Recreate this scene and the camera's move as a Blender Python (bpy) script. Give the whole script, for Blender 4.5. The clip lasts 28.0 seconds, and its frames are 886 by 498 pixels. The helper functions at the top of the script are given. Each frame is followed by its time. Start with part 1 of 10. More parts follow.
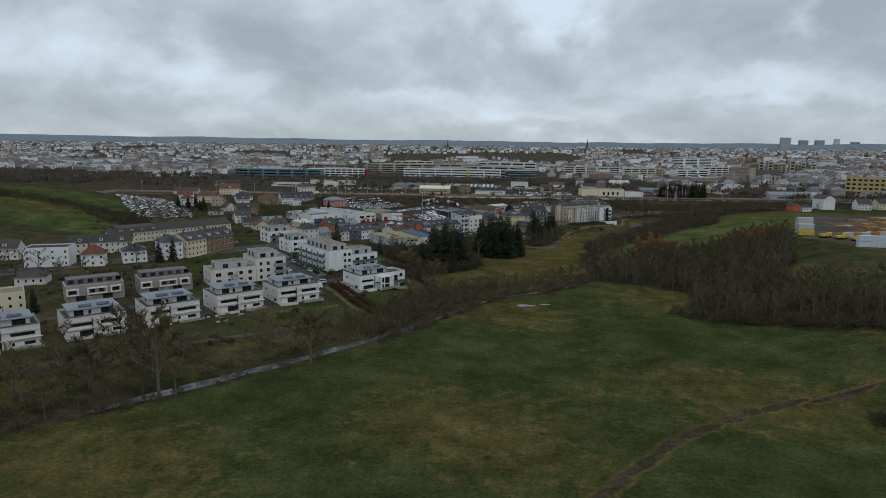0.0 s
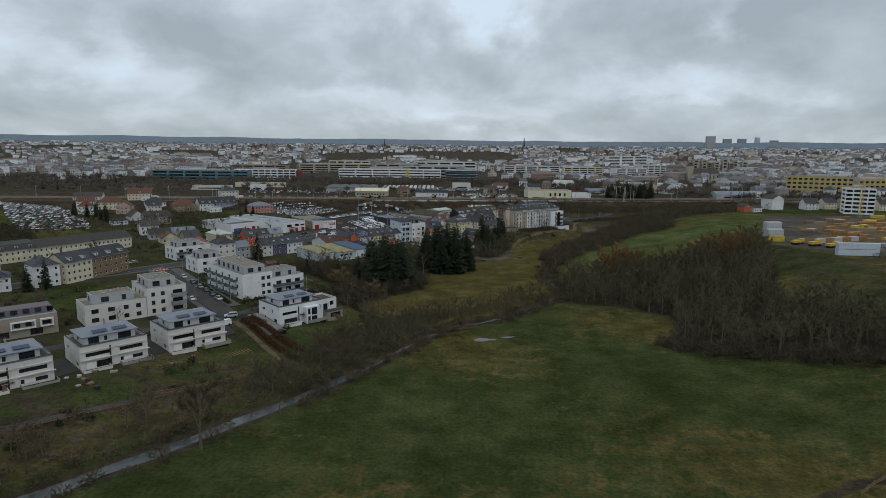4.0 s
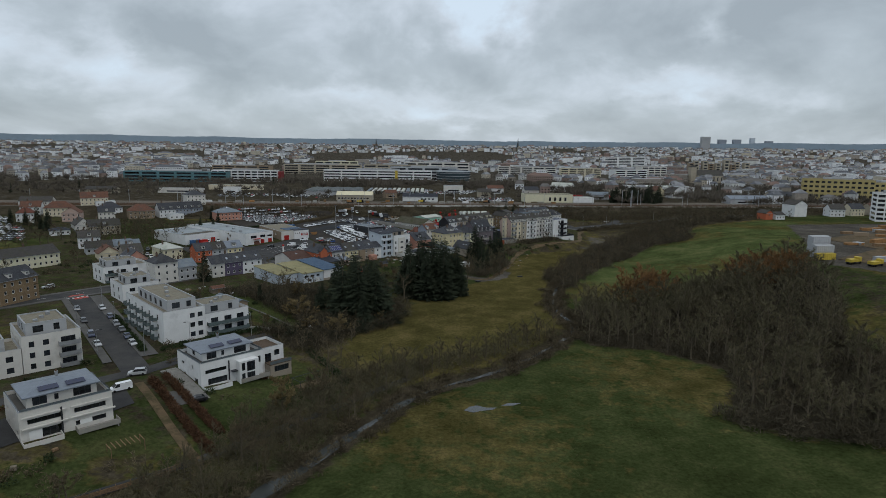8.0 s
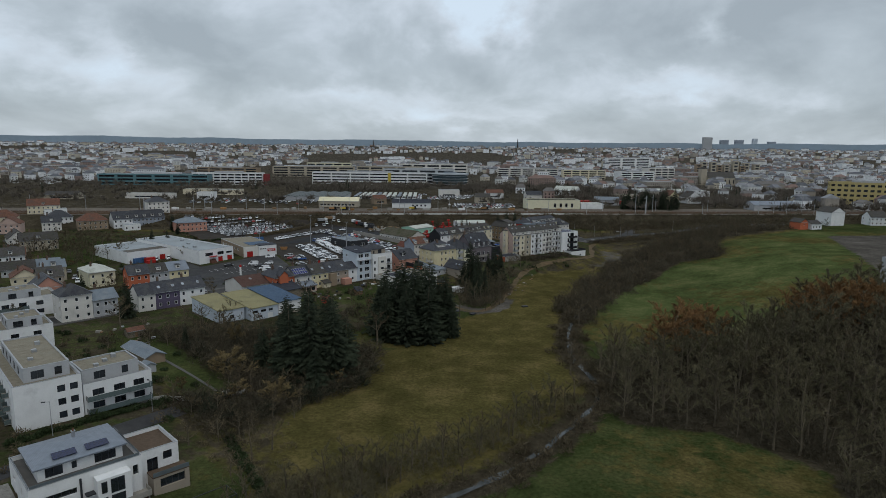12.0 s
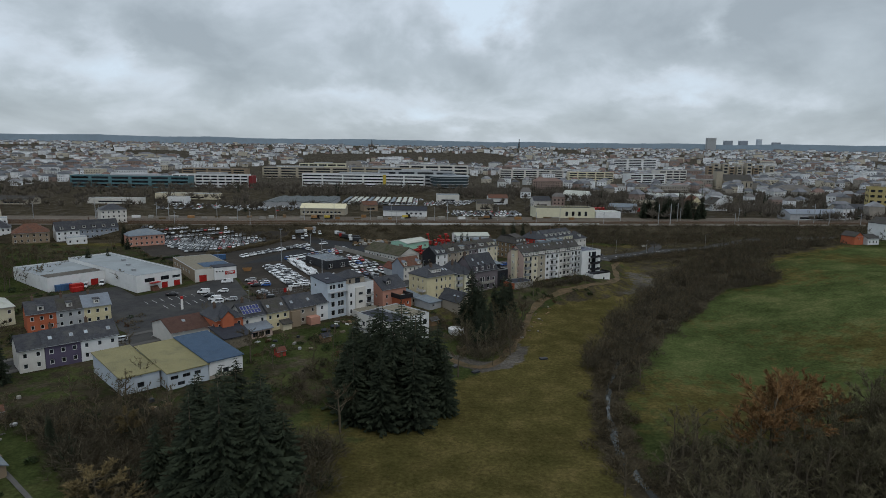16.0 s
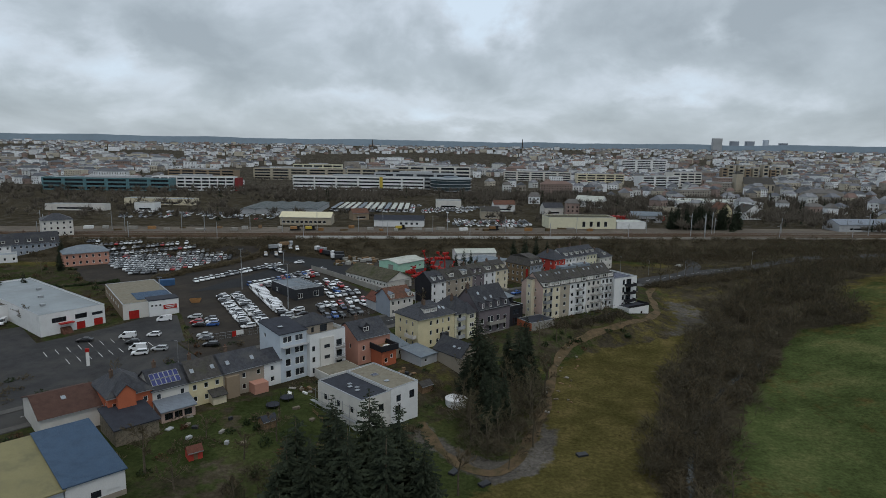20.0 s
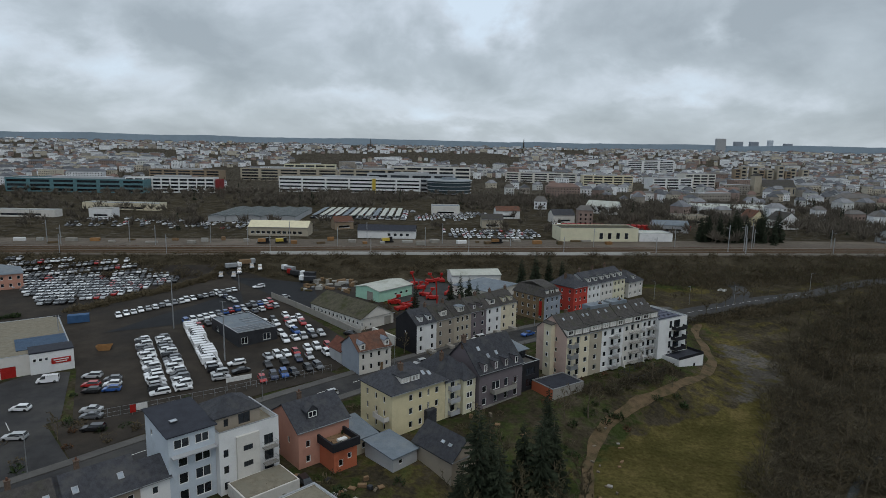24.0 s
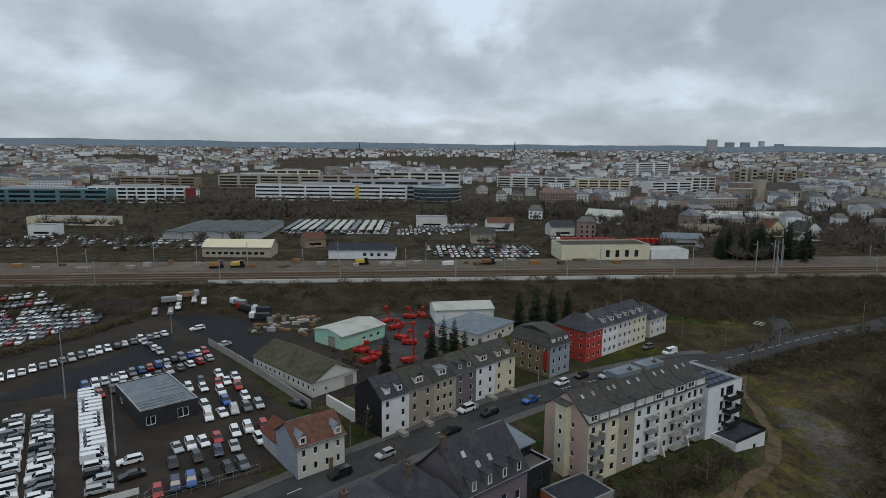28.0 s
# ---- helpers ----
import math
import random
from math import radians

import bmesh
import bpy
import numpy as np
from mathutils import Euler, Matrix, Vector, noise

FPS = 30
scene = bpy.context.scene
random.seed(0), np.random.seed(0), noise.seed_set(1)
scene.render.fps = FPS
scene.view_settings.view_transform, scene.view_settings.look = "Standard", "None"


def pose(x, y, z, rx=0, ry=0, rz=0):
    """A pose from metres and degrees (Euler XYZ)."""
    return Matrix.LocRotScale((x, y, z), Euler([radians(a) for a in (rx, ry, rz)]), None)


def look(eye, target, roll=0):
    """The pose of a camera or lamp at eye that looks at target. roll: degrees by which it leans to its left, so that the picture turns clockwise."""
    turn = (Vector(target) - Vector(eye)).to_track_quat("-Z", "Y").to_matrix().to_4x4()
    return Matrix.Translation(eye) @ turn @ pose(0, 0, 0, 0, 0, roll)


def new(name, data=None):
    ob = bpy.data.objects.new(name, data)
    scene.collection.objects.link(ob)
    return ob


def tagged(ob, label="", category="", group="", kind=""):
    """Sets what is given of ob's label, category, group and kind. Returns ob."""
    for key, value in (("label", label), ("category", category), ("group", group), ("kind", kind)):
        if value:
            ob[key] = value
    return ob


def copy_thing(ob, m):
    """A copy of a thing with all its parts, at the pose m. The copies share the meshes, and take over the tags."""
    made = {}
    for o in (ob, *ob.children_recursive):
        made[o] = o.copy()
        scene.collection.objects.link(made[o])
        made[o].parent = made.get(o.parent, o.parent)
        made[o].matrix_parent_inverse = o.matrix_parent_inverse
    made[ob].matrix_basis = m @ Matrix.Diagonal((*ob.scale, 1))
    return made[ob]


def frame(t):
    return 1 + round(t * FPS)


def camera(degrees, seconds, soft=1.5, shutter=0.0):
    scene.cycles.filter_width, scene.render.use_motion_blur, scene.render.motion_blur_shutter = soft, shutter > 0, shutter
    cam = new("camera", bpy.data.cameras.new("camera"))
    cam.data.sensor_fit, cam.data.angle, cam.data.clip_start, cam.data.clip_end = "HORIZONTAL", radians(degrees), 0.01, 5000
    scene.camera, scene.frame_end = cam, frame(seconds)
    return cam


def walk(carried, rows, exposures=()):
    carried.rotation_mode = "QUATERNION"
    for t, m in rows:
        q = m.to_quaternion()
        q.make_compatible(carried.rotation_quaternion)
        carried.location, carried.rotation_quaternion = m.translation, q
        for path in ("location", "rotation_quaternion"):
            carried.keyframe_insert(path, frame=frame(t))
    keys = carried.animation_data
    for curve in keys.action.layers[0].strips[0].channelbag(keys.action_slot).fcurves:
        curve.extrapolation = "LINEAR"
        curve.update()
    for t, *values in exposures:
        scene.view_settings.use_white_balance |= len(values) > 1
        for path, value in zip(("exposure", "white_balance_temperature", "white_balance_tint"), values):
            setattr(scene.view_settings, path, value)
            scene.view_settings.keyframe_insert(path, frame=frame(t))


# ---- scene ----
cam = camera(71.8, 28.0, soft=0.68)
PATH = [
    (0, (4.134, 5.648, 62.017), (3.836, 7.599, 61.693), 0.7),
    (0.2, (3.042, 7.937, 62.502), (2.828, 9.899, 62.178), 0.7),
    (0.5, (2.095, 9.912, 62.538), (1.932, 11.879, 62.214), 0.5),
    (1, (0.849, 15.138, 62.692), (0.711, 17.107, 62.368), 0.5),
    (2, (-1.071, 27.126, 62.407), (-1.192, 29.096, 62.083), 0.4),
    (3, (-2.414, 38.917, 62.742), (-2.523, 40.887, 62.416), 0.5),
    (6, (-3.343, 78.594, 62.48), (-3.429, 80.565, 62.155), 0.6),
    (8, (-2.684, 106.715, 62.459), (-2.761, 108.687, 62.134), 0.7),
    (11, (-0.061, 149.029, 62.453), (-0.137, 151.001, 62.131), 0.6),
    (14.5, (-0.001, 201.062, 63.156), (-0.075, 203.034, 62.834), 0.8),
    (17, (-0.877, 238.341, 63.521), (-0.954, 240.314, 63.198), 0.8),
    (20, (-1.162, 282.389, 63.858), (-1.244, 284.361, 63.536), 0.9),
    (23, (-0.995, 326.275, 63.7), (-1.077, 328.247, 63.376), 1.1),
    (25, (0.014, 352.97, 63.849), (-0.069, 354.942, 63.527), 1.0),
    (26.5, (0.577, 372.904, 64.864), (0.498, 374.876, 64.543), 0.8),
    (27, (0.583, 378.85, 64.989), (0.514, 380.823, 64.672), 0.7),
    (28, (1.339, 385.992, 65.612), (1.283, 387.967, 65.298), 0.6),
]

walk(cam, [(t, look(eye, target, roll)) for t, eye, target, roll in PATH],
     exposures=[(0.0, 0.0), (28.0, 0.0)])

# ---- sky and light: overcast day, soft high sun behind the cloud ----
world = bpy.data.worlds.new("overcast_sky")
scene.world = world
world.use_nodes = True


def link(nt, a, b):
    nt.links.new(a, b)


def node(nt, kind, **vals):
    n = nt.nodes.new(kind)
    for k, v in vals.items():
        n.inputs[k].default_value = v
    return n


def ramp(nt, fac, stops):
    r = nt.nodes.new("ShaderNodeValToRGB")
    e = r.color_ramp.elements
    while len(e) < len(stops):
        e.new(0.5)
    for el, (p, c) in zip(e, stops):
        el.position = p
        el.color = (*c, 1)
    nt.links.new(fac, r.inputs["Fac"])
    return r.outputs["Color"]


def math_node(nt, op, a, b=None):
    n = nt.nodes.new("ShaderNodeMath")
    n.operation = op
    for k, v in enumerate((a, b)):
        if v is None:
            continue
        if isinstance(v, (int, float)):
            n.inputs[k].default_value = v
        else:
            link(nt, v, n.inputs[k])
    return n.outputs[0]


# cloud masses and gaps: bearing, height, half widths (degrees), density
CLOUDS = [(-37, 11.5, 9, 2.4, 0.5), (-25, 9.2, 7, 2.6, 0.9), (-9.5, 8.4, 5.5, 2.4, 1.0), (-20, 6.0, 7, 1.8, 0.7), (-0.5, 6.5, 3.4, 2.0, 0.7),
          (12.5, 9.4, 9.0, 3.2, 1.1), (28, 11, 9, 3.4, 1.0), (15, 3.8, 6, 1.1, 0.5), (31, 3.4, 7, 1.4, 0.8), (-36, 3.0, 9, 1.7, 0.8),
          (-33, 7.0, 7, 1.4, -0.9), (0.5, 11.5, 2.8, 3.4, -1.2), (-3, 2.8, 7.5, 0.8, -0.5), (18.6, 5.1, 4, 1.2, -0.8), (-11.5, 4.4, 4, 0.9, -0.6),
          (20.4, 10, 1.6, 1.7, -1.0), (27, 4.0, 4.5, 1.0, -0.6), (-30, 9, 2.2, 2.0, -0.6), (33, 7.0, 6, 3.0, 0.7), (0, 0.9, 70, 1.1, 0.55), (20, 2.2, 14, 1.2, 0.5), (24, 13.5, 7, 2.4, 0.6)]


def build_sky():
    nt = world.node_tree
    nt.nodes.clear()
    out = nt.nodes.new("ShaderNodeOutputWorld")
    tc = nt.nodes.new("ShaderNodeTexCoord")
    sep = nt.nodes.new("ShaderNodeSeparateXYZ")
    link(nt, tc.outputs["Generated"], sep.inputs[0])
    az = math_node(nt, "ARCTAN2", sep.outputs["X"], sep.outputs["Y"])
    el = math_node(nt, "ARCSINE", sep.outputs["Z"])
    cb = nt.nodes.new("ShaderNodeCombineXYZ")
    link(nt, az, cb.inputs["X"])
    # clouds look flatter towards the horizon
    link(nt, math_node(nt, "MULTIPLY", math_node(nt, "POWER", math_node(nt, "MAXIMUM", el, 0.0), 0.75), 1.25), cb.inputs["Y"])
    billow = node(nt, "ShaderNodeTexNoise", Scale=9.0, Detail=7.0, Roughness=0.58)
    link(nt, cb.outputs[0], billow.inputs["Vector"])
    puff = node(nt, "ShaderNodeTexNoise", Scale=5.5, Detail=8.0, Roughness=0.55, Distortion=0.3)
    link(nt, cb.outputs[0], puff.inputs["Vector"])
    bs = nt.nodes.new("ShaderNodeSeparateXYZ")
    link(nt, billow.outputs["Color"], bs.inputs[0])
    waz = math_node(nt, "ADD", az, math_node(nt, "MULTIPLY", math_node(nt, "SUBTRACT", bs.outputs["X"], 0.5), 0.24))
    wel = math_node(nt, "ADD", el, math_node(nt, "MULTIPLY", math_node(nt, "SUBTRACT", bs.outputs["Y"], 0.5), 0.11))
    total = math_node(nt, "MULTIPLY", math_node(nt, "SUBTRACT", puff.outputs["Fac"], 0.5), 1.5)
    for a, e, sa, se, amp in CLOUDS:
        u = math_node(nt, "MULTIPLY", math_node(nt, "SUBTRACT", waz, radians(a)), 1 / radians(sa))
        v = math_node(nt, "MULTIPLY", math_node(nt, "SUBTRACT", wel, radians(e)), 1 / radians(se))
        r2 = math_node(nt, "ADD", math_node(nt, "MULTIPLY", u, u), math_node(nt, "MULTIPLY", v, v))
        total = math_node(nt, "ADD", total, math_node(nt, "MULTIPLY", math_node(nt, "POWER", 0.42, r2), amp * 0.36))
    cloud = ramp(nt, math_node(nt, "ADD", total, 0.42), [(0.10, (0.63, 0.745, 0.86)), (0.36, (0.55, 0.62, 0.695)),
                                                       (0.58, (0.432, 0.495, 0.548)), (0.90, (0.335, 0.388, 0.432))])
    b1 = node(nt, "ShaderNodeBackground", Strength=1.12)
    link(nt, cloud, b1.inputs["Color"])
    sky = nt.nodes.new("ShaderNodeTexSky")
    sky.sky_type = "NISHITA"
    sky.sun_disc = False
    sky.sun_elevation = radians(62)
    sky.sun_rotation = radians(144)
    b2 = node(nt, "ShaderNodeBackground", Strength=0.08)
    link(nt, sky.outputs[0], b2.inputs["Color"])
    ms = nt.nodes.new("ShaderNodeMixShader")
    ms.inputs[0].default_value = 0.88
    link(nt, b2.outputs[0], ms.inputs[1])
    link(nt, b1.outputs[0], ms.inputs[2])
    link(nt, ms.outputs[0], out.inputs[0])


build_sky()
lamp = bpy.data.lights.new("sun", "SUN")
lamp.energy = 0.7
lamp.angle = radians(25)
lamp.color = (1.0, 0.94, 0.84)
sun = new("sun", lamp)
sun.matrix_world = look((0, 0, 0), (-0.20, 0.42, -0.88))

# ---- materials ----
def mat(name, color, rough=0.85, metal=0.0, var=0.18, scale=0.6, bump=0.0, bscale=8.0, fine=7.0, island=0.0, rand=0.0,
        tint=None, tscale=0.12, tamt=(0.5, 0.68), spec=0.12, wave=None, coat=0.0):
    """A surface with mottling at two scales, an optional second colour in patches, relief and ribs."""
    m = bpy.data.materials.new(name)
    m.use_nodes = True
    nt = m.node_tree
    p = nt.nodes["Principled BSDF"]
    p.inputs["Roughness"].default_value = rough
    p.inputs["Metallic"].default_value = metal
    p.inputs["Specular IOR Level"].default_value = spec
    p.inputs["Coat Weight"].default_value = coat
    geo = nt.nodes.new("ShaderNodeNewGeometry")
    pos = geo.outputs["Position"]
    n1 = node(nt, "ShaderNodeTexNoise", Scale=scale, Detail=4.0, Roughness=0.6)
    n2 = node(nt, "ShaderNodeTexNoise", Scale=fine, Detail=2.0, Roughness=0.6)
    link(nt, pos, n1.inputs["Vector"])
    link(nt, pos, n2.inputs["Vector"])
    av = nt.nodes.new("ShaderNodeMix")
    av.inputs["Factor"].default_value = 0.4
    link(nt, n1.outputs["Fac"], av.inputs["A"])
    link(nt, n2.outputs["Fac"], av.inputs["B"])
    lo = tuple(c * (1 - var * 1.6) for c in color)
    hi = tuple(min(1.0, c * (1 + var * 1.2)) for c in color)
    col = ramp(nt, av.outputs["Result"], [(0.32, lo), (0.5, color), (0.68, hi)])
    if tint:
        n3 = node(nt, "ShaderNodeTexNoise", Scale=tscale, Detail=5.0, Roughness=0.65)
        link(nt, pos, n3.inputs["Vector"])
        f = ramp(nt, n3.outputs["Fac"], [(tamt[0], (0, 0, 0)), (tamt[1], (1, 1, 1))])
        mx = nt.nodes.new("ShaderNodeMix")
        mx.data_type = "RGBA"
        link(nt, f, mx.inputs["Factor"])
        link(nt, col, mx.inputs["A"])
        mx.inputs["B"].default_value = (*tint, 1)
        col = mx.outputs["Result"]
    for amount, src in ((island, "isl"), (rand, "obj")):
        if not amount:
            continue
        hs = nt.nodes.new("ShaderNodeHueSaturation")
        if src == "isl":
            r = geo.outputs["Random Per Island"]
        else:
            r = nt.nodes.new("ShaderNodeObjectInfo").outputs["Random"]
        mr = nt.nodes.new("ShaderNodeMapRange")
        mr.inputs["To Min"].default_value = 1 - amount
        mr.inputs["To Max"].default_value = 1 + amount
        link(nt, r, mr.inputs["Value"])
        link(nt, mr.outputs[0], hs.inputs["Value"])
        link(nt, col, hs.inputs["Color"])
        col = hs.outputs[0]
    link(nt, col, p.inputs["Base Color"])
    height = None
    if wave:
        w = nt.nodes.new("ShaderNodeTexWave")
        w.wave_type = "BANDS"
        tc = nt.nodes.new("ShaderNodeTexCoord")
        w.bands_direction = wave[0]
        w.inputs["Scale"].default_value = wave[1]
        link(nt, tc.outputs["Object"], w.inputs["Vector"])
        height = w.outputs["Fac"]
    elif bump:
        n4 = node(nt, "ShaderNodeTexNoise", Scale=bscale, Detail=4.0, Roughness=0.65)
        link(nt, pos, n4.inputs["Vector"])
        height = n4.outputs["Fac"]
    if height is not None and bump:
        b = node(nt, "ShaderNodeBump", Strength=bump, Distance=0.1)
        link(nt, height, b.inputs["Height"])
        link(nt, b.outputs[0], p.inputs["Normal"])
    return m


def plaster(name, c):
    d = tuple(v * 0.72 for v in c)
    return mat(name, c, 0.9, var=0.06, scale=0.35, fine=5, bump=0.15, bscale=14, tint=d, tscale=0.25, tamt=(0.56, 0.8))


def island_mix(name, colors, rough=0.85, bump=0.0):
    """One of several colours for each separate piece of a joined mesh."""
    m = bpy.data.materials.new(name)
    m.use_nodes = True
    nt = m.node_tree
    p = nt.nodes["Principled BSDF"]
    p.inputs["Roughness"].default_value = rough
    geo = nt.nodes.new("ShaderNodeNewGeometry")
    r = nt.nodes.new("ShaderNodeValToRGB")
    r.color_ramp.interpolation = "CONSTANT"
    e = r.color_ramp.elements
    while len(e) < len(colors):
        e.new(0.5)
    for i, (el, c) in enumerate(zip(e, colors)):
        el.position = i / len(colors)
        el.color = (*c, 1)
    link(nt, geo.outputs["Random Per Island"], r.inputs["Fac"])
    n1 = node(nt, "ShaderNodeTexNoise", Scale=0.3, Detail=3.0)
    link(nt, geo.outputs["Position"], n1.inputs["Vector"])
    f = ramp(nt, n1.outputs["Fac"], [(0.3, (0.78, 0.78, 0.78)), (0.7, (1.12, 1.12, 1.12))])
    mx = nt.nodes.new("ShaderNodeMix")
    mx.data_type = "RGBA"
    mx.blend_type = "MULTIPLY"
    mx.inputs["Factor"].default_value = 1.0
    link(nt, r.outputs["Color"], mx.inputs["A"])
    link(nt, f, mx.inputs["B"])
    link(nt, mx.outputs["Result"], p.inputs["Base Color"])
    return m


WHITE = plaster("white_render", (0.66, 0.665, 0.66))
OFFWHITE = plaster("offwhite_render", (0.58, 0.56, 0.52))
CREAM = plaster("cream_render", (0.6, 0.54, 0.4))
YELLOW = plaster("yellow_render", (0.60, 0.53, 0.34))
PALEYEL = plaster("pale_yellow_render", (0.6, 0.57, 0.42))
BEIGE = plaster("beige_render", (0.36, 0.32, 0.25))
BROWN = plaster("brown_render", (0.26, 0.20, 0.14))
TAUPE = plaster("taupe_render", (0.30, 0.26, 0.21))
ORANGE = plaster("orange_render", (0.42, 0.125, 0.065))
SALMON = plaster("salmon_render", (0.45, 0.235, 0.175))
PINK = plaster("pink_render", (0.46, 0.34, 0.29))
REDWALL = plaster("red_render", (0.42, 0.06, 0.045))
PURPLE = plaster("purple_render", (0.10, 0.085, 0.13))
PLUM = plaster("plum_grey_render", (0.15, 0.13, 0.14))
GREYWALL = plaster("grey_render", (0.37, 0.38, 0.39))
BLUEGREY = plaster("blue_grey_render", (0.26, 0.29, 0.33))
PALEBLUE = plaster("pale_blue_render", (0.47, 0.52, 0.57))
BLACKCLAD = mat("black_cladding", (0.022, 0.022, 0.025), 0.6, var=0.2, bump=0.2, bscale=5)
BRICK = mat("ochre_brick", (0.21, 0.15, 0.09), 0.9, var=0.25, scale=2.0, fine=16, bump=0.3, bscale=20)
SOOTBRICK = mat("sooty_brick", (0.12, 0.085, 0.065), 0.9, var=0.3, scale=2.0, fine=16, bump=0.3, bscale=20)
STONE = mat("rubble_stone", (0.17, 0.145, 0.11), 0.95, var=0.4, scale=1.6, fine=6, bump=0.6, bscale=5)
MINT = mat("mint_metal_cladding", (0.36, 0.60, 0.47), 0.6, var=0.08, bump=0.3, wave=("X", 3.0))
SLATE = mat("slate_roof", (0.043, 0.045, 0.052), 0.55, var=0.30, scale=1.3, fine=9, bump=0.5, bscale=9,
            tint=(0.066, 0.066, 0.066), tscale=0.3, rand=0.15)
OLDSLATE = mat("weathered_slate_roof", (0.060, 0.056, 0.053), 0.8, var=0.3, scale=1.2, fine=8, bump=0.5, bscale=8,
               tint=(0.056, 0.056, 0.040), tscale=0.35, rand=0.15)
MOSSROOF = mat("mossy_fibre_roof", (0.075, 0.070, 0.050), 0.95, var=0.3, scale=0.7, fine=5, bump=0.4, bscale=6,
               tint=(0.045, 0.050, 0.022), tscale=0.3)
TILE = mat("brown_tile_roof", (0.13, 0.065, 0.045), 0.85, var=0.28, scale=1.0, fine=8, bump=0.5, bscale=9,
           tint=(0.085, 0.06, 0.05), tscale=0.3)
REDTILE = mat("red_tile_roof", (0.125, 0.052, 0.038), 0.85, var=0.22, scale=1.0, fine=8, bump=0.5, bscale=9)
ZINC = mat("zinc_roof", (0.2, 0.225, 0.26), 0.45, metal=0.35, var=0.12, scale=0.8, bump=0.25, wave=("X", 1.6))
GREYROOF = mat("blue_grey_sheet_roof", (0.15, 0.178, 0.205), 0.6, var=0.14, scale=0.5, bump=0.2, wave=("X", 2.0),
               tint=(0.20, 0.22, 0.23), tscale=0.2)
MEMBRANE = mat("grey_roof_membrane", (0.27, 0.3, 0.315), 0.8, var=0.10, scale=0.15, tint=(0.23, 0.25, 0.26), tscale=0.06)
GRAVEL = mat("gravel_roof", (0.2, 0.18, 0.138), 0.95, var=0.2, scale=0.8, fine=20, bump=0.4, bscale=25,
             tint=(0.20, 0.19, 0.15), tscale=0.25)
BITUMEN = mat("dark_bitumen_roof", (0.035, 0.038, 0.048), 0.7, var=0.2, scale=0.6, bump=0.2)
SHEDROOF = mat("beige_corrugated_roof", (0.26, 0.235, 0.125), 0.75, var=0.10, scale=0.4, bump=0.5, wave=("X", 6.0),
               tint=(0.19, 0.175, 0.10), tscale=0.2)
BLUEROOF = mat("blue_corrugated_roof", (0.06, 0.098, 0.155), 0.65, var=0.15, scale=0.5, bump=0.5, wave=("X", 6.0),
               tint=(0.06, 0.10, 0.16), tscale=0.25)
BROWNROOF = mat("brown_corrugated_roof", (0.085, 0.048, 0.038), 0.8, var=0.2, scale=0.7, bump=0.4, wave=("X", 5.0))
WHITEROOF = mat("pale_metal_roof", (0.45, 0.465, 0.42), 0.6, var=0.12, scale=0.4, bump=0.3, wave=("X", 3.0),
                tint=(0.31, 0.32, 0.27), tscale=0.2)
GLASS = mat("window_glass", (0.018, 0.022, 0.027), 0.08, var=0.4, scale=0.5, spec=0.7, rand=0.5)
SOLAR = mat("solar_glass", (0.012, 0.016, 0.050), 0.18, var=0.15, scale=2, spec=0.6)
BLUESOLAR = mat("blue_solar_glass", (0.018, 0.024, 0.12), 0.2, var=0.15, scale=2, spec=0.6)
PLASTIC = mat("white_window_plastic", (0.72, 0.72, 0.70), 0.5, var=0.04)
DARKMETAL = mat("anthracite_metal", (0.045, 0.047, 0.052), 0.5, metal=0.3, var=0.15)
STEEL = mat("galvanised_steel", (0.36, 0.37, 0.38), 0.5, metal=0.7, var=0.12)
WOOD = mat("weathered_timber", (0.20, 0.13, 0.075), 0.85, var=0.3, scale=2, fine=14)
CONCRETE = mat("concrete", (0.28, 0.265, 0.235), 0.92, var=0.14, scale=0.5, fine=9, bump=0.25, tint=(0.26, 0.25, 0.23), tscale=0.25)
KERB = mat("pale_kerb_stone", (0.32, 0.315, 0.29), 0.9, var=0.12, scale=1.0)
ASPHALT = mat("asphalt", (0.040, 0.040, 0.041), 0.85, var=0.22, scale=0.35, fine=12, bump=0.25, bscale=20,
              tint=(0.062, 0.060, 0.057), tscale=0.08, tamt=(0.45, 0.65))
NEWASPHALT = mat("fresh_dark_asphalt", (0.017, 0.018, 0.020), 0.75, var=0.2, scale=0.3, fine=12, bump=0.2, bscale=20)
YARD = mat("yard_hardcore", (0.043, 0.036, 0.029), 0.92, var=0.28, scale=0.25, fine=6, bump=0.35, bscale=6,
           tint=(0.027, 0.024, 0.021), tscale=0.06, tamt=(0.42, 0.62))
PAVING = mat("pavement_slabs", (0.098, 0.095, 0.09), 0.92, var=0.16, scale=0.5, fine=8, bump=0.2, tint=(0.08, 0.077, 0.073), tscale=0.15)
TRACKDIRT = mat("dirt_track", (0.112, 0.079, 0.046), 0.95, var=0.28, scale=0.5, fine=5, bump=0.5, bscale=4,
                tint=(0.048, 0.044, 0.020), tscale=0.30, tamt=(0.46, 0.70))
BALLAST = mat("track_ballast", (0.105, 0.088, 0.07), 0.95, var=0.25, scale=0.4, fine=9, bump=0.5, bscale=10,
              tint=(0.16, 0.135, 0.11), tscale=0.03)
RAIL = mat("rusty_rail", (0.12, 0.07, 0.045), 0.6, metal=0.5, var=0.3, scale=2)
PAINT = mat("road_paint", (0.62, 0.62, 0.60), 0.8, var=0.12, scale=2)
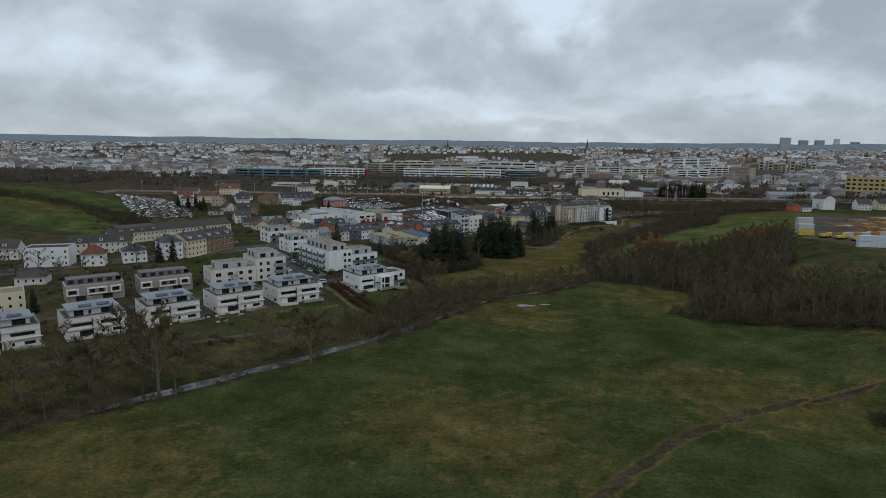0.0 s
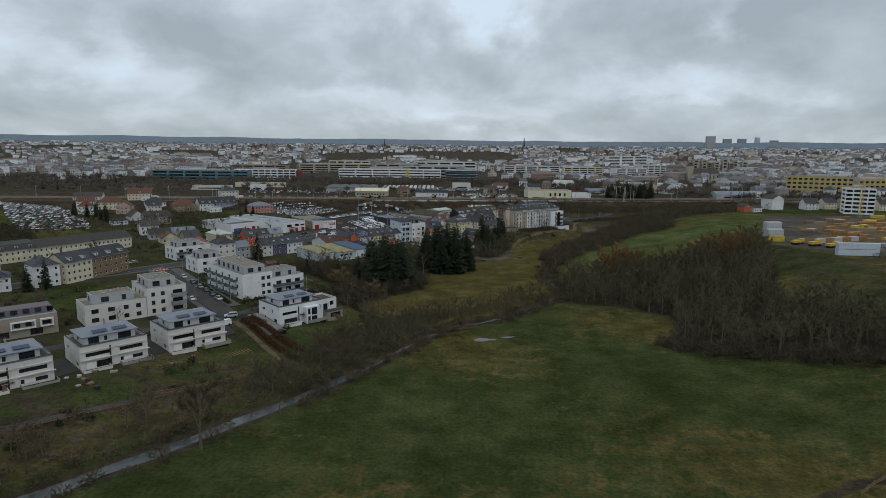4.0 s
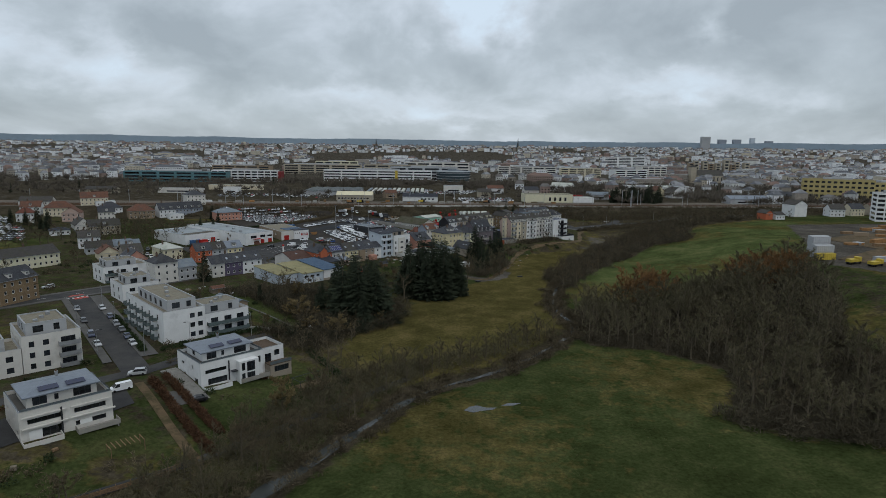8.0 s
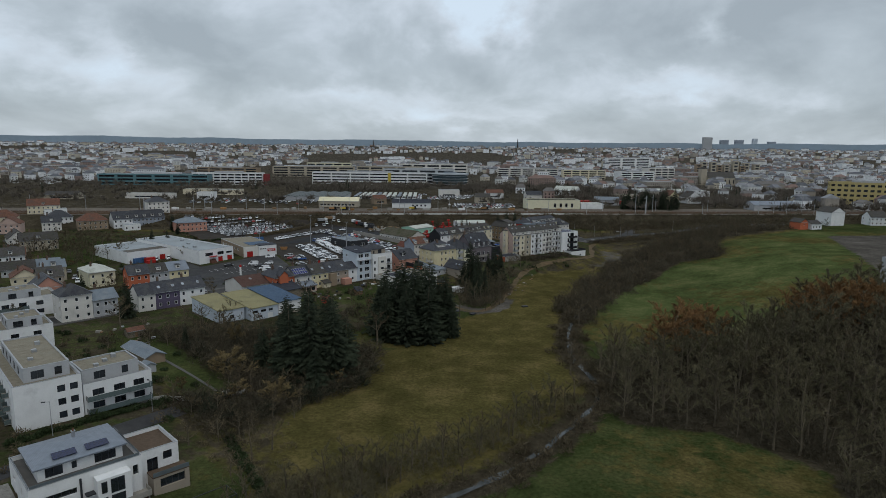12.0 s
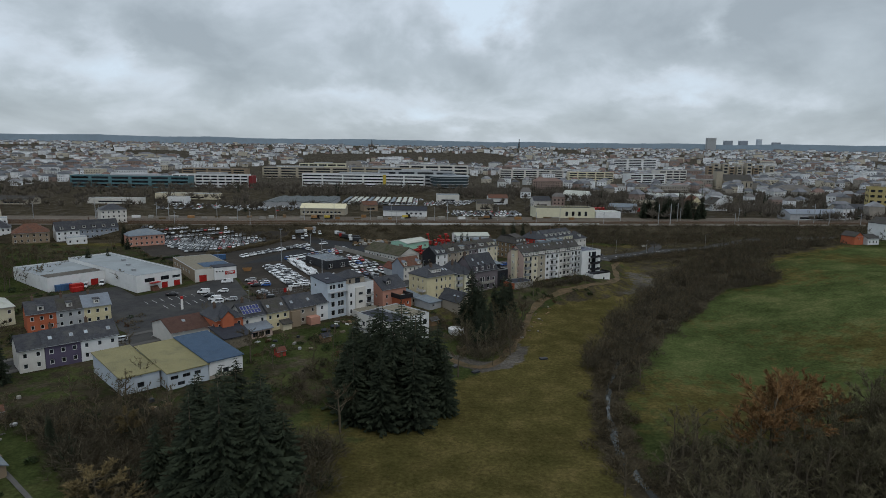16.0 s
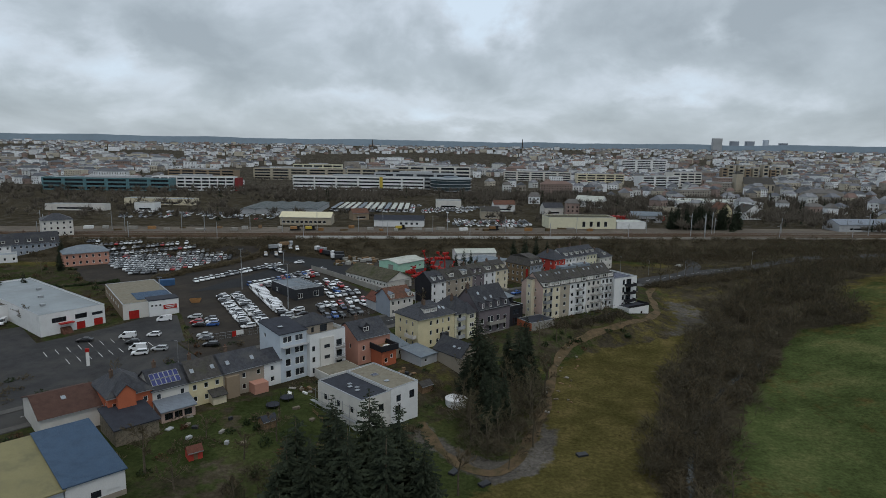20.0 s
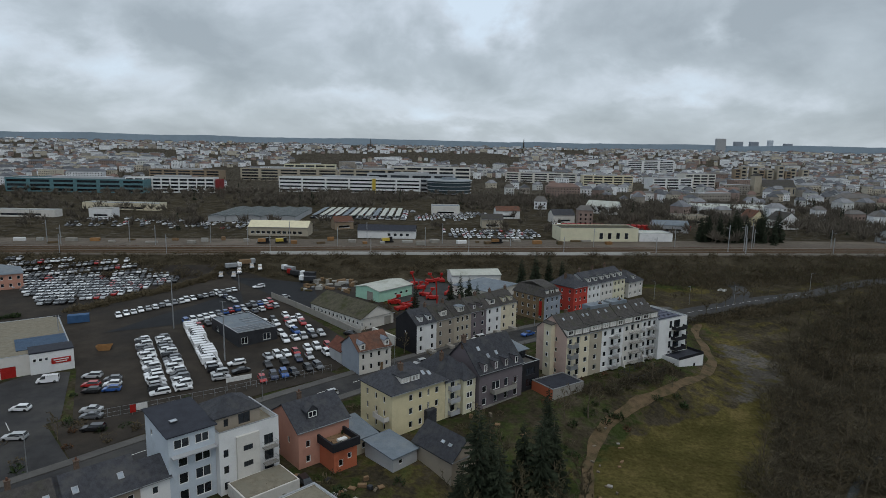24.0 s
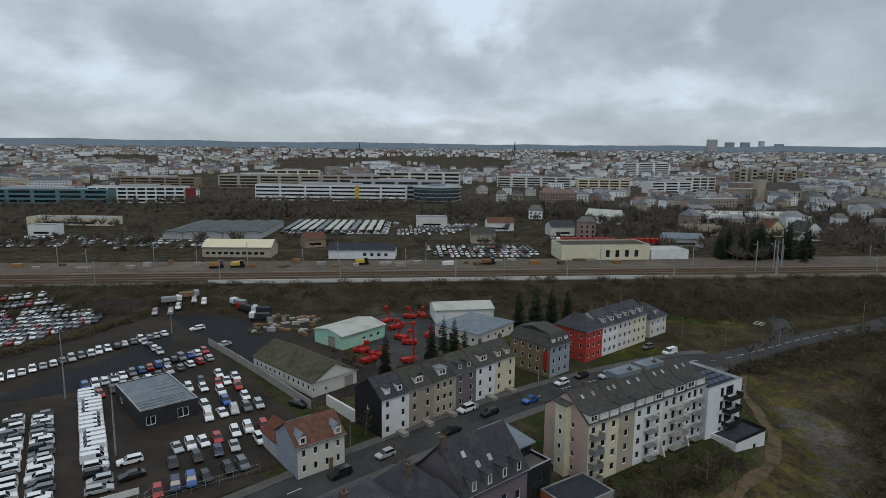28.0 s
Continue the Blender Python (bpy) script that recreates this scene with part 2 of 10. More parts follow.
REDPAINT = mat("red_road_paint", (0.36, 0.075, 0.06), 0.85, var=0.15, scale=2)
WATER = mat("stream_water", (0.045, 0.05, 0.047), 0.2, var=0.15, scale=0.2, spec=0.5, bump=0.06, bscale=3)
BARK = mat("bark", (0.105, 0.088, 0.062), 0.95, var=0.3, scale=3, fine=14, rand=0.2)
TWIG = mat("bare_twigs", (0.094, 0.076, 0.047), 0.95, var=0.25, scale=0.2, island=0.3, rand=0.25)
REDTWIG = mat("reddish_twigs", (0.19, 0.108, 0.048), 0.95, var=0.25, scale=0.2, island=0.3, rand=0.15)
PALETWIG = mat("pale_yellow_twigs", (0.165, 0.128, 0.064), 0.95, var=0.25, scale=0.2, island=0.3, rand=0.2)
SCRUB = mat("scrub_twigs", (0.068, 0.058, 0.039), 0.95, var=0.3, scale=0.15, island=0.35, rand=0.25)
WOODTWIG = mat("olive_wood_twigs", (0.099, 0.089, 0.053), 0.95, var=0.2, scale=0.08, island=0.18, rand=0.18)
FARTWIG = mat("grey_brown_twigs", (0.112, 0.097, 0.078), 0.95, var=0.25, scale=0.02, fine=0.2, island=0.25)
NEEDLE = mat("conifer_needles", (0.029, 0.037, 0.023), 0.95, var=0.35, scale=0.5, island=0.25, rand=0.15)
IVY = mat("evergreen_leaves", (0.030, 0.045, 0.018), 0.8, var=0.3, scale=0.5, island=0.4, rand=0.2)
HEDGE = mat("beech_hedge_leaves", (0.085, 0.046, 0.026), 0.9, var=0.3, scale=0.5, island=0.4)
REED = mat("dry_grass_tufts", (0.082, 0.070, 0.030), 0.95, var=0.25, scale=0.1, island=0.35)
RUBBER = mat("tyre_rubber", (0.012, 0.012, 0.012), 0.8, var=0.2)
CARGLASS = mat("car_glass", (0.012, 0.014, 0.016), 0.06, var=0.1, spec=0.7)
PAINTS = {k: mat("car_paint_" + k, c, 0.28, metal=0.15, var=0.04, coat=0.5, spec=0.5) for k, c in dict(
    white=(0.78, 0.79, 0.80), black=(0.014, 0.014, 0.016), grey=(0.13, 0.135, 0.145), silver=(0.42, 0.43, 0.44),
    red=(0.38, 0.02, 0.02), blue=(0.03, 0.10, 0.33), navy=(0.02, 0.03, 0.07)).items()}
REDSTEEL = mat("red_painted_steel", (0.34, 0.022, 0.018), 0.5, var=0.15)
YELSTEEL = mat("yellow_painted_steel", (0.48, 0.36, 0.06), 0.55, var=0.15)
ORSTEEL = mat("orange_formwork", (0.26, 0.14, 0.06), 0.7, var=0.25, rand=0.2)
BLUESTEEL = mat("blue_container_steel", (0.05, 0.11, 0.22), 0.6, var=0.15, bump=0.3, wave=("X", 4.0))
SOIL = mat("turned_soil", (0.125, 0.08, 0.044), 0.95, var=0.35, scale=0.6, fine=4, bump=0.6, bscale=3, tint=(0.045, 0.045, 0.018), tscale=0.25, tamt=(0.36, 0.72))


def ground_material():
    """Lush grass, olive winter grass and leaf litter, told apart by the cover that grows there."""
    m = bpy.data.materials.new("grassland")
    m.use_nodes = True
    nt = m.node_tree
    p = nt.nodes["Principled BSDF"]
    p.inputs["Roughness"].default_value = 0.95
    p.inputs["Specular IOR Level"].default_value = 0.0
    geo = nt.nodes.new("ShaderNodeNewGeometry")
    at = nt.nodes.new("ShaderNodeAttribute")
    at.attribute_name = "cover"
    sp = nt.nodes.new("ShaderNodeSeparateColor")
    link(nt, at.outputs["Color"], sp.inputs[0])

    def tone(sc, a, b, c):
        n = node(nt, "ShaderNodeTexNoise", Scale=sc, Detail=8.0, Roughness=0.68)
        link(nt, geo.outputs["Position"], n.inputs["Vector"])
        return ramp(nt, n.outputs["Fac"], [(0.33, a), (0.5, b), (0.66, c)])

    lush = tone(0.07, (0.028, 0.036, 0.013), (0.039, 0.050, 0.018), (0.058, 0.062, 0.025))
    olive = tone(0.10, (0.050, 0.046, 0.016), (0.074, 0.064, 0.023), (0.112, 0.090, 0.036))
    litter = tone(0.12, (0.030, 0.026, 0.018), (0.047, 0.040, 0.027), (0.072, 0.061, 0.043))
    urban = tone(0.05, (0.056, 0.051, 0.044), (0.082, 0.075, 0.065), (0.122, 0.112, 0.098))
    # coarse tussocks break the edges between the covers
    n = node(nt, "ShaderNodeTexNoise", Scale=0.22, Detail=6.0, Roughness=0.7)
    link(nt, geo.outputs["Position"], n.inputs["Vector"])
    vig = nt.nodes.new("ShaderNodeMix")
    vig.data_type = "RGBA"
    vig.blend_type = "MULTIPLY"
    vig.inputs["Factor"].default_value = 1.0
    link(nt, lush, vig.inputs["A"])
    link(nt, at.outputs["Alpha"], vig.inputs["B"])
    col = vig.outputs["Result"]
    for ch, other in (("Red", olive), ("Green", litter), ("Blue", urban)):
        ad = nt.nodes.new("ShaderNodeMath")
        ad.operation = "ADD"
        link(nt, sp.outputs[ch], ad.inputs[0])
        link(nt, n.outputs["Fac"], ad.inputs[1])
        f = ramp(nt, ad.outputs[0], [(0.86, (0, 0, 0)), (1.14, (1, 1, 1))])
        mx = nt.nodes.new("ShaderNodeMix")
        mx.data_type = "RGBA"
        link(nt, f, mx.inputs["Factor"])
        link(nt, col, mx.inputs["A"])
        link(nt, other, mx.inputs["B"])
        col = mx.outputs["Result"]
    for sc, lo, hi in ((1.1, 0.62, 1.40), (0.035, 0.78, 1.18)):
        nf = node(nt, "ShaderNodeTexNoise", Scale=sc, Detail=9.0, Roughness=0.74)
        link(nt, geo.outputs["Position"], nf.inputs["Vector"])
        ff = ramp(nt, nf.outputs["Fac"], [(0.34, (lo, lo, lo)), (0.66, (hi, hi, hi))])
        mf = nt.nodes.new("ShaderNodeMix")
        mf.data_type = "RGBA"
        mf.blend_type = "MULTIPLY"
        mf.inputs["Factor"].default_value = 1.0
        link(nt, col, mf.inputs["A"])
        link(nt, ff, mf.inputs["B"])
        col = mf.outputs["Result"]
    link(nt, col, p.inputs["Base Color"])
    n4 = node(nt, "ShaderNodeTexNoise", Scale=1.2, Detail=6.0, Roughness=0.7)
    link(nt, geo.outputs["Position"], n4.inputs["Vector"])
    b = node(nt, "ShaderNodeBump", Strength=0.7, Distance=0.4)
    link(nt, n4.outputs["Fac"], b.inputs["Height"])
    link(nt, b.outputs[0], p.inputs["Normal"])
    return m


GRASS = ground_material()

# ---- land ----
BANK = [(-280, -210), (84, -112), (168, -78), (210, -62), (259, -45), (322, -53), (420, 0), (462, 32), (493, 80),
        (560, 98), (616, 119), (980, 126)]
STREAM = [(-150, 70), (-125, 98), (-103, 125), (-85, 146), (-74, 160), (-64, 173), (-42, 204), (-33, 222), (-15, 258),
          (8, 275), (24, 296), (38, 319), (33, 345), (35, 362), (37, 379), (53, 420), (70, 448), (92, 470), (112, 500)]


def ss(a, b, v):
    v = min(1.0, max(0.0, (v - a) / (b - a)))
    return v * v * (3 - 2 * v)


def bank(y):
    for (y0, x0), (y1, x1) in zip(BANK, BANK[1:]):
        if y <= y1:
            return x0 + (x1 - x0) * max(0, (y - y0)) / (y1 - y0)
    return 126


def terr(x, y):
    b = bank(y) - x
    z = 3.6 * ss(0, 34, b) * ss(40, 160, y)
    z += 2.8 * ss(430, 560, y) * ss(0, 34, b)
    z += 15.5 * ss(70, 160, x - 0.08 * (y - 280)) * ss(84, 196, y) * (1 - ss(400, 600, y) * 0.36)
    z += 22 * ss(-266, -420, x) * ss(280, 400, y) * (1 - ss(462, 590, y))
    z = max(z, 5.6 * ss(512, 585, y))
    rise = ss(-25, -2, y - 632 - 0.135 * x)
    z = z * (1 - rise) + 12.5 * rise
    z -= 3.0 * ss(900, 980, y)
    z += 59 * ss(1500, 3600, y)
    return z


def seg_dist(X, Y, pts):
    best = np.full(np.shape(X), 1e9)
    for (x0, y0), (x1, y1) in zip(pts, pts[1:]):
        dx, dy = x1 - x0, y1 - y0
        k = np.clip(((X - x0) * dx + (Y - y0) * dy) / (dx * dx + dy * dy), 0, 1)
        best = np.minimum(best, np.hypot(X - x0 - k * dx, Y - y0 - k * dy))
    return best


def in_poly(X, Y, pts):
    inside = np.zeros(np.shape(X), bool)
    for (x0, y0), (x1, y1) in zip(pts, pts[1:] + pts[:1]):
        if y0 == y1:
            continue
        c = ((Y < y0) != (Y < y1)) & (X < (x1 - x0) * (Y - y0) / (y1 - y0) + x0)
        inside ^= c
    return inside


def soft_poly(X, Y, pts, edge):
    d = seg_dist(X, Y, pts + pts[:1])
    return np.clip(0.5 + np.where(in_poly(X, Y, pts), d, -d) / edge, 0, 1)


DRY = [(-47, 250), (-44, 278), (-33, 328), (-20, 354), (-5, 379), (8, 396), (26, 457), (60, 500), (84, 535), (104, 520), (96, 490),
       (62, 446), (48, 410), (34, 378), (30, 350), (34, 320), (8, 280), (-18, 262)]
WOODLAND = [(38, 300), (58, 296), (74, 278), (62, 244), (90, 230), (126, 200), (150, 192), (128, 240), (110, 285), (132, 330), (142, 366), (150, 390), (122, 386),
        (102, 370), (86, 358), (66, 347), (46, 350), (38, 335)]
THICKET = [(46, 380), (50, 392), (57, 407), (69, 427), (90, 462), (107, 494), (138, 492), (150, 540), (212, 590), (214, 606), (168, 590),
           (124, 556), (100, 532), (88, 512), (78, 494), (60, 459), (44, 425), (34, 394), (38, 378)]
WESTBANK = [(-160, 90), (-130, 108), (-85, 152), (-45, 208), (-20, 258), (-40, 290), (-30, 340), (-40, 352), (-62, 330), (-70, 290),
            (-40, 262), (-58, 222), (-110, 165), (-170, 120)]


def draw_ground():
    xs = np.concatenate([-np.geomspace(9000, 232, 46), np.arange(-230, 231, 2.5), np.geomspace(232, 9000, 46)])
    ys = np.concatenate([np.linspace(-900, 60, 14), np.arange(64, 648, 2.5), np.geomspace(652, 4980, 70)])
    X, Y = np.meshgrid(xs, ys)
    h = np.vectorize(terr)(X, Y)
    d = seg_dist(X, Y, STREAM)
    h = h - 1.0 * np.clip(1 - d / 6.0, 0, 1)
    rough = np.vectorize(lambda a, b: noise.noise((a * 0.05, b * 0.05, 0)))(X, Y)
    near = (Y < 650) & (np.abs(X) < 240)
    h = h + np.where(near, 0.18 * rough, 2.0 * rough * (Y > 1200))
    far = np.clip((Y - 2500) / 2000, 0, 1)
    h = h + far * 16 * np.vectorize(lambda a, b: noise.noise((a * 0.0011, b * 0.0016, 5)))(X, Y)
    nx, ny = len(xs), len(ys)
    co = np.stack([X, Y, h], -1).reshape(-1, 3)
    i = np.arange(ny - 1)[:, None] * nx + np.arange(nx - 1)[None, :]
    quads = np.stack([i, i + 1, i + 1 + nx, i + nx], -1).reshape(-1, 4)
    me = bpy.data.meshes.new("ground")
    me.from_pydata(co.tolist(), [], quads.tolist())
    cov = np.zeros((ny, nx, 4))
    cov[..., 3] = 1
    town = ((np.vectorize(bank)(Y) - X) > 6) & (Y > 100) & ~((X < -268) & (Y > 360) & (Y < 470))
    red = np.maximum(soft_poly(X, Y, DRY, 14), np.where(town, 0.36, 0.0))
    plateau = soft_poly(X, Y, [(140, 190), (420, 190), (420, 380), (150, 400), (165, 330)], 20) * 0.85
    red = np.maximum(np.maximum(red, plateau), np.where((X > 95) & (Y < 190), 0.3, 0.33 + 0.2 * np.sin(X * 0.045 + 2) * np.sin(Y * 0.06 + X * 0.02)))
    green = np.maximum(soft_poly(X, Y, WOODLAND, 10), 0.62 * soft_poly(X, Y, THICKET, 8))
    green = np.maximum(green, 0.44 * soft_poly(X, Y, WESTBANK, 10))
    red = np.maximum(red, 0.52 * soft_poly(X, Y, WESTBANK, 10))
    green = np.maximum(green, 0.8 * np.clip(1 - d / 9, 0, 1))
    R = Y - 632 - 0.135 * X
    green = np.maximum(green, np.clip((R + 40) / 12, 0, 1))
    blue = np.where(R > 2, 0.35, 0.0)
    blue = np.where(Y > 1000, 0.42, blue)
    trail = np.clip(1.4 - seg_dist(X, Y, [(92, 172), (80, 164), (70, 163), (57, 155), (36, 137), (19, 113), (8, 92)]) / 2.4, 0, 1)
    trail = np.maximum(trail, np.clip(1.2 - np.hypot((X - 79) / 8, (Y - 164) / 3.5), 0, 1))
    green = np.maximum(green, 0.55 * trail)
    blue = np.maximum(blue, 0.42 * np.clip(1.3 - np.hypot((X - 79) / 8, (Y - 164) / 3.5), 0, 1))
    red = np.maximum(red, 0.75 * trail)
    red = np.maximum(red, 0.50 * soft_poly(X, Y, [(-20, 150), (20, 190), (60, 205), (70, 185), (40, 150), (0, 120), (-60, 110), (-80, 120)], 60))
    green = np.where(Y > 3300, 1.0, green)
    blue = np.where(Y > 3300, 0.0, blue)
    site = soft_poly(X, Y, [(152, 376), (176, 334), (240, 360), (420, 480), (400, 600), (230, 560), (172, 425)], 8)
    blue = np.maximum(blue, site * 0.75)
    green = np.maximum(green, np.where(town & (Y < 560), 0.44, 0.0))
    rough_land = soft_poly(X, Y, [(40, 606), (58, 566), (84, 548), (92, 512), (106, 500), (150, 530), (240, 600), (235, 640), (120, 640), (96, 600)], 14)
    green = np.maximum(green, 0.52 * rough_land)
    green = np.maximum(green, 0.42 * soft_poly(X, Y, [(128, 200), (420, 190), (420, 372), (236, 360), (170, 340), (150, 400), (130, 330), (115, 285), (135, 240)], 20))
    red = np.maximum(red, 0.9 * rough_land)
    # churned soil and bare earth beside the track
    churn = soft_poly(X, Y, [(80.6, 547), (88, 539), (97, 531), (99, 521), (93, 510), (84, 500), (74, 492), (67, 491), (71, 501), (77, 514), (79, 530)], 9)
    earth = soft_poly(X, Y, [(-13, 410), (-10, 418), (-4, 408.5), (5.8, 401), (11, 404), (15, 412), (17.4, 420), (21.0, 417), (18.5, 404), (13, 396), (3.3, 391)], 5)
    red = np.maximum(red, 1.0 * churn)
    blue = np.maximum(blue, np.maximum(0.50 * churn, 0.72 * earth))
    # mown lawns
    lawn = np.zeros(X.shape)
    for q in ([(-72, 246), (-56, 227), (-33, 254), (-41, 274), (-50, 266)], [(-50, 400), (-36, 414), (-22, 398), (-34, 382)], [(-78, 398), (-60, 412), (-46, 396), (-62, 382)], [(-86, 224), (-73, 230), (-67, 223), (-76, 214)], [(-87, 209), (-77, 214), (-69, 206), (-82, 201)], [(-100, 188), (-90, 196), (-84, 190), (-94, 181)],
              [(-110, 346), (-96, 340), (-84, 336), (-70, 322), (-50, 308), (-56, 300), (-78, 310), (-100, 328)], [(-215, 448), (-182, 450), (-176, 476), (-236, 540), (-250, 532)], [(-54, 416), (-43, 427), (-33, 407), (-41, 396)], [(-180, 289), (-167, 301), (-138, 273), (-148, 256)], [(-30, 430), (-14, 420), (-22, 408), (-36, 418)]):
        lawn = np.maximum(lawn, soft_poly(X, Y, q, 3))
    green, red = green * (1 - 0.8 * lawn), red * (1 - 0.6 * lawn)
    # the sloping pasture is grazed short and brighter
    cov[..., 3] = 1 + 0.55 * soft_poly(X, Y, [(40, 372), (72, 355), (150, 400), (262, 590), (215, 585), (150, 505), (104, 485), (60, 430)], 16) + 0.3 * ((X < -268) & (Y > 360) & (Y < 470))
    cov[..., 0], cov[..., 1], cov[..., 2] = red, green, blue
    ca = me.color_attributes.new("cover", "FLOAT_COLOR", "POINT")
    ca.data.foreach_set("color", cov.reshape(-1))
    me.polygons.foreach_set("use_smooth", [True] * len(me.polygons))
    me.materials.append(GRASS)
    return tagged(new("ground", me), "damp winter meadows and town ground, green and olive grass", "ground", kind="structure")


ground = draw_ground()


def resample(pts, step):
    out = []
    for (x0, y0), (x1, y1) in zip(pts, pts[1:]):
        n = max(1, int(math.hypot(x1 - x0, y1 - y0) / step))
        out += [(x0 + (x1 - x0) * k / n, y0 + (y1 - y0) * k / n) for k in range(n)]
    return out + [pts[-1]]


def smooth(pts, times=2):
    for _ in range(times):
        q = [pts[0]]
        for a, b in zip(pts, pts[1:]):
            q += [(a[0] * 0.75 + b[0] * 0.25, a[1] * 0.75 + b[1] * 0.25), (a[0] * 0.25 + b[0] * 0.75, a[1] * 0.25 + b[1] * 0.75)]
        pts = q + [pts[-1]]
    return pts


def strip_mesh(name, pts, wide, lift, level=None, shift=0.0, across=3, wobble=0.0, thick=0.0):
    p = resample(smooth(pts), 3.0)
    V, Fc = [], []
    rows = []
    for i, (x, y) in enumerate(p):
        a, b = p[max(0, i - 1)], p[min(len(p) - 1, i + 1)]
        dx, dy = b[0] - a[0], b[1] - a[1]
        L = math.hypot(dx, dy) or 1
        nx, ny = dy / L, -dx / L
        row = []
        for k in range(across + 1):
            width = wide(x, y) if callable(wide) else wide
            o = (k / across - 0.5) * width + shift
            if k in (0, across):
                o += wobble * noise.noise((x * 0.13, y * 0.13, k))
            px, py = x + nx * o, y + ny * o
            z = level if level is not None else terr(px, py) + lift + 0.18 * noise.noise((px * 0.05, py * 0.05, 0))
            row.append(len(V))
            V.append((px, py, z))
        rows.append(row)
    for a, b in zip(rows, rows[1:]):
        for k in range(across):
            Fc.append((a[k], a[k + 1], b[k + 1], b[k]))
        if thick:
            n = len(V)
            for r in (a, b):
                for k in (0, across):
                    V.append((V[r[k]][0], V[r[k]][1], V[r[k]][2] - thick))
            Fc += [(a[0], b[0], n + 2, n), (b[-1], a[-1], n + 1, n + 3)]
    me = bpy.data.meshes.new(name)
    me.from_pydata(V, [], Fc)
    return me


def strip(name, pts, width, m, label, category, lift=0.10, **kw):
    me = strip_mesh(name, pts, width, lift, **kw)
    me.materials.append(m)
    return tagged(new(name, me), label, category, kind="structure")


def area(name, pts, m, label, category, lift=0.08):
    bm = bmesh.new()
    bm.faces.new([bm.verts.new((x, y, 0)) for x, y in pts])
    x0, x1 = min(p[0] for p in pts), max(p[0] for p in pts)
    y0, y1 = min(p[1] for p in pts), max(p[1] for p in pts)
    for lo, hi, ax in ((x0, x1, 0), (y0, y1, 1)):
        v = lo + 6
        while v < hi:
            c, n = [0, 0, 0], [0, 0, 0]
            c[ax], n[ax] = v, 1
            bmesh.ops.bisect_plane(bm, geom=bm.verts[:] + bm.edges[:] + bm.faces[:], plane_co=c, plane_no=n)
            v += 6
    bmesh.ops.triangulate(bm, faces=bm.faces[:])
    for v in bm.verts:
        v.co.z = terr(v.co.x, v.co.y) + lift + 0.18 * noise.noise((v.co.x * 0.05, v.co.y * 0.05, 0))
    me = bpy.data.meshes.new(name)
    bm.normal_update()
    bm.to_mesh(me)
    me.materials.append(m)
    return tagged(new(name, me), label, category, kind="structure")


MAIN = [(-240, 240), (-157, 337), (-102, 403), (-47, 470), (14, 526), (44, 546), (80, 565), (96, 573), (112, 583), (130, 593), (155, 604), (240, 628)]
LANE = [(-157, 337), (-87, 255)]
strip("water", STREAM, lambda x, y: 4.2 if y < 190 else max(1.4, 4.2 - (y - 190) * 0.05), WATER, "narrow grey stream winding through the meadow", "stream", level=-0.70, wobble=1.3)
strip("road", MAIN, 8.5, ASPHALT, "dark damp asphalt main street", "road", lift=0.10)
strip("road", LANE, 7.0, ASPHALT, "asphalt side street with parked cars", "road", lift=0.13)
strip("road", [(-87, 258), (-118, 226), (-160, 180)], 5.0, ASPHALT, "asphalt lane between the villa rows", "road", lift=0.11)
strip("road", [(-88, 255), (-70, 288), (-66, 296)], 5.0, ASPHALT, "asphalt cul-de-sac beside the apartment block", "road", lift=0.11)
strip("road", [(103, 578), (113, 592), (119, 607), (118, 626)], 6.5, ASPHALT, "asphalt branch road to the railway underpass", "road", lift=0.12)
for side in (-1, 1):
    strip("pavement", [p for p in MAIN if p[0] < 82], 2.4, PAVING, "grey slab pavement along the main street", "pavement",
          lift=0.24, shift=side * 5.5, across=1, thick=0.3)
    strip("pavement", [(-152, 331), (-96, 265)], 4.6 if side > 0 else 2.2, PAVING, "grey slab pavement of the side street", "pavement",
          lift=0.25, shift=-side * (5.9 if side > 0 else 4.7), across=1, thick=0.3)
strip("pavement", [(-140, 126), (-100, 170), (-68, 207), (-57, 217), (-33, 247), (-18, 266)], 2.6, ASPHALT,
      "dark footpath along the stream bank", "footpath", lift=0.10, across=1)
strip("pavement", [(-84, 249), (-56, 219)], 2.0, TRACKDIRT, "worn earth footpath between hedges", "footpath", lift=0.12, across=1)
strip("path", [(-11.6, 417), (-4.7, 402), (3.5, 394.5), (9.8, 400), (16, 418), (20, 435), (24, 452), (27, 463), (31, 472), (38, 479.5), (46, 486.6), (55, 494), (64, 503), (72, 514.6), (76, 530), (77, 545), (82, 555)],
      2.7, TRACKDIRT, "rutted dirt track along the meadow", "path", lift=0.10, wobble=1.2)
strip("path", [(-84.4, 324.6), (-62.9, 309.5)], 0.9, PAVING, "narrow slab path across a garden lawn", "path", lift=0.14, across=1)
strip("path", [(-98.2, 335.3), (-95.7, 339.4)], 0.7, PAVING, "short garden path between beds", "path", lift=0.14, across=1)
strip("road", [(-300, 545), (-271, 511), (-215, 452), (-196, 428), (-168, 394), (-146, 352)], 5.0, ASPHALT, "narrow asphalt street up the slope", "road", lift=0.12)
area("yard", [(-86, 462), (-35, 494), (-32, 503), (-36, 517), (-59, 546), (-76, 570), (-62, 588), (-110, 606), (-215, 590), (-165, 532), (-114, 500), (-102, 488)],
     YARD, "muddy hardcore storage yard of a car dealer", "yard", lift=0.09)
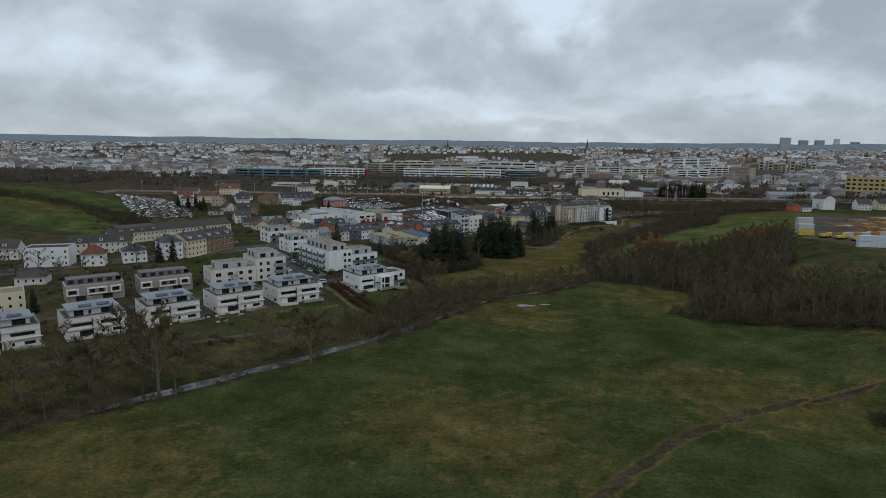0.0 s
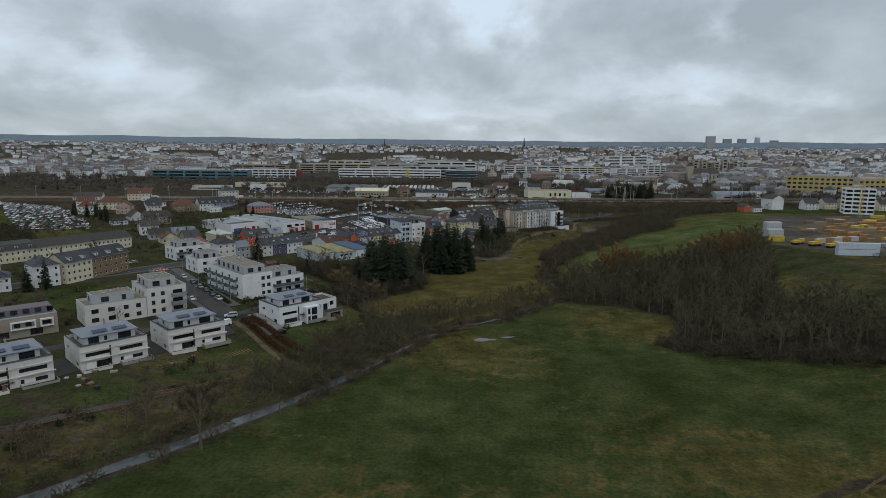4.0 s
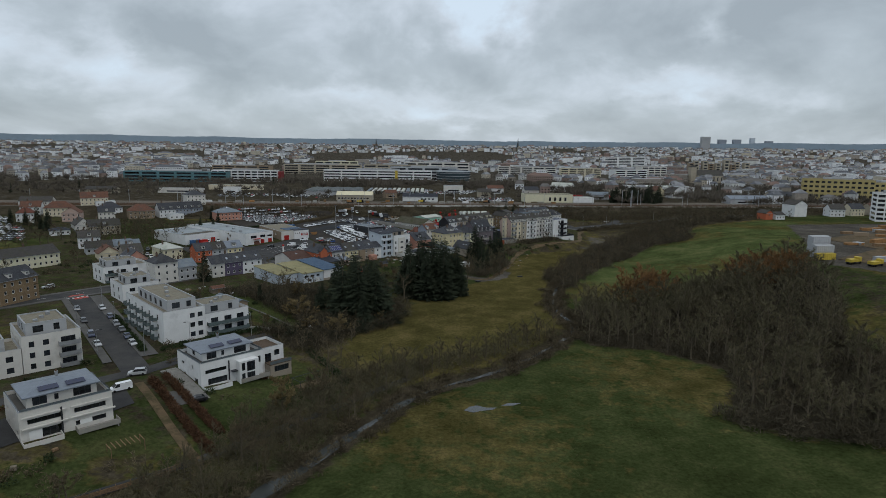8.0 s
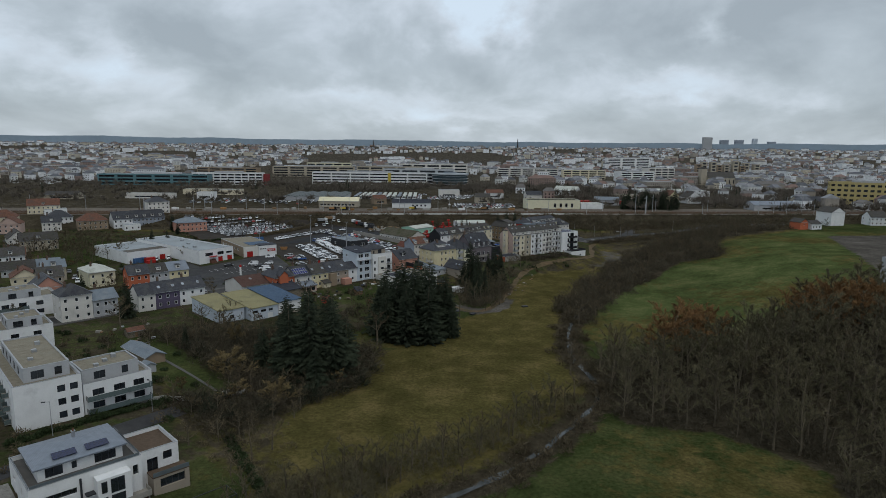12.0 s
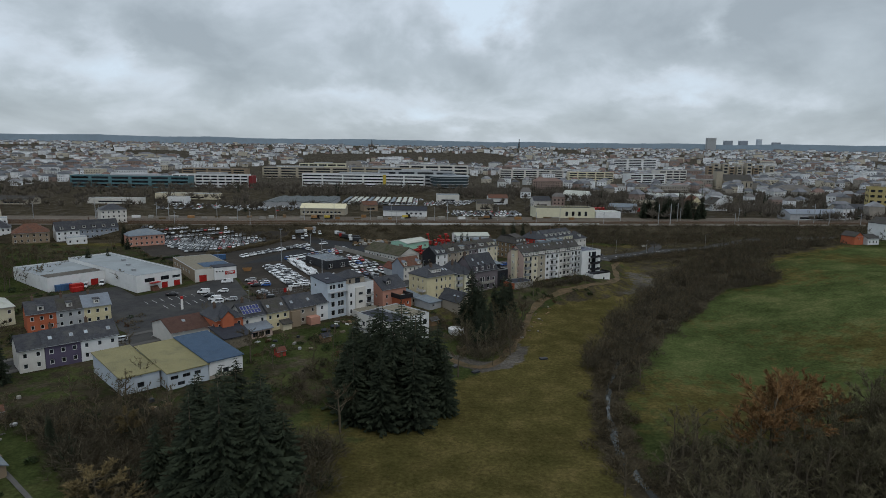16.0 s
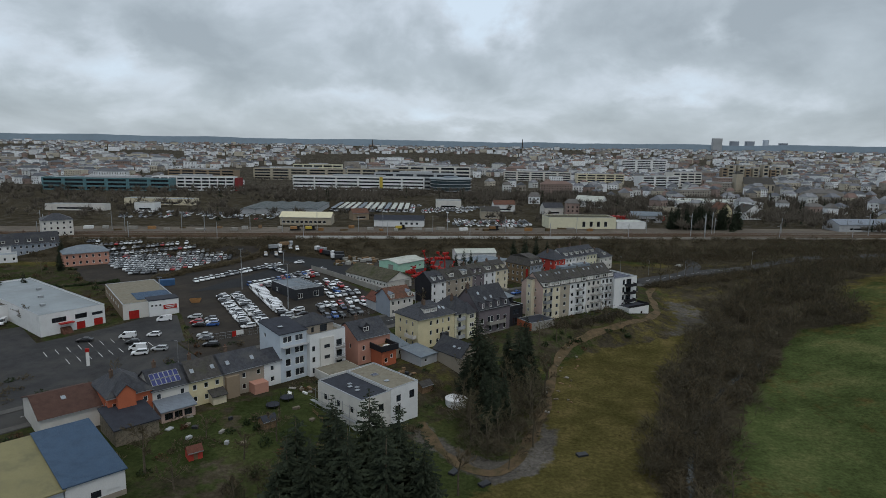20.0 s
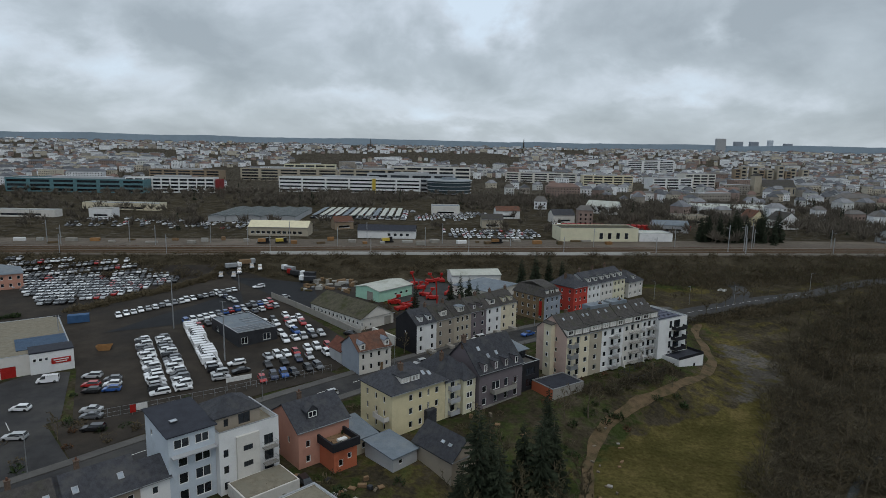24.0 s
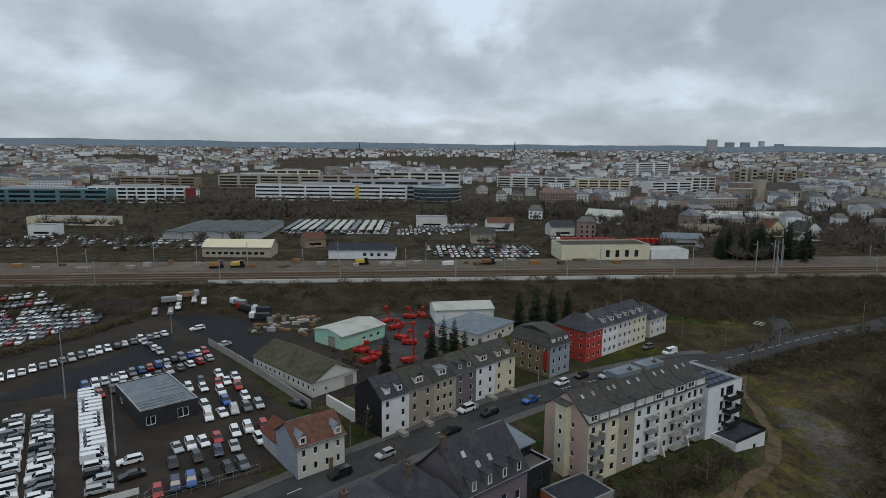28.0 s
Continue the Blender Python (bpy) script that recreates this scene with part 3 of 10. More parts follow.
area("yard", [(-168, 448), (-150, 428), (-132, 408), (-88, 461), (-103, 487), (-112, 484), (-118, 472), (-131, 455), (-147, 470)],
     ASPHALT, "worn asphalt forecourt of the workshop", "yard", lift=0.12)
area("yard", [(-122, 424), (-113, 412), (-107.4, 407.6), (-76, 445.5), (-90, 459)], ASPHALT, "worn tarmac strip between street and lot", "yard", lift=0.105)
area("yard", [(-76, 445.8), (-52.6, 474.6), (-34, 491), (-36, 493), (-86, 462), (-89, 459)], YARD, "brown earth verge between street and lot", "yard", lift=0.105)
area("yard", [(-112, 517), (-94, 527), (-80, 549), (-90, 572)], NEWASPHALT, "fresh dark asphalt strip in the yard", "yard", lift=0.16)
area("yard", [(-110, 603), (-74, 565), (-50, 543), (-66, 590)], NEWASPHALT, "dark tarmac lorry yard", "yard", lift=0.15)
area("yard", [(-73, 566), (-59, 551), (-32, 522.5), (-20, 534), (-16, 542), (-36, 566), (-40, 590), (-62, 590)], YARD, "dark earth yard behind the barn", "yard", lift=0.1)
area("yard", [(-20, 545), (-6, 556), (2, 590), (-24, 606), (-36, 590)], ASPHALT, "yard full of red lifting machines", "yard", lift=0.15)
area("yard", [(164, 384), (182, 356), (232, 384), (292, 456), (322, 530), (234, 488), (198, 456), (202, 416)], TRACKDIRT,
     "pale gravel road through the builders yard", "yard", lift=0.2)

# ---- building kit: x along the front, y into the depth, front wall at y = 0 ----
def to_mesh(name, bm, mats):
    me = bpy.data.meshes.new(name)
    bmesh.ops.recalc_face_normals(bm, faces=bm.faces[:])
    bm.to_mesh(me)
    bm.free()
    for m in mats if isinstance(mats, (list, tuple)) else [mats]:
        me.materials.append(m)
    return me


def part(name, bm, m, parent, label="", at=None, mesh=None):
    ob = new(name, mesh or to_mesh(name, bm, m))
    ob.parent = parent
    if at is not None:
        ob.matrix_local = at
    if label:
        ob["label"] = label
    return ob


def box(bm, x0, x1, y0, y1, z0, z1, mi=0):
    v = [bm.verts.new((x, y, z)) for z in (z0, z1) for x, y in ((x0, y0), (x1, y0), (x1, y1), (x0, y1))]
    fs = [bm.faces.new([v[i] for i in q]) for q in
          ((3, 2, 1, 0), (4, 5, 6, 7), (0, 1, 5, 4), (1, 2, 6, 5), (2, 3, 7, 6), (3, 0, 4, 7))]
    for f in fs:
        f.material_index = mi
    return v


def thing(name, x, y, yaw, label, category, group="", z=None):
    e = new(name)
    e.empty_display_size = 1.0
    e.matrix_world = pose(x, y, terr(x, y) if z is None else z, 0, 0, yaw)
    return tagged(e, label, category, group)


CACHE = {}


def along(x, y, yaw, s):
    return x + s * math.cos(radians(yaw)), y + s * math.sin(radians(yaw))


def window_meshes(w, h, kind):
    key = (round(w, 2), round(h, 2), kind)
    if key in CACHE:
        return CACHE[key]
    t, d = (0.08 if kind == "dark" else 0.13), 0.09
    n = max(1, int(round(w / 1.1)))
    xs = [-w / 2]
    for k in range(n):
        a, b = -w / 2 + w * k / n, -w / 2 + w * (k + 1) / n
        xs += [a + (t if k == 0 else t * 0.5), b - (t if k == n - 1 else t * 0.5)]
    xs.append(w / 2)
    bm = bmesh.new()
    G = [[bm.verts.new((xx, 0, zz)) for zz in (0, t, h - t, h)] for xx in xs]
    fs = [bm.faces.new([G[i][j], G[i + 1][j], G[i + 1][j + 1], G[i][j + 1]]) for i in range(len(xs) - 1) for j in range(3) if not (j == 1 and i % 2 == 1)]
    r = bmesh.ops.extrude_face_region(bm, geom=fs, use_keep_orig=True)
    for g in r["geom"]:
        if isinstance(g, bmesh.types.BMVert):
            g.co.y += d
    fr = to_mesh("window", bm, DARKMETAL if kind == "dark" else PLASTIC)
    bm = bmesh.new()
    box(bm, -w / 2 + t, w / 2 - t, 0.05, 0.08, t, h - t)
    pn = to_mesh("pane", bm, GLASS)
    CACHE[key] = (fr, pn)
    return CACHE[key]


FARWIN = [False]


def far_window(w, h, kind):
    key = ("far", round(w, 2), round(h, 2), kind)
    if key not in CACHE:
        bm = bmesh.new()
        G = [[bm.verts.new((xx, 0.05 if i in (1, 2) and j in (1, 2) else 0.0, zz)) for j, zz in enumerate((0, 0.09, h - 0.09, h))]
             for i, xx in enumerate((-w / 2, -w / 2 + 0.09, w / 2 - 0.09, w / 2))]
        for i in range(3):
            for j in range(3):
                bm.faces.new([G[i][j], G[i + 1][j], G[i + 1][j + 1], G[i][j + 1]]).material_index = int(i == 1 and j == 1)
        CACHE[key] = to_mesh("window", bm, [DARKMETAL if kind == "dark" else PLASTIC, GLASS])
    return CACHE[key]


def put_window(parent, m, w, h, kind="white", name="window"):
    if FARWIN[0]:
        return part(name, None, None, parent, at=m, mesh=far_window(w, h, kind))
    fr, pn = window_meshes(w, h, kind)
    ob = part(name, None, None, parent, at=m, mesh=fr)
    part("pane", None, None, ob, mesh=pn)
    return ob


TURN = {"F": 0, "L": -90, "R": 90, "B": 180}


def wall_ring(bm, w, d, z0, z1, holes, deep=0.22, x0=0.0, y0=0.0, mi=0):
    """Four walls with real openings. holes: face -> list of (centre, sill, width, height)."""
    for face, (org, ax, nrm, L) in dict(F=((x0, y0), (1, 0), (0, -1), w), R=((x0 + w, y0), (0, 1), (1, 0), d),
                                        B=((x0 + w, y0 + d), (-1, 0), (0, 1), w), L=((x0, y0 + d), (0, -1), (-1, 0), d)).items():
        H = [(max(0.02, c - ww / 2), min(L - 0.02, c + ww / 2), max(z0 + 0.01, s), min(z1 - 0.01, s + hh)) for c, s, ww, hh in holes.get(face, ())]

        def P(a, z, inn=0.0):
            return (org[0] + ax[0] * a - nrm[0] * inn, org[1] + ax[1] * a - nrm[1] * inn, z)

        A = sorted({0.0, L, *[v for hq in H for v in hq[:2]]})
        Zs = sorted({z0, z1, *[v for hq in H for v in hq[2:]]})
        for a0, a1 in zip(A, A[1:]):
            col = None
            for b0, b1 in zip(Zs, Zs[1:]):
                ca, cb = (a0 + a1) / 2, (b0 + b1) / 2
                if any(q[0] < ca < q[1] and q[2] < cb < q[3] for q in H):
                    continue
                f = bm.faces.new([bm.verts.new(P(a0, b0)), bm.verts.new(P(a1, b0)), bm.verts.new(P(a1, b1)), bm.verts.new(P(a0, b1))])
                f.material_index = mi
        for a0, a1, b0, b1 in H:
            for q in (((a0, b0), (a0, b1)), ((a1, b1), (a1, b0)), ((a0, b1), (a1, b1)), ((a1, b0), (a0, b0))):
                (pa, pz), (qa, qz) = q
                f = bm.faces.new([bm.verts.new(P(pa, pz)), bm.verts.new(P(qa, qz)), bm.verts.new(P(qa, qz, deep)), bm.verts.new(P(pa, pz, deep))])
                f.material_index = mi


def face_pose(face, c, s, w, d, inset=0.12, x0=0.0, y0=0.0):
    if face == "F":
        p = (x0 + c, y0 + inset)
    elif face == "R":
        p = (x0 + w - inset, y0 + c)
    elif face == "B":
        p = (x0 + w - c, y0 + d - inset)
    else:
        p = (x0 + inset, y0 + d - c)
    return pose(p[0], p[1], s, 0, 0, TURN[face])


def grid_holes(L, cols, rows, ww=1.1, hh=1.4, z0=1.0, step=2.9, margin=1.2):
    if cols == 1:
        xs = [L / 2]
    else:
        xs = [margin + ww / 2 + (L - 2 * margin - ww) * k / (cols - 1) for k in range(cols)]
    return [(x, z0 + step * r, ww, hh) for r in range(rows) for x in xs]


def shell(bm, polys, t=0.22):
    """A roof skin with thickness from its upper faces."""
    vd = {}
    fs = []
    for poly in polys:
        vs = []
        for c in poly:
            k = tuple(round(q, 3) for q in c)
            if k not in vd:
                vd[k] = bm.verts.new(c)
            vs.append(vd[k])
        fs.append(bm.faces.new(vs))
    r = bmesh.ops.extrude_face_region(bm, geom=fs, use_keep_orig=True)
    for g in r["geom"]:
        if isinstance(g, bmesh.types.BMVert):
            g.co.z -= t


def roof_polys(kind, w, d, h, rh, o=0.4, x0=0.0, y0=0.0):
    a, b, c, e = x0 - o, x0 + w + o, y0 - o, y0 + d + o
    if kind == "gable":
        m = y0 + d / 2
        k = rh * (o / (d / 2))
        return [[(a, c, h - k), (b, c, h - k), (b, m, h + rh), (a, m, h + rh)], [(a, m, h + rh), (b, m, h + rh), (b, e, h - k), (a, e, h - k)]]
    if kind == "gable_y":
        m = x0 + w / 2
        k = rh * (o / (w / 2))
        return [[(a, c, h - k), (m, c, h + rh), (m, e, h + rh), (a, e, h - k)], [(m, c, h + rh), (b, c, h - k), (b, e, h - k), (m, e, h + rh)]]
    if kind == "hip":
        r = min(w, d) / 2 * 0.95
        lo = h - 0.1
        if w >= d:
            m = y0 + d / 2
            p, q = (x0 + r, m, h + rh), (x0 + w - r, m, h + rh)
            return [[(a, c, lo), (b, c, lo), q, p], [(b, e, lo), (a, e, lo), p, q], [(b, c, lo), (b, e, lo), q], [(a, e, lo), (a, c, lo), p]]
        m = x0 + w / 2
        p, q = (m, y0 + r, h + rh), (m, y0 + d - r, h + rh)
        return [[(a, c, lo), (b, c, lo), p], [(b, c, lo), (b, e, lo), q, p], [(b, e, lo), (a, e, lo), q], [(a, e, lo), (a, c, lo), p, q]]
    if kind == "mono":
        return [[(a, c, h), (b, c, h), (b, e, h + rh), (a, e, h + rh)]]
    if kind == "mansard":
        s = 1.3
        lo, mid = h - 0.1, h + rh * 0.68
        A, B, Cc, E = x0 + s, x0 + w - s, y0 + s, y0 + d - s
        t = h + rh
        m = (Cc + E) / 2
        return [[(a, c, lo), (b, c, lo), (B, Cc, mid), (A, Cc, mid)], [(b, c, lo), (b, e, lo), (B, E, mid), (B, Cc, mid)],
                [(b, e, lo), (a, e, lo), (A, E, mid), (B, E, mid)], [(a, e, lo), (a, c, lo), (A, Cc, mid), (A, E, mid)],
                [(A, Cc, mid), (B, Cc, mid), (B, m, t), (A, m, t)], [(A, m, t), (B, m, t), (B, E, mid), (A, E, mid)],
                [(A, E, mid), (A, Cc, mid), (A, m, t)], [(B, Cc, mid), (B, E, mid), (B, m, t)]]


def flat_roof(e, w, d, h, parapet, m_top, m_wall, x0=0.0, y0=0.0, t=0.28):
    bm = bmesh.new()
    box(bm, x0 + t, x0 + w - t, y0 + t, y0 + d - t, h - 0.25, h + 0.02)
    r = part("roof", bm, m_top, e)
    bm = bmesh.new()
    for q in ((x0, x0 + w, y0, y0 + t), (x0, x0 + w, y0 + d - t, y0 + d), (x0, x0 + t, y0 + t, y0 + d - t), (x0 + w - t, x0 + w, y0 + t, y0 + d - t)):
        box(bm, *q, h, h + parapet)
    part("parapet", bm, m_wall, e)
    bm = bmesh.new()
    for q in ((x0 - .04, x0 + w + .04, y0 - .04, y0 + t + .04), (x0 - .04, x0 + w + .04, y0 + d - t - .04, y0 + d + .04),
              (x0 - .04, x0 + t + .04, y0 + t + .04, y0 + d - t - .04), (x0 + w - t - .04, x0 + w + .04, y0 + t + .04, y0 + d - t - .04)):
        box(bm, *q, h + parapet, h + parapet + 0.05)
    part("coping", bm, STEEL, e)
    return r


def chimney(e, x, y, z, h=1.6, s=0.7, m=None):
    bm = bmesh.new()
    box(bm, x - s / 2, x + s / 2, y - s / 2, y + s / 2, z - 1.5, z + h)
    box(bm, x - s / 2 - .08, x + s / 2 + .08, y - s / 2 - .08, y + s / 2 + .08, z + h, z + h + 0.12)
    ch = part("chimney", bm, m or SOOTBRICK, e)
    bm = bmesh.new()
    bmesh.ops.create_cone(bm, cap_ends=True, segments=8, radius1=0.16, radius2=0.13, depth=0.5, matrix=pose(x, y, z + h + 0.35))
    part("chimney_pot", bm, TILE, ch)


def roof_z(kind, w, d, h, rh, x, y):
    if kind == "gable":
        return h + rh * (1 - abs(y - d / 2) / (d / 2))
    if kind == "gable_y":
        return h + rh * (1 - abs(x - w / 2) / (w / 2))
    if kind == "hip":
        r = min(w, d) / 2
        return h + rh * min(1, min(x, w - x, y, d - y) / r)
    if kind == "mansard":
        return h + rh * 0.68 * min(1, min(x, w - x, y, d - y) / 1.3)
    return h


def skylight(e, kind, w, d, h, rh, x, y, ww=0.9, hh=1.2, name="skylight", m=None, lift=0.06):
    """A pane that lies in the roof slope at x, y."""
    z = roof_z(kind, w, d, h, rh, x, y)
    dz = roof_z(kind, w, d, h, rh, x, y + 0.3) - roof_z(kind, w, d, h, rh, x, y - 0.3)
    dx = roof_z(kind, w, d, h, rh, x + 0.3, y) - roof_z(kind, w, d, h, rh, x - 0.3, y)
    n = Vector((-dx / 0.6, -dz / 0.6, 1)).normalized()
    q = n.to_track_quat("Z", "Y").to_matrix().to_4x4()
    if abs(dz) > 1e-4:
        ya = Vector((0, 0.6, dz)).normalized()
        xa = ya.cross(n)
        q = Matrix((xa, ya, n)).transposed().to_4x4()
    bm = bmesh.new()
    t = 0.07
    for bx in ((-ww / 2, ww / 2, -hh / 2, -hh / 2 + t), (-ww / 2, ww / 2, hh / 2 - t, hh / 2), (-ww / 2, -ww / 2 + t, -hh / 2 + t, hh / 2 - t),
               (ww / 2 - t, ww / 2, -hh / 2 + t, hh / 2 - t)):
        box(bm, *bx, 0, 0.12)
    s = part(name, bm, STEEL, e, at=Matrix.Translation((x, y, z + lift)) @ q)
    bm = bmesh.new()
    box(bm, -ww / 2 + t, ww / 2 - t, -hh / 2 + t, hh / 2 - t, 0.01, 0.09)
    part("pane", bm, m or SKYGLASS, s)


SKYGLASS = mat("rooflight_glass", (0.30, 0.34, 0.38), 0.15, var=0.2, scale=1, spec=0.7, rand=0.4)


def dormer(e, kind, w, d, h, rh, x, y, ww=1.6, hh=1.5, m_wall=None, m_roof=None, sh="flat", y_off=0.0):
    zb = roof_z(kind, w, d, h, rh, x, y)
    deep = 2.6
    bm = bmesh.new()
    box(bm, x - ww / 2, x + ww / 2, y, y + deep, zb - 0.6, zb + hh)
    dm = part("dormer", bm, m_wall or OFFWHITE, e)
    bm = bmesh.new()
    if sh == "flat":
        box(bm, x - ww / 2 - .15, x + ww / 2 + .15, y - .25, y + deep + 0.6, zb + hh, zb + hh + 0.14)
    else:
        shell(bm, roof_polys("gable_y", ww, deep + 1.2, zb + hh, ww * 0.45, 0.15, x - ww / 2, y), 0.1)
        bm2 = [(x - ww / 2, y, zb + hh), (x + ww / 2, y, zb + hh), (x, y, zb + hh + ww * 0.45)]
        bm.faces.new([bm.verts.new(c) for c in bm2])
    part("dormer_roof", bm, m_roof or SLATE, dm)
    put_window(dm, pose(x, y - 0.05, zb + 0.2), ww * 0.72, hh - 0.4)


def balcony(e, face, c, z, bw, w, d, deep=1.3, m_rail=None, solid=False, x0=0.0, y0=0.0, m_slab=None):
    m = face_pose(face, c, z, w, d, 0.0, x0, y0)
    bm = bmesh.new()
    box(bm, -bw / 2, bw / 2, -deep, 0, -0.18, 0)
    b = part("balcony", bm, m_slab or CONCRETE, e, at=m)
    bm = bmesh.new()
    if solid:
        box(bm, -bw / 2, bw / 2, -deep - 0.02, -deep + 0.05, -0.18, 0.95)
        box(bm, -bw / 2, -bw / 2 + 0.06, -deep + 0.05, 0, 0, 0.95)
        box(bm, bw / 2 - 0.06, bw / 2, -deep + 0.05, 0, 0, 0.95)
    else:
        for z0, z1 in ((0.08, 0.13), (0.98, 1.04)):
            box(bm, -bw / 2, bw / 2, -deep, -deep + 0.05, z0, z1)
            box(bm, -bw / 2, -bw / 2 + 0.05, -deep, 0, z0, z1)
            box(bm, bw / 2 - 0.05, bw / 2, -deep, 0, z0, z1)
        n = int(bw / 0.16)
        for k in range(n + 1):
            x = -bw / 2 + 0.02 + (bw - 0.04) * k / n
            box(bm, x - 0.015, x + 0.015, -deep + .01, -deep + 0.04, 0.13, 0.98)
    q = part("railing", bm, m_rail or PLASTIC, b)
    if not solid:
        q["kind"] = "stuff"
    return b


def house(name, label, x, y, yaw, w, d, h, roof="gable", rh=3.5, wall=None, rmat=None, holes=None, side=None, category="house", group="",
          kind="white", o=0.35, base=1.6, parapet=0.5, doors=(), z=None, plinth=None):
    """A house with pierced walls, windows, doors and a roof. side: the wall material of the left flank where it differs."""
    e = thing(name, x, y, yaw, label, category, group, z)
    wall, rmat, holes = wall or WHITE, rmat or SLATE, holes or {}
    cut = {k: list(v) for k, v in holes.items()}
    for f, c, s, ww, hh, _ in doors:
        cut.setdefault(f, []).append((c, s, ww, hh))
    bm = bmesh.new()
    wall_ring(bm, w, d, -base, h, cut)
    if side:
        bm.faces.ensure_lookup_table()
        for f in bm.faces:
            if all(v.co.x < 0.01 for v in f.verts):
                f.material_index = 1
    if roof == "gable":
        for gx in (0, w):
            f = bm.faces.new([bm.verts.new(c) for c in ((gx, 0, h), (gx, d, h), (gx, d / 2, h + rh))])
            f.material_index = 1 if side and gx == 0 else 0
    elif roof == "gable_y":
        for gy in (0, d):
            bm.faces.new([bm.verts.new(c) for c in ((0, gy, h), (w, gy, h), (w / 2, gy, h + rh))])
    elif roof == "mono":
        for gx in (0, w):
            bm.faces.new([bm.verts.new(c) for c in ((gx, 0, h), (gx, d, h), (gx, d, h + rh))])
        bm.faces.new([bm.verts.new(c) for c in ((0, d, h), (w, d, h), (w, d, h + rh), (0, d, h + rh))])
    part("wall", bm, [wall, side or wall], e)
    if roof == "flat":
        flat_roof(e, w, d, h, parapet, rmat, wall)
    else:
        bm = bmesh.new()
        shell(bm, roof_polys(roof, w, d, h + 0.05, rh, o))
        part("roof", bm, rmat, e)
        if roof != "mono":
            bm = bmesh.new()
            box(bm, -o, w + o, -o - 0.14, -o, h - 0.28, h - 0.14)
            part("gutter", bm, STEEL, e)
    if plinth:
        bm = bmesh.new()
        box(bm, -0.04, w + 0.04, -0.04, d + 0.04, -base, 0.5)
        part("plinth", bm, plinth, e)
    for f, hs in holes.items():
        for c, s, ww, hh in hs:
            put_window(e, face_pose(f, c, s, w, d), ww, hh, kind)
    for f, c, s, ww, hh, m in doors:
        bm = bmesh.new()
        box(bm, -ww / 2, ww / 2, 0, 0.08, 0, hh)
        for k in range(1, int(hh / 0.6)):
            box(bm, -ww / 2, ww / 2, -0.015, 0, k * hh / int(hh / 0.6) - 0.03, k * hh / int(hh / 0.6) + 0.03)
        part("garage_door" if ww > 1.8 else "door", bm, m, e, at=face_pose(f, c, s, w, d))
    return e


def solar(e, kind, w, d, h, rh, x0, y0, nx, ny, pw=1.0, ph=1.65, gap=0.05):
    for i in range(nx):
        for j in range(ny):
            skylight(e, kind, w, d, h, rh, x0 + i * (pw + gap), y0 + j * (ph + gap) * 0.85, pw, ph * 0.98, "solar_panel", BLUESOLAR, 0.12)

def tuft(e, x, y, z, r, h, m, seed, n=70):
    """A small potted or planted bush of fine leaves on a terrace."""
    rr = np.random.RandomState(seed)
    u = rr.normal(size=(n, 3))
    u /= np.linalg.norm(u, axis=1, keepdims=True)
    tip = u * rr.uniform(0.4, 1.0, (n, 1)) * np.array([r, r, h * 0.5]) + np.array([x, y, z + h * 0.5])
    base = tip - u * np.array([r, r, h * 0.5]) * 0.4
    side = np.cross(u, rr.normal(size=(n, 3))) * 0.09
    V = np.stack([base - side, base + side, tip], 1).reshape(-1, 3)
    V[:, 2] = np.maximum(V[:, 2], z)
    me = bpy.data.meshes.new("bush")
    me.from_pydata(V.tolist(), [], np.arange(len(V)).reshape(-1, 3).tolist())
    me.materials.append(m)
    return part("bush", None, None, e, mesh=me)


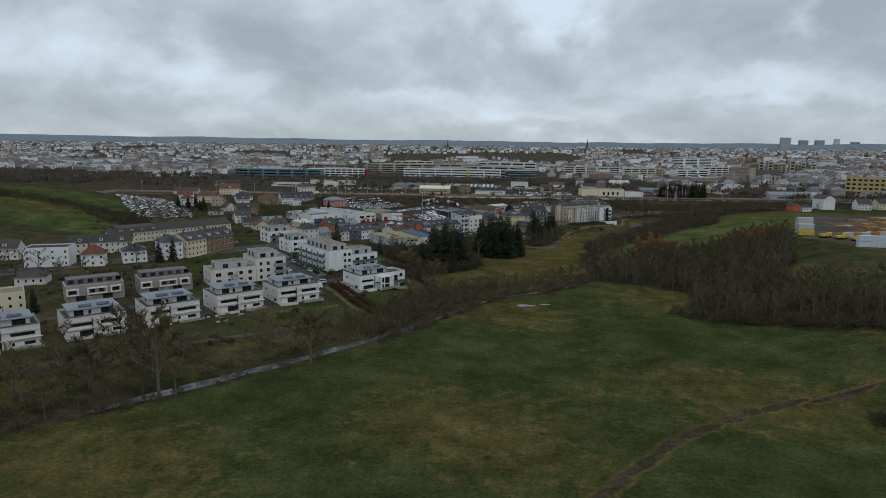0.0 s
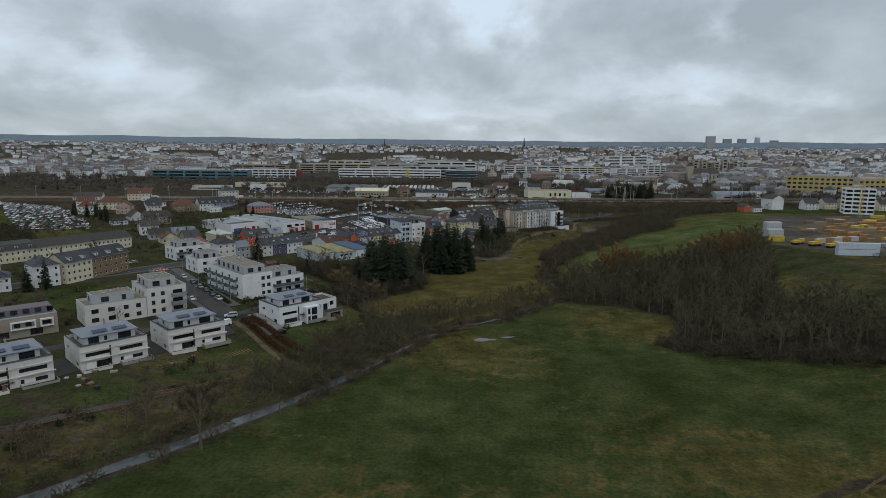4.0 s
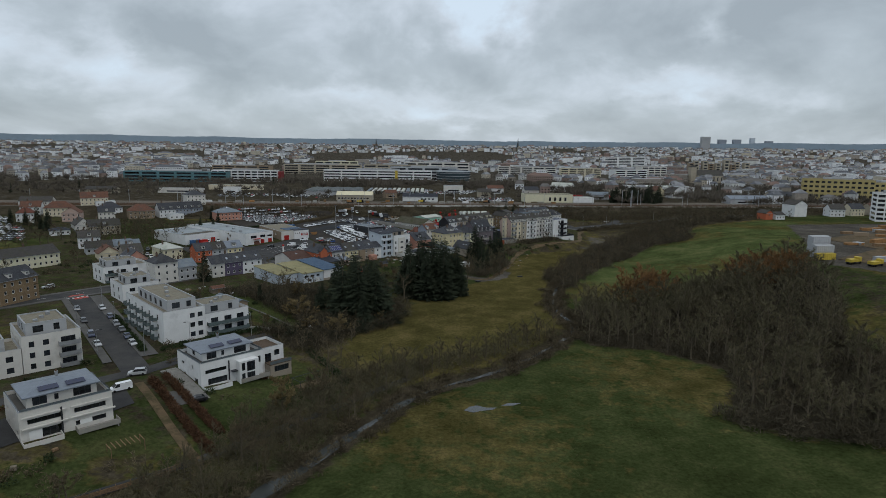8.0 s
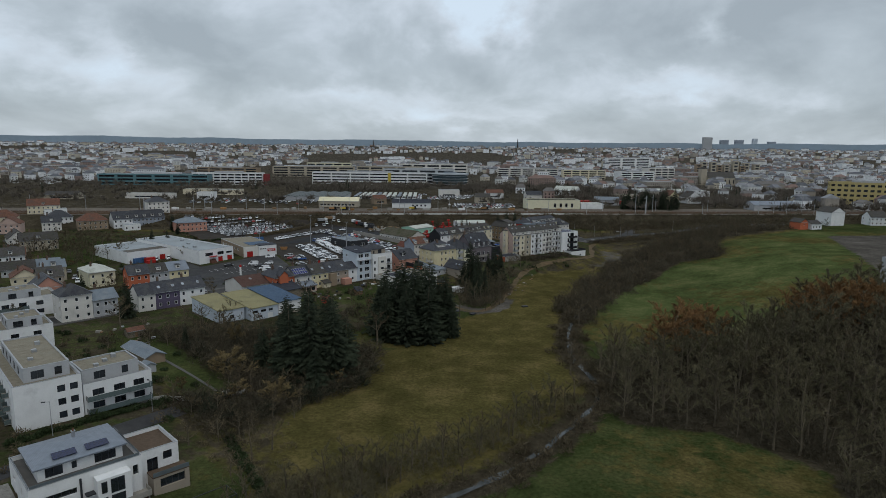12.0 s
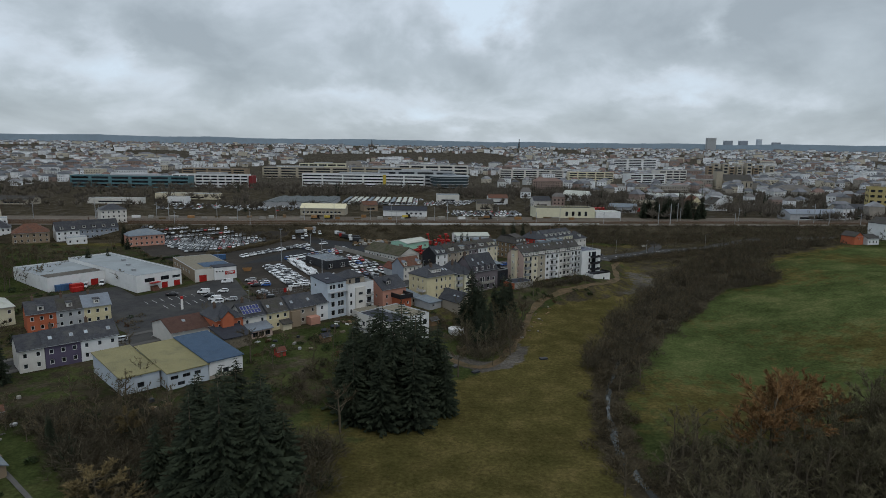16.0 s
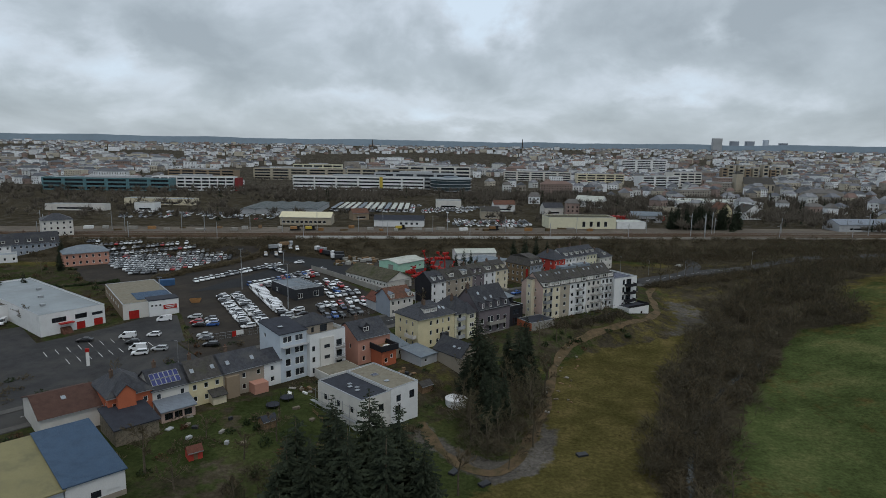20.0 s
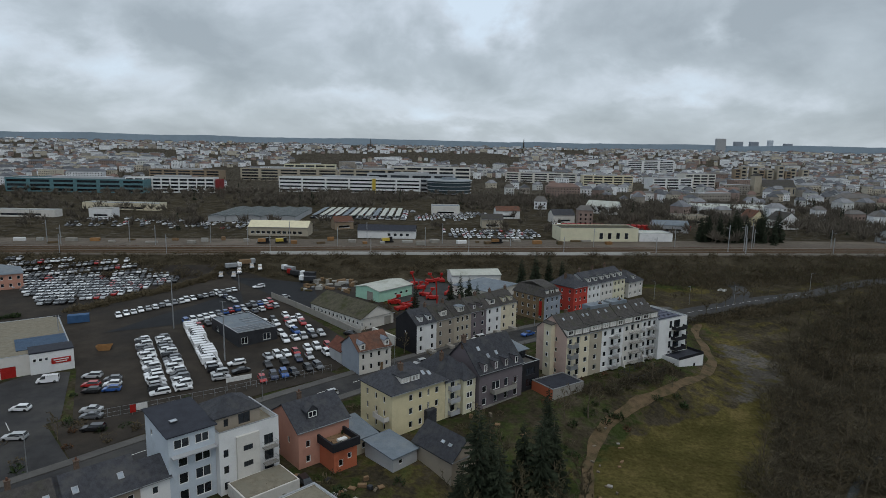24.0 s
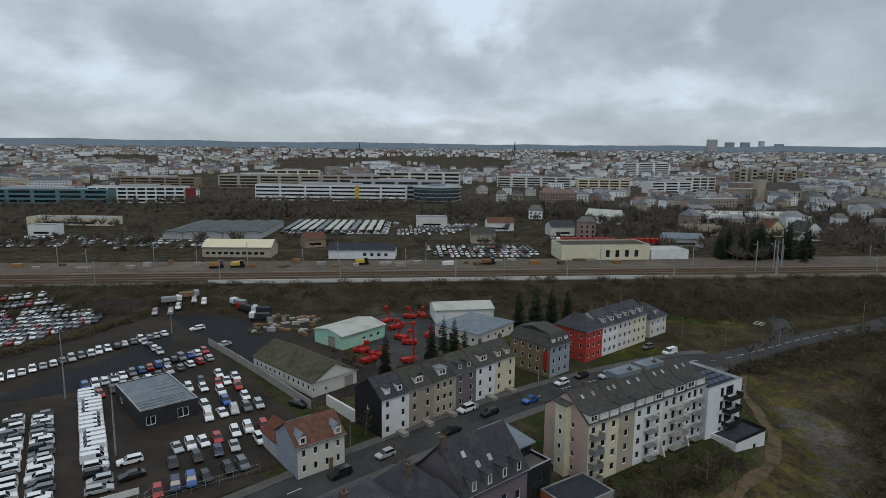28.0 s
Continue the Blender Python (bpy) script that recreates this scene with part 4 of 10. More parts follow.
# ---- the villa quarter beside the stream ----
DECK = mat("dark_timber_deck", (0.095, 0.068, 0.048), 0.85, var=0.2, scale=1.5, bump=0.3, wave=("X", 6.0))
PAVERS = mat("pale_garden_pavers", (0.19, 0.185, 0.17), 0.92, var=0.25, scale=1.2, fine=5, bump=0.3, bscale=4)
SMOKE = mat("smoked_glass", (0.10, 0.12, 0.13), 0.15, var=0.1, spec=0.5)
def villa(x, y, yaw, label, w=17.0, d=14.5, wing=False, wall=None):
    """A white two-storey villa with ribbon windows, roof terrace and a set-back attic under a flat zinc hip."""
    wall = wall or WHITE
    e = thing("villa", x, y, yaw, label, "villa", "villas along the stream", z=terr(x + 4, y + 6) - 0.6)
    if wing:
        H = {"F": [(4.0, 4.0, 5.6, 1.0), (4.4, 0.9, 5.2, 1.7), (16.0, 3.6, 0.9, 1.9)]}
    else:
        H = {"F": [(4.4, 4.1, 6.0, 1.05), (12.7, 4.1, 6.0, 1.05), (4.7, 0.7, 5.6, 2.0), (12.7, 1.3, 5.8, 1.05)]}
    H["L"] = [(3.5, 4.3, 1.8, 0.9), (9.5, 4.2, 0.8, 1.3), (4.5, 1.3, 1.0, 1.2), (11.5, 1.2, 2.2, 1.3)]
    H["R"] = [(4, 4.2, 1.6, 1.2), (10, 1.2, 1.2, 1.4)]
    bm = bmesh.new()
    wall_ring(bm, w, d, -2.0, 6.3, H, deep=0.6)
    part("wall", bm, wall, e)
    for f, hs in H.items():
        for c, s, ww, hh in hs:
            put_window(e, face_pose(f, c, s, w, d, 0.25 if hh < 1.6 else 0.5), ww, hh, "dark")
    if not wing:
        for x0, x1, z0 in ((0.3, 8.4, 3.25), (8.9, 17.4, 3.25), (0.4, 8.2, 5.55), (9.0, 16.6, 5.55)):
            bm = bmesh.new()
            box(bm, x0, x1, -0.45 if z0 < 4 else -0.28, -0.01, z0, z0 + 0.24)
            part("cornice", bm, wall, e)
        for x0 in (1.5, 10.6):
            bm = bmesh.new()
            box(bm, x0, x0 + 2.3, -0.02, 0.2, 0.75 if x0 < 5 else 1.35, 2.65 if x0 < 5 else 2.3)
            part("roller_blind", bm, PLASTIC, e, "closed pale roller blind")
    flat_roof(e, w, d, 6.3, 0.75, PAVING, wall)
    bm = bmesh.new()
    for x0, x1, y0, y1 in ((0.3, w - 0.3, 0.12, 0.16), (0.12, 0.16, 0.3, d - 0.3), (w - 0.16, w - 0.12, 0.3, d - 0.3)):
        box(bm, x0, x1, y0, y1, 7.05, 7.55)
    part("terrace_rail", bm, SMOKE, e, "smoked glass rail of the roof terrace")
    # attic
    ax, ay, aw, ad = 2.0, 3.2, 13.0, 9.6
    A = {"F": [(2.4, 6.6, 2.6, 2.0), (5.4, 6.9, 0.8, 1.3), (10.2, 6.6, 3.4, 2.0)], "L": [(4, 6.8, 1.6, 1.7)], "R": [(4, 6.8, 1.6, 1.7)]}
    bm = bmesh.new()
    wall_ring(bm, aw, ad, 6.25, 8.9, A, x0=ax, y0=ay)
    part("attic_wall", bm, wall, e)
    for f, hs in A.items():
        for c, s, ww, hh in hs:
            put_window(e, face_pose(f, c, s, aw, ad, 0.12, ax, ay), ww, hh, "dark")
    bm = bmesh.new()
    shell(bm, roof_polys("hip", aw, ad, 8.95, 1.2, 0.7, ax, ay), 0.25)
    part("roof", bm, ZINC, e, "low hipped zinc roof")
    for k in range(2):
        bm = bmesh.new()
        box(bm, 0, 3.6, 0, 1.7, 0, 0.09)
        part("solar_panel", bm, SOLAR, e, at=pose(4.5 + 5 * k, 3.6, 9.28, 14))
    chimney(e, 9.0, 9.5, 9.6, 1.2, 0.5, STEEL)
    # projecting terraces, canopies, drain pipe and garden stair
    bm = bmesh.new()
    box(bm, 7.2, 7.5, -0.28, -0.02, 0, 6.3)
    part("drain_pipe", bm, DARKMETAL, e)
    for x0, x1 in ((0.0, 7.0), (9.6, 17.6)):
        bm = bmesh.new()
        box(bm, x0, x1, -2.6, -0.01, 0.25, 0.5)
        t = part("terrace", bm, CONCRETE, e)
        bm = bmesh.new()
        box(bm, x0, x1, -2.66, -2.56, 0.3, 1.35)
        box(bm, x0, x0 + 0.1, -2.56, -0.05, 0.5, 1.35)
        box(bm, x1 - 0.1, x1, -2.56, -0.05, 0.5, 1.35)
        part("balustrade", bm, wall if x0 < 1 else CONCRETE, t)
        for px in (x0 + 0.3, x1 - 0.5):
            bm = bmesh.new()
            box(bm, px, px + 0.22, -2.4, -2.2, -2.4, 0.25)
            part("post", bm, CONCRETE, t)
    if wing:
        bm = bmesh.new()
        box(bm, 7.8, 9.2, -1.4, -0.02, 3.3, 3.5)
        part("canopy", bm, DARKMETAL, e)
    bm = bmesh.new()
    for k in range(9):
        box(bm, 3.0, 4.4, -2.9 - 0.3 * k, -2.62 - 0.3 * k, 0.28 - 0.2 * k, 0.4 - 0.2 * k)
    for sx in (2.95, 4.4):
        box(bm, sx, sx + 0.06, -5.4, -2.7, -1.4, -1.25)
    part("garden_stair", bm, STEEL, e)
    if wing:
        bm = bmesh.new()
        W = {"F": [(2.3, 0.4, 1.9, 4.6), (5.0, 4.0, 1.6, 1.6)], "R": [(5, 4.1, 3.0, 1.3)]}
        wall_ring(bm, 7.0, 9.5, -2.0, 6.0, W, deep=0.35, x0=17.02, y0=1.4)
        part("wing_wall", bm, wall, e)
        for f, hs in W.items():
            for c, s, ww, hh in hs:
                put_window(e, face_pose(f, c, s, 7.0, 9.5, 0.2, 17.02, 1.4), ww, hh, "dark")
        flat_roof(e, 7.0, 9.5, 6.0, 0.7, DECK, wall, 17.02, 1.4)
        bm = bmesh.new()
        wall_ring(bm, 6.4, 2.9, -2.0, 2.5, {"F": [(3.4, 0.3, 4.4, 1.7)]}, deep=0.5, x0=18.3, y0=-1.52)
        g = part("garage_block", bm, TAUPE, e)
        put_window(g, face_pose("F", 3.4, 0.3, 6.4, 2.9, 0.4, 18.3, -1.52), 4.4, 1.7, "dark")
        bm = bmesh.new()
        box(bm, 18.2, 24.8, -1.62, 1.36, 2.5, 2.7)
        part("garage_roof", bm, DECK, g)
        bm = bmesh.new()
        box(bm, 18.3, 24.7, -1.6, -1.54, 2.7, 3.5)
        part("roof_rail", bm, SMOKE, g)
        bm = bmesh.new()
        box(bm, 9.3, 14.6, -2.2, -0.02, 0.0, 5.9)
        b = part("bay", bm, wall, e)
        for c, s, ww, hh in ((10.3, 3.4, 0.9, 2.0), (12.4, 3.0, 2.2, 2.5), (10.3, 0.8, 0.9, 1.8), (12.4, 0.8, 2.2, 1.8)):
            put_window(b, pose(c, -2.26, s), ww, hh, "dark")
    return e


villa(-68.6, 250.2, 47, "white villa with a tall wing and zinc roof on a lawn", wing=True)
area("pavement", [along(*along(-68.6, 250.2, 47, p), 137, q) for p, q in ((-4.6, -6), (-0.4, -6), (-0.4, 15), (-4.6, 15))], PAVERS, "pale paved strip beside the villa", "pavement", lift=0.16)
villa(-90.5, 217.0, 47, "pale two-storey villa with ribbon windows and garden stair", wall=OFFWHITE)
villa(-105.6, 200.0, 48, "pale villa with roof terrace above a sloping lawn", wall=OFFWHITE)
villa(-120.0, 181.5, 48, "pale villa half hidden by bare trees", wall=OFFWHITE)
villa(-134.8, 164.0, 48, "pale villa with blue-grey attic roof behind bare trees", wall=OFFWHITE)
villa(-150.0, 146.5, 48, "pale villa at the end of the row", wall=OFFWHITE)


def terrace_block(x, y, yaw, w, label):
    """A grey row of flat-roofed houses with white box windows."""
    e = thing("row_house", x, y, yaw, label, "house", "grey flat-roofed row houses")
    bm = bmesh.new()
    H = {"F": [(2.2, 3.2, 2.4, 1.3), (w - 3.0, 3.2, 2.2, 1.3), (w * 0.45, 3.2, 1.6, 1.4), (w * 0.6, 3.2, 1.6, 1.4), (w * 0.25, 0.4, 3.4, 2.0), (w * 0.7, 0.4, 3.4, 2.0)],
         "L": [(5, 3.2, 1.4, 1.2)]}
    wall_ring(bm, w, 11, -1.6, 6.0, H)
    part("wall", bm, [TAUPE], e)
    for f, hs in H.items():
        for c, s, ww, hh in hs:
            put_window(e, face_pose(f, c, s, w, 11), ww, hh, "dark")
    flat_roof(e, w, 11, 6.0, 0.35, MEMBRANE, TAUPE)
    for c, bw in ((2.2, 4.0), (w * 0.525, 6.6), (w - 3.0, 3.6)):
        bm = bmesh.new()
        for q in ((c - bw / 2, c + bw / 2, 2.7, 3.0), (c - bw / 2, c + bw / 2, 4.8, 5.2), (c - bw / 2, c - bw / 2 + 0.4, 3.0, 4.8), (c + bw / 2 - 0.4, c + bw / 2, 3.0, 4.8)):
            box(bm, q[0], q[1], -0.8, -0.02, q[2], q[3])
        part("box_frame", bm, WHITE, e, "white projecting window box")
    bm = bmesh.new()
    box(bm, 0.8, w - 0.8, 3.5, 10, 6.0, 8.3)
    a = part("attic", bm, PLUM, e)
    for k in range(int(w / 3.2)):
        put_window(a, pose(2.2 + k * 3.2, 3.45, 6.5), 1.8, 1.5, "dark")
    return e


terrace_block(-148.5, 219.5, 45, 19.5, "taupe row house with white window boxes and flat roof")
terrace_block(-166.5, 202.0, 45, 19.5, "taupe row house with white window boxes beside a lawn")


def block(x, y, yaw, w, d, storeys, label, cols_f, cols_l, wall, pent=None, balc_left=False, group="", st=2.95, balc_f=(), green=False):
    """A modern flat-roofed apartment block with a set-back penthouse."""
    h = storeys * st + 0.3
    H = {"F": [(c, 0.9 + st * r, ww, 1.5) for r in range(storeys) for c, ww in cols_f],
         "L": [(c, 0.7 + st * r, ww, 1.7) for r in range(storeys) for c, ww in cols_l],
         "R": grid_holes(d, max(2, int(d / 5)), storeys, 1.4, 1.4)}
    e = thing("apartment_block", x, y, yaw, label, "apartment block", group)
    bm = bmesh.new()
    wall_ring(bm, w, d, -1.6, h, H, deep=0.3)
    part("wall", bm, wall, e)
    for f, hs in H.items():
        for c, s, ww, hh in hs:
            put_window(e, face_pose(f, c, s, w, d, 0.18), ww, hh, "dark")
    flat_roof(e, w, d, h, 0.8, GRAVEL, wall)
    if pent:
        px, py, pw, pd = pent
        P = {"F": [(pw * 0.3, h + 0.5, 2.4, 1.8), (pw * 0.75, h + 0.5, 1.4, 1.8)], "L": [(k, h + 0.4, 2.0, 2.0) for k in np.arange(2.5, pd - 1.5, 4.5)]}
        bm = bmesh.new()
        wall_ring(bm, pw, pd, h - 0.02, h + 2.9, P, x0=px, y0=py)
        part("penthouse_wall", bm, GREYWALL, e)
        for f, hs in P.items():
            for c, s, ww, hh in hs:
                put_window(e, face_pose(f, c, s, pw, pd, 0.12, px, py), ww, hh, "dark")
        flat_roof(e, pw, pd, h + 2.9, 0.25, GRAVEL, GREYWALL, px, py)
        for k in range(3):
            bm = bmesh.new()
            box(bm, -0.5, 0.5, -0.5, 0.5, 0, 0.5 + 0.15 * k)
            part("vent", bm, STEEL, e, at=pose(px + pw * (0.3 + 0.2 * k), py + pd * (0.25 + 0.22 * k), h + 2.92))
    if balc_left:
        for r in range(storeys):
            for c in np.arange(2.2, d - 4, 6.2):
                balcony(e, "L", c, 0.45 + st * r, 3.4, w, d, 1.2, GREENGLASS, True)
    for c, bw in balc_f:
        for r in range(storeys):
            balcony(e, "F", c, 0.45 + st * r, bw, w, d, 1.5, GREENGLASS if green else STEEL, True)
    return e


GREENGLASS = mat("green_tinted_glass", (0.10, 0.13, 0.13), 0.15, var=0.15, scale=1, spec=0.6)
block(-92.0, 278.5, 46, 12.5, 34, 3, "white three-storey apartment block with grey penthouse", [(8.6, 1.5), (11.0, 1.5)],
      [(c, 1.5) for c in (3, 9.5, 15.5, 22, 29)], WHITE, (2.6, 3.6, 8.6, 26), True, "white apartment blocks")
block(-83.6, 288.2, 48, 14.5, 12, 2, "white apartment wing with long glazed balconies", [(3.0, 2.4), (7.4, 2.4), (11.6, 2.4)], [], WHITE,
      (0.6, 2.6, 12, 8.6), False, "white apartment blocks", 2.95, [(7.2, 13.6)], True)
block(-131.0, 325.0, 46, 13, 15, 2, "white apartment house with dark attic", [(3.5, 2.0), (9.0, 2.0)], [(4, 1.6), (10, 1.6)], WHITE,
      (2.2, 2.0, 8.6, 10), False, "white apartment blocks")
block(-157.0, 356.0, 48, 19, 14, 2, "white apartment house with green glass balconies", [(3.0, 2.2), (8, 2.2), (13, 2.2)], [(4, 1.8), (9, 1.8)], WHITE,
      (2.0, 2.0, 12, 9.5), False, "white apartment blocks", 2.95, [(5.0, 9.0)], True)
block(-129.5, 239.0, 45, 19, 12, 2, "cream apartment house with roof terrace", [(3, 2.2), (8, 2.2), (12.5, 1.6), (16.4, 1.6)], [(4, 1.2), (8, 1.2)], OFFWHITE,
      (3, 3, 13, 7), False, "cream apartment houses")
block(-116.0, 252.6, 45, 13.5, 17, 3, "cream apartment house with gravel penthouse roof", [(2.2, 1.2), (5.4, 1.4), (10.5, 3.4)], [(4, 1.3), (9, 1.3), (13, 1.3)], OFFWHITE,
      (1.6, 3.4, 9.4, 12), False, "cream apartment houses", 2.95, [(10.6, 5.0)])

# older houses up the slope
OLD = "older houses behind the villas"


def dot(x, y, yaw, w, d, st, label, wall, rmat=None, roof="hip", rh=3.4, cols=None, lcols=2, dorm=0, name="house", group=OLD, chim=1, sky=0, z=None,
        side=None, hh=1.35, step=2.85):
    """A plain house: rows of windows on the two walls in view, dormers, chimney."""
    h = st * step + 0.6
    cols = cols or max(2, int(w / 2.6))
    H = {"F": grid_holes(w, cols, st, 1.05, hh, 1.0, step, 0.9)}
    if lcols:
        H["L"] = grid_holes(d, lcols, st, 0.95, hh, 1.0, step, 1.4)
    e = house(name, label, x, y, yaw, w, d, h, roof, rh, wall, rmat or SLATE, H, side=side, group=group, z=z)
    for k in range(dorm):
        dormer(e, roof, w, d, h, rh, w * (k + 0.5) / dorm, 0.9 if roof != "mansard" else 0.25, 1.7, 1.5)
    for k in range(chim):
        cx = w * (0.3 + 0.45 * k)
        chimney(e, cx, d * 0.55, roof_z(roof, w, d, h, rh, cx, d * 0.55))
    for k in range(sky):
        skylight(e, roof, w, d, h, rh, w * (0.2 + 0.6 * k / max(1, sky - 1)), d * 0.22)
    return e


dot(-184, 290, 52, 9.5, 13, 3, "white end house of an old apartment row", WHITE, rh=3.2, lcols=3)
dot(-176.2, 298.6, 74, 13, 12.5, 3, "ochre apartment house with bay windows", CREAM, rh=3.6, roof="gable", dorm=2)
dot(-172.6, 311.2, 74, 20, 12.5, 3, "brown brick apartment house", BRICK, rh=3.6, roof="gable", dorm=3)
dot(-241, 330, 60, 26, 14, 2, "cream old house with round dormers", CREAM, OLDSLATE, "mansard", 4.0, dorm=4)
dot(-227.9, 352.6, 60, 50, 14, 2, "long cream building with a low grey roof", PALEYEL, OLDSLATE, "gable", 3.4, cols=20, chim=2)
dot(-198, 277, 40, 11, 10, 2, "white house with black hipped roof", WHITE, rh=2.6)
dot(-211, 264.5, 30, 10, 9.5, 2, "white house with a steep red tile roof", WHITE, REDTILE, "hip", 4.0)
dot(-241, 293, 32, 30, 12, 2, "long white row with an old slate roof", OFFWHITE, OLDSLATE, "gable", 3.6, dorm=3, chim=2)
dot(-235, 257, 25, 19, 12, 3, "modern white house with dark glass bands and flat top", WHITE, BITUMEN, "flat", 0.5, cols=4, chim=0)
dot(-266, 270, 25, 12, 11, 2, "white house with grey gable roof", OFFWHITE, OLDSLATE, "gable", 3.6, dorm=1)
dot(-209, 224, 25, 11, 9, 1, "small white bungalow with brown hip roof", OFFWHITE, OLDSLATE, "hip", 2.6)
dot(-183, 184, 45, 12, 11, 2, "cream villa at the edge of the quarter", CREAM, GRAVEL, "flat", 0.5, chim=0)
dot(-252, 232, 30, 12, 10, 2, "white family house with grey roof", WHITE, SLATE, "gable", 3.6)

# ---- workshops and terraces along the main street ----
MID = "terraced houses on the main street"


dot(-134.5, 356.5, 48, 9.5, 10, 3, "cream house with slate hip roof and balconies", OFFWHITE, rh=3.2, group=MID)
dot(-128.0, 363.6, 48, 8, 10, 2, "grey house with zinc roof", GREYWALL, GREYROOF, "gable", 2.6, group=MID)
dot(-116.6, 372.0, 45, 5.8, 10, 2, "narrow white house with a wooden bay", OFFWHITE, rh=3.0, roof="gable", group=MID, chim=0)
dot(-112.4, 376.2, 45, 8.4, 10, 2, "purple house with slate roof and roof windows", PURPLE, rh=3.2, roof="gable", group=MID, sky=2)
dot(-106.4, 382.2, 45, 9.4, 10, 2, "white end house with dark slate roof", WHITE, rh=3.4, roof="gable", group=MID, sky=2)
dot(-138.8, 405.4, 42, 8.0, 10, 2, "orange house with a slate dormer gable", ORANGE, rh=3.2, roof="gable", group=MID, dorm=1)
dot(-132.9, 410.8, 42, 8.0, 10, 2, "grey house with double dormer", GREYWALL, OLDSLATE, "gable", 3.0, group=MID, dorm=1)
dot(-127.0, 416.1, 42, 8.0, 10, 2, "yellow end house with zinc dormer", YELLOW, ZINC, "gable", 3.0, group=MID, dorm=1)
dot(-157, 408, 48, 10, 15, 2, "cream house with weathered pale roof", PALEYEL, WHITEROOF, "hip", 2.2, group=MID)

# three workshop sheds
for k, (m, lab, wl) in enumerate(((SHEDROOF, "low workshop under a beige corrugated roof", PALEBLUE), (SHEDROOF, "workshop with beige corrugated roof and pale blue front", PALEBLUE),
                                  (BLUEROOF, "workshop with patched blue corrugated roof", WHITE))):
    sx, sy = along(-73.2, 364.3, 47, (-9.4, 0, 10.4)[k])
    w = (9.0, 10.2, 9.2)[k]
    house("workshop", lab, sx - (3.0 if k == 0 else 0), sy + (2.6 if k == 0 else 0), 47, w, 22, 4.4 + 0.4 * (k == 2), "mono", 1.5 if k else 1.0, wl, m,
          {"F": [(1.6, 2.4, 1.9, 0.9), (4.6, 2.4, 1.9, 0.9), (7.4, 2.4, 1.6, 0.9), (3.2, 0.6, 1.8, 0.9)] if k == 1 else [(4.5, 1.0, 1.6, 1.3)]},
          category="workshop", group="workshop sheds", kind="dark", doors=[("F", 7.2, -0.4, 2.0, 2.2, WHITE)] if k else ())
bm = bmesh.new()
box(bm, -0.02, 9.22, -0.06, -0.01, -1.6, 0.95)
shed3 = [o for o in bpy.data.objects if o.name.startswith("workshop") and o.parent is None][-1]
part("lower_wall", bm, TAUPE, shed3)
e = house("workshop", "white-gabled workshop with a brown corrugated roof", -87.5, 396.0, 47, 11.5, 16, 4.6, "gable", 2.6, OFFWHITE, BROWNROOF,
          {"F": [(3, 1.2, 1.4, 1.2), (8, 1.2, 1.4, 1.2)]}, category="workshop", group="workshop sheds")
skylight(e, "gable", 11.5, 16, 4.6, 2.6, 5.5, 5.0)
house("shed", "old stone shed with a black lean-to roof", -71.0, 394.5, 47, 8.5, 10, 3.6, "mono", 1.4, STONE, BITUMEN, {}, category="shed")

# coloured row south of the street
R0 = (-48.7, 431.0, 46)


def rowpos(s):
    return along(R0[0], R0[1], R0[2], -s)


x, y = rowpos(4.6)
dot(x, y, 46, 4.6, 8, 2, "narrow white house between taller neighbours", WHITE, rh=2.4, roof="gable", group=MID, cols=1, lcols=0, chim=0)
x, y = rowpos(15.2)
e = dot(x, y, 46, 10.6, 10, 2, "brown brick house with slate roof and two skylights", TAUPE, rh=3.4, roof="gable", group=MID, cols=3, sky=2)
bm = bmesh.new()
box(bm, 6.5, 10.2, -3.0, -0.02, -1, 2.6)
part("annex", bm, SALMON, e)
bm = bmesh.new()
box(bm, 0.4, 3.6, -1.2, -0.02, -1, 5.4)
part("annex", bm, BROWN, e)
x, y = rowpos(23.4)
e = dot(x, y, 46, 8.2, 10, 2, "yellow house with dark tiled roof", YELLOW, OLDSLATE, "gable", 3.4, group=MID, cols=3, lcols=0, sky=2)
bm = bmesh.new()
box(bm, 4.6, 7.8, -2.4, -0.02, -1, 2.2)
part("annex", bm, CREAM, e)
bm = bmesh.new()
shell(bm, [[(4.3, -2.8, 2.2), (8.1, -2.8, 2.2), (8.1, 0, 3.2), (4.3, 0, 3.2)]])
part("annex_roof", bm, OLDSLATE, e)
x, y = rowpos(31.4)
e = dot(x, y, 46, 8.0, 10, 2, "cream house with rooftop solar panels and zinc annex", OFFWHITE, rh=3.4, roof="gable", group=MID, cols=2, lcols=0, chim=1)
solar(e, "gable", 8.0, 10, 6.3, 3.4, 0.9, 1.4, 6, 2, 1.0, 1.7)
bm = bmesh.new()
wall_ring(bm, 7.4, 4.4, -1.5, 2.7, {"F": [(1.6, 0.5, 1.7, 1.5), (3.7, 0.5, 1.7, 1.5), (5.8, 0.5, 1.7, 1.5)]}, x0=0.2, y0=-4.42)
ann = part("annex", bm, PINK, e)
for c in (1.6, 3.7, 5.8):
    put_window(ann, face_pose("F", c, 0.5, 7.4, 4.4, 0.1, 0.2, -4.42), 1.7, 1.5, "dark")
bm = bmesh.new()
shell(bm, [[(-0.1, -4.9, 2.7), (7.9, -4.9, 2.7), (7.9, 0, 4.0), (-0.1, 0, 4.0)]])
part("annex_roof", bm, ZINC, e)
bm = bmesh.new()
for k in range(6):
    box(bm, 5.4, 6.8, -5.0 - 0.3 * k, -4.45 - 0.3 * k, -1.2, 0.3 - 0.22 * k)
part("steps", bm, CONCRETE, e)
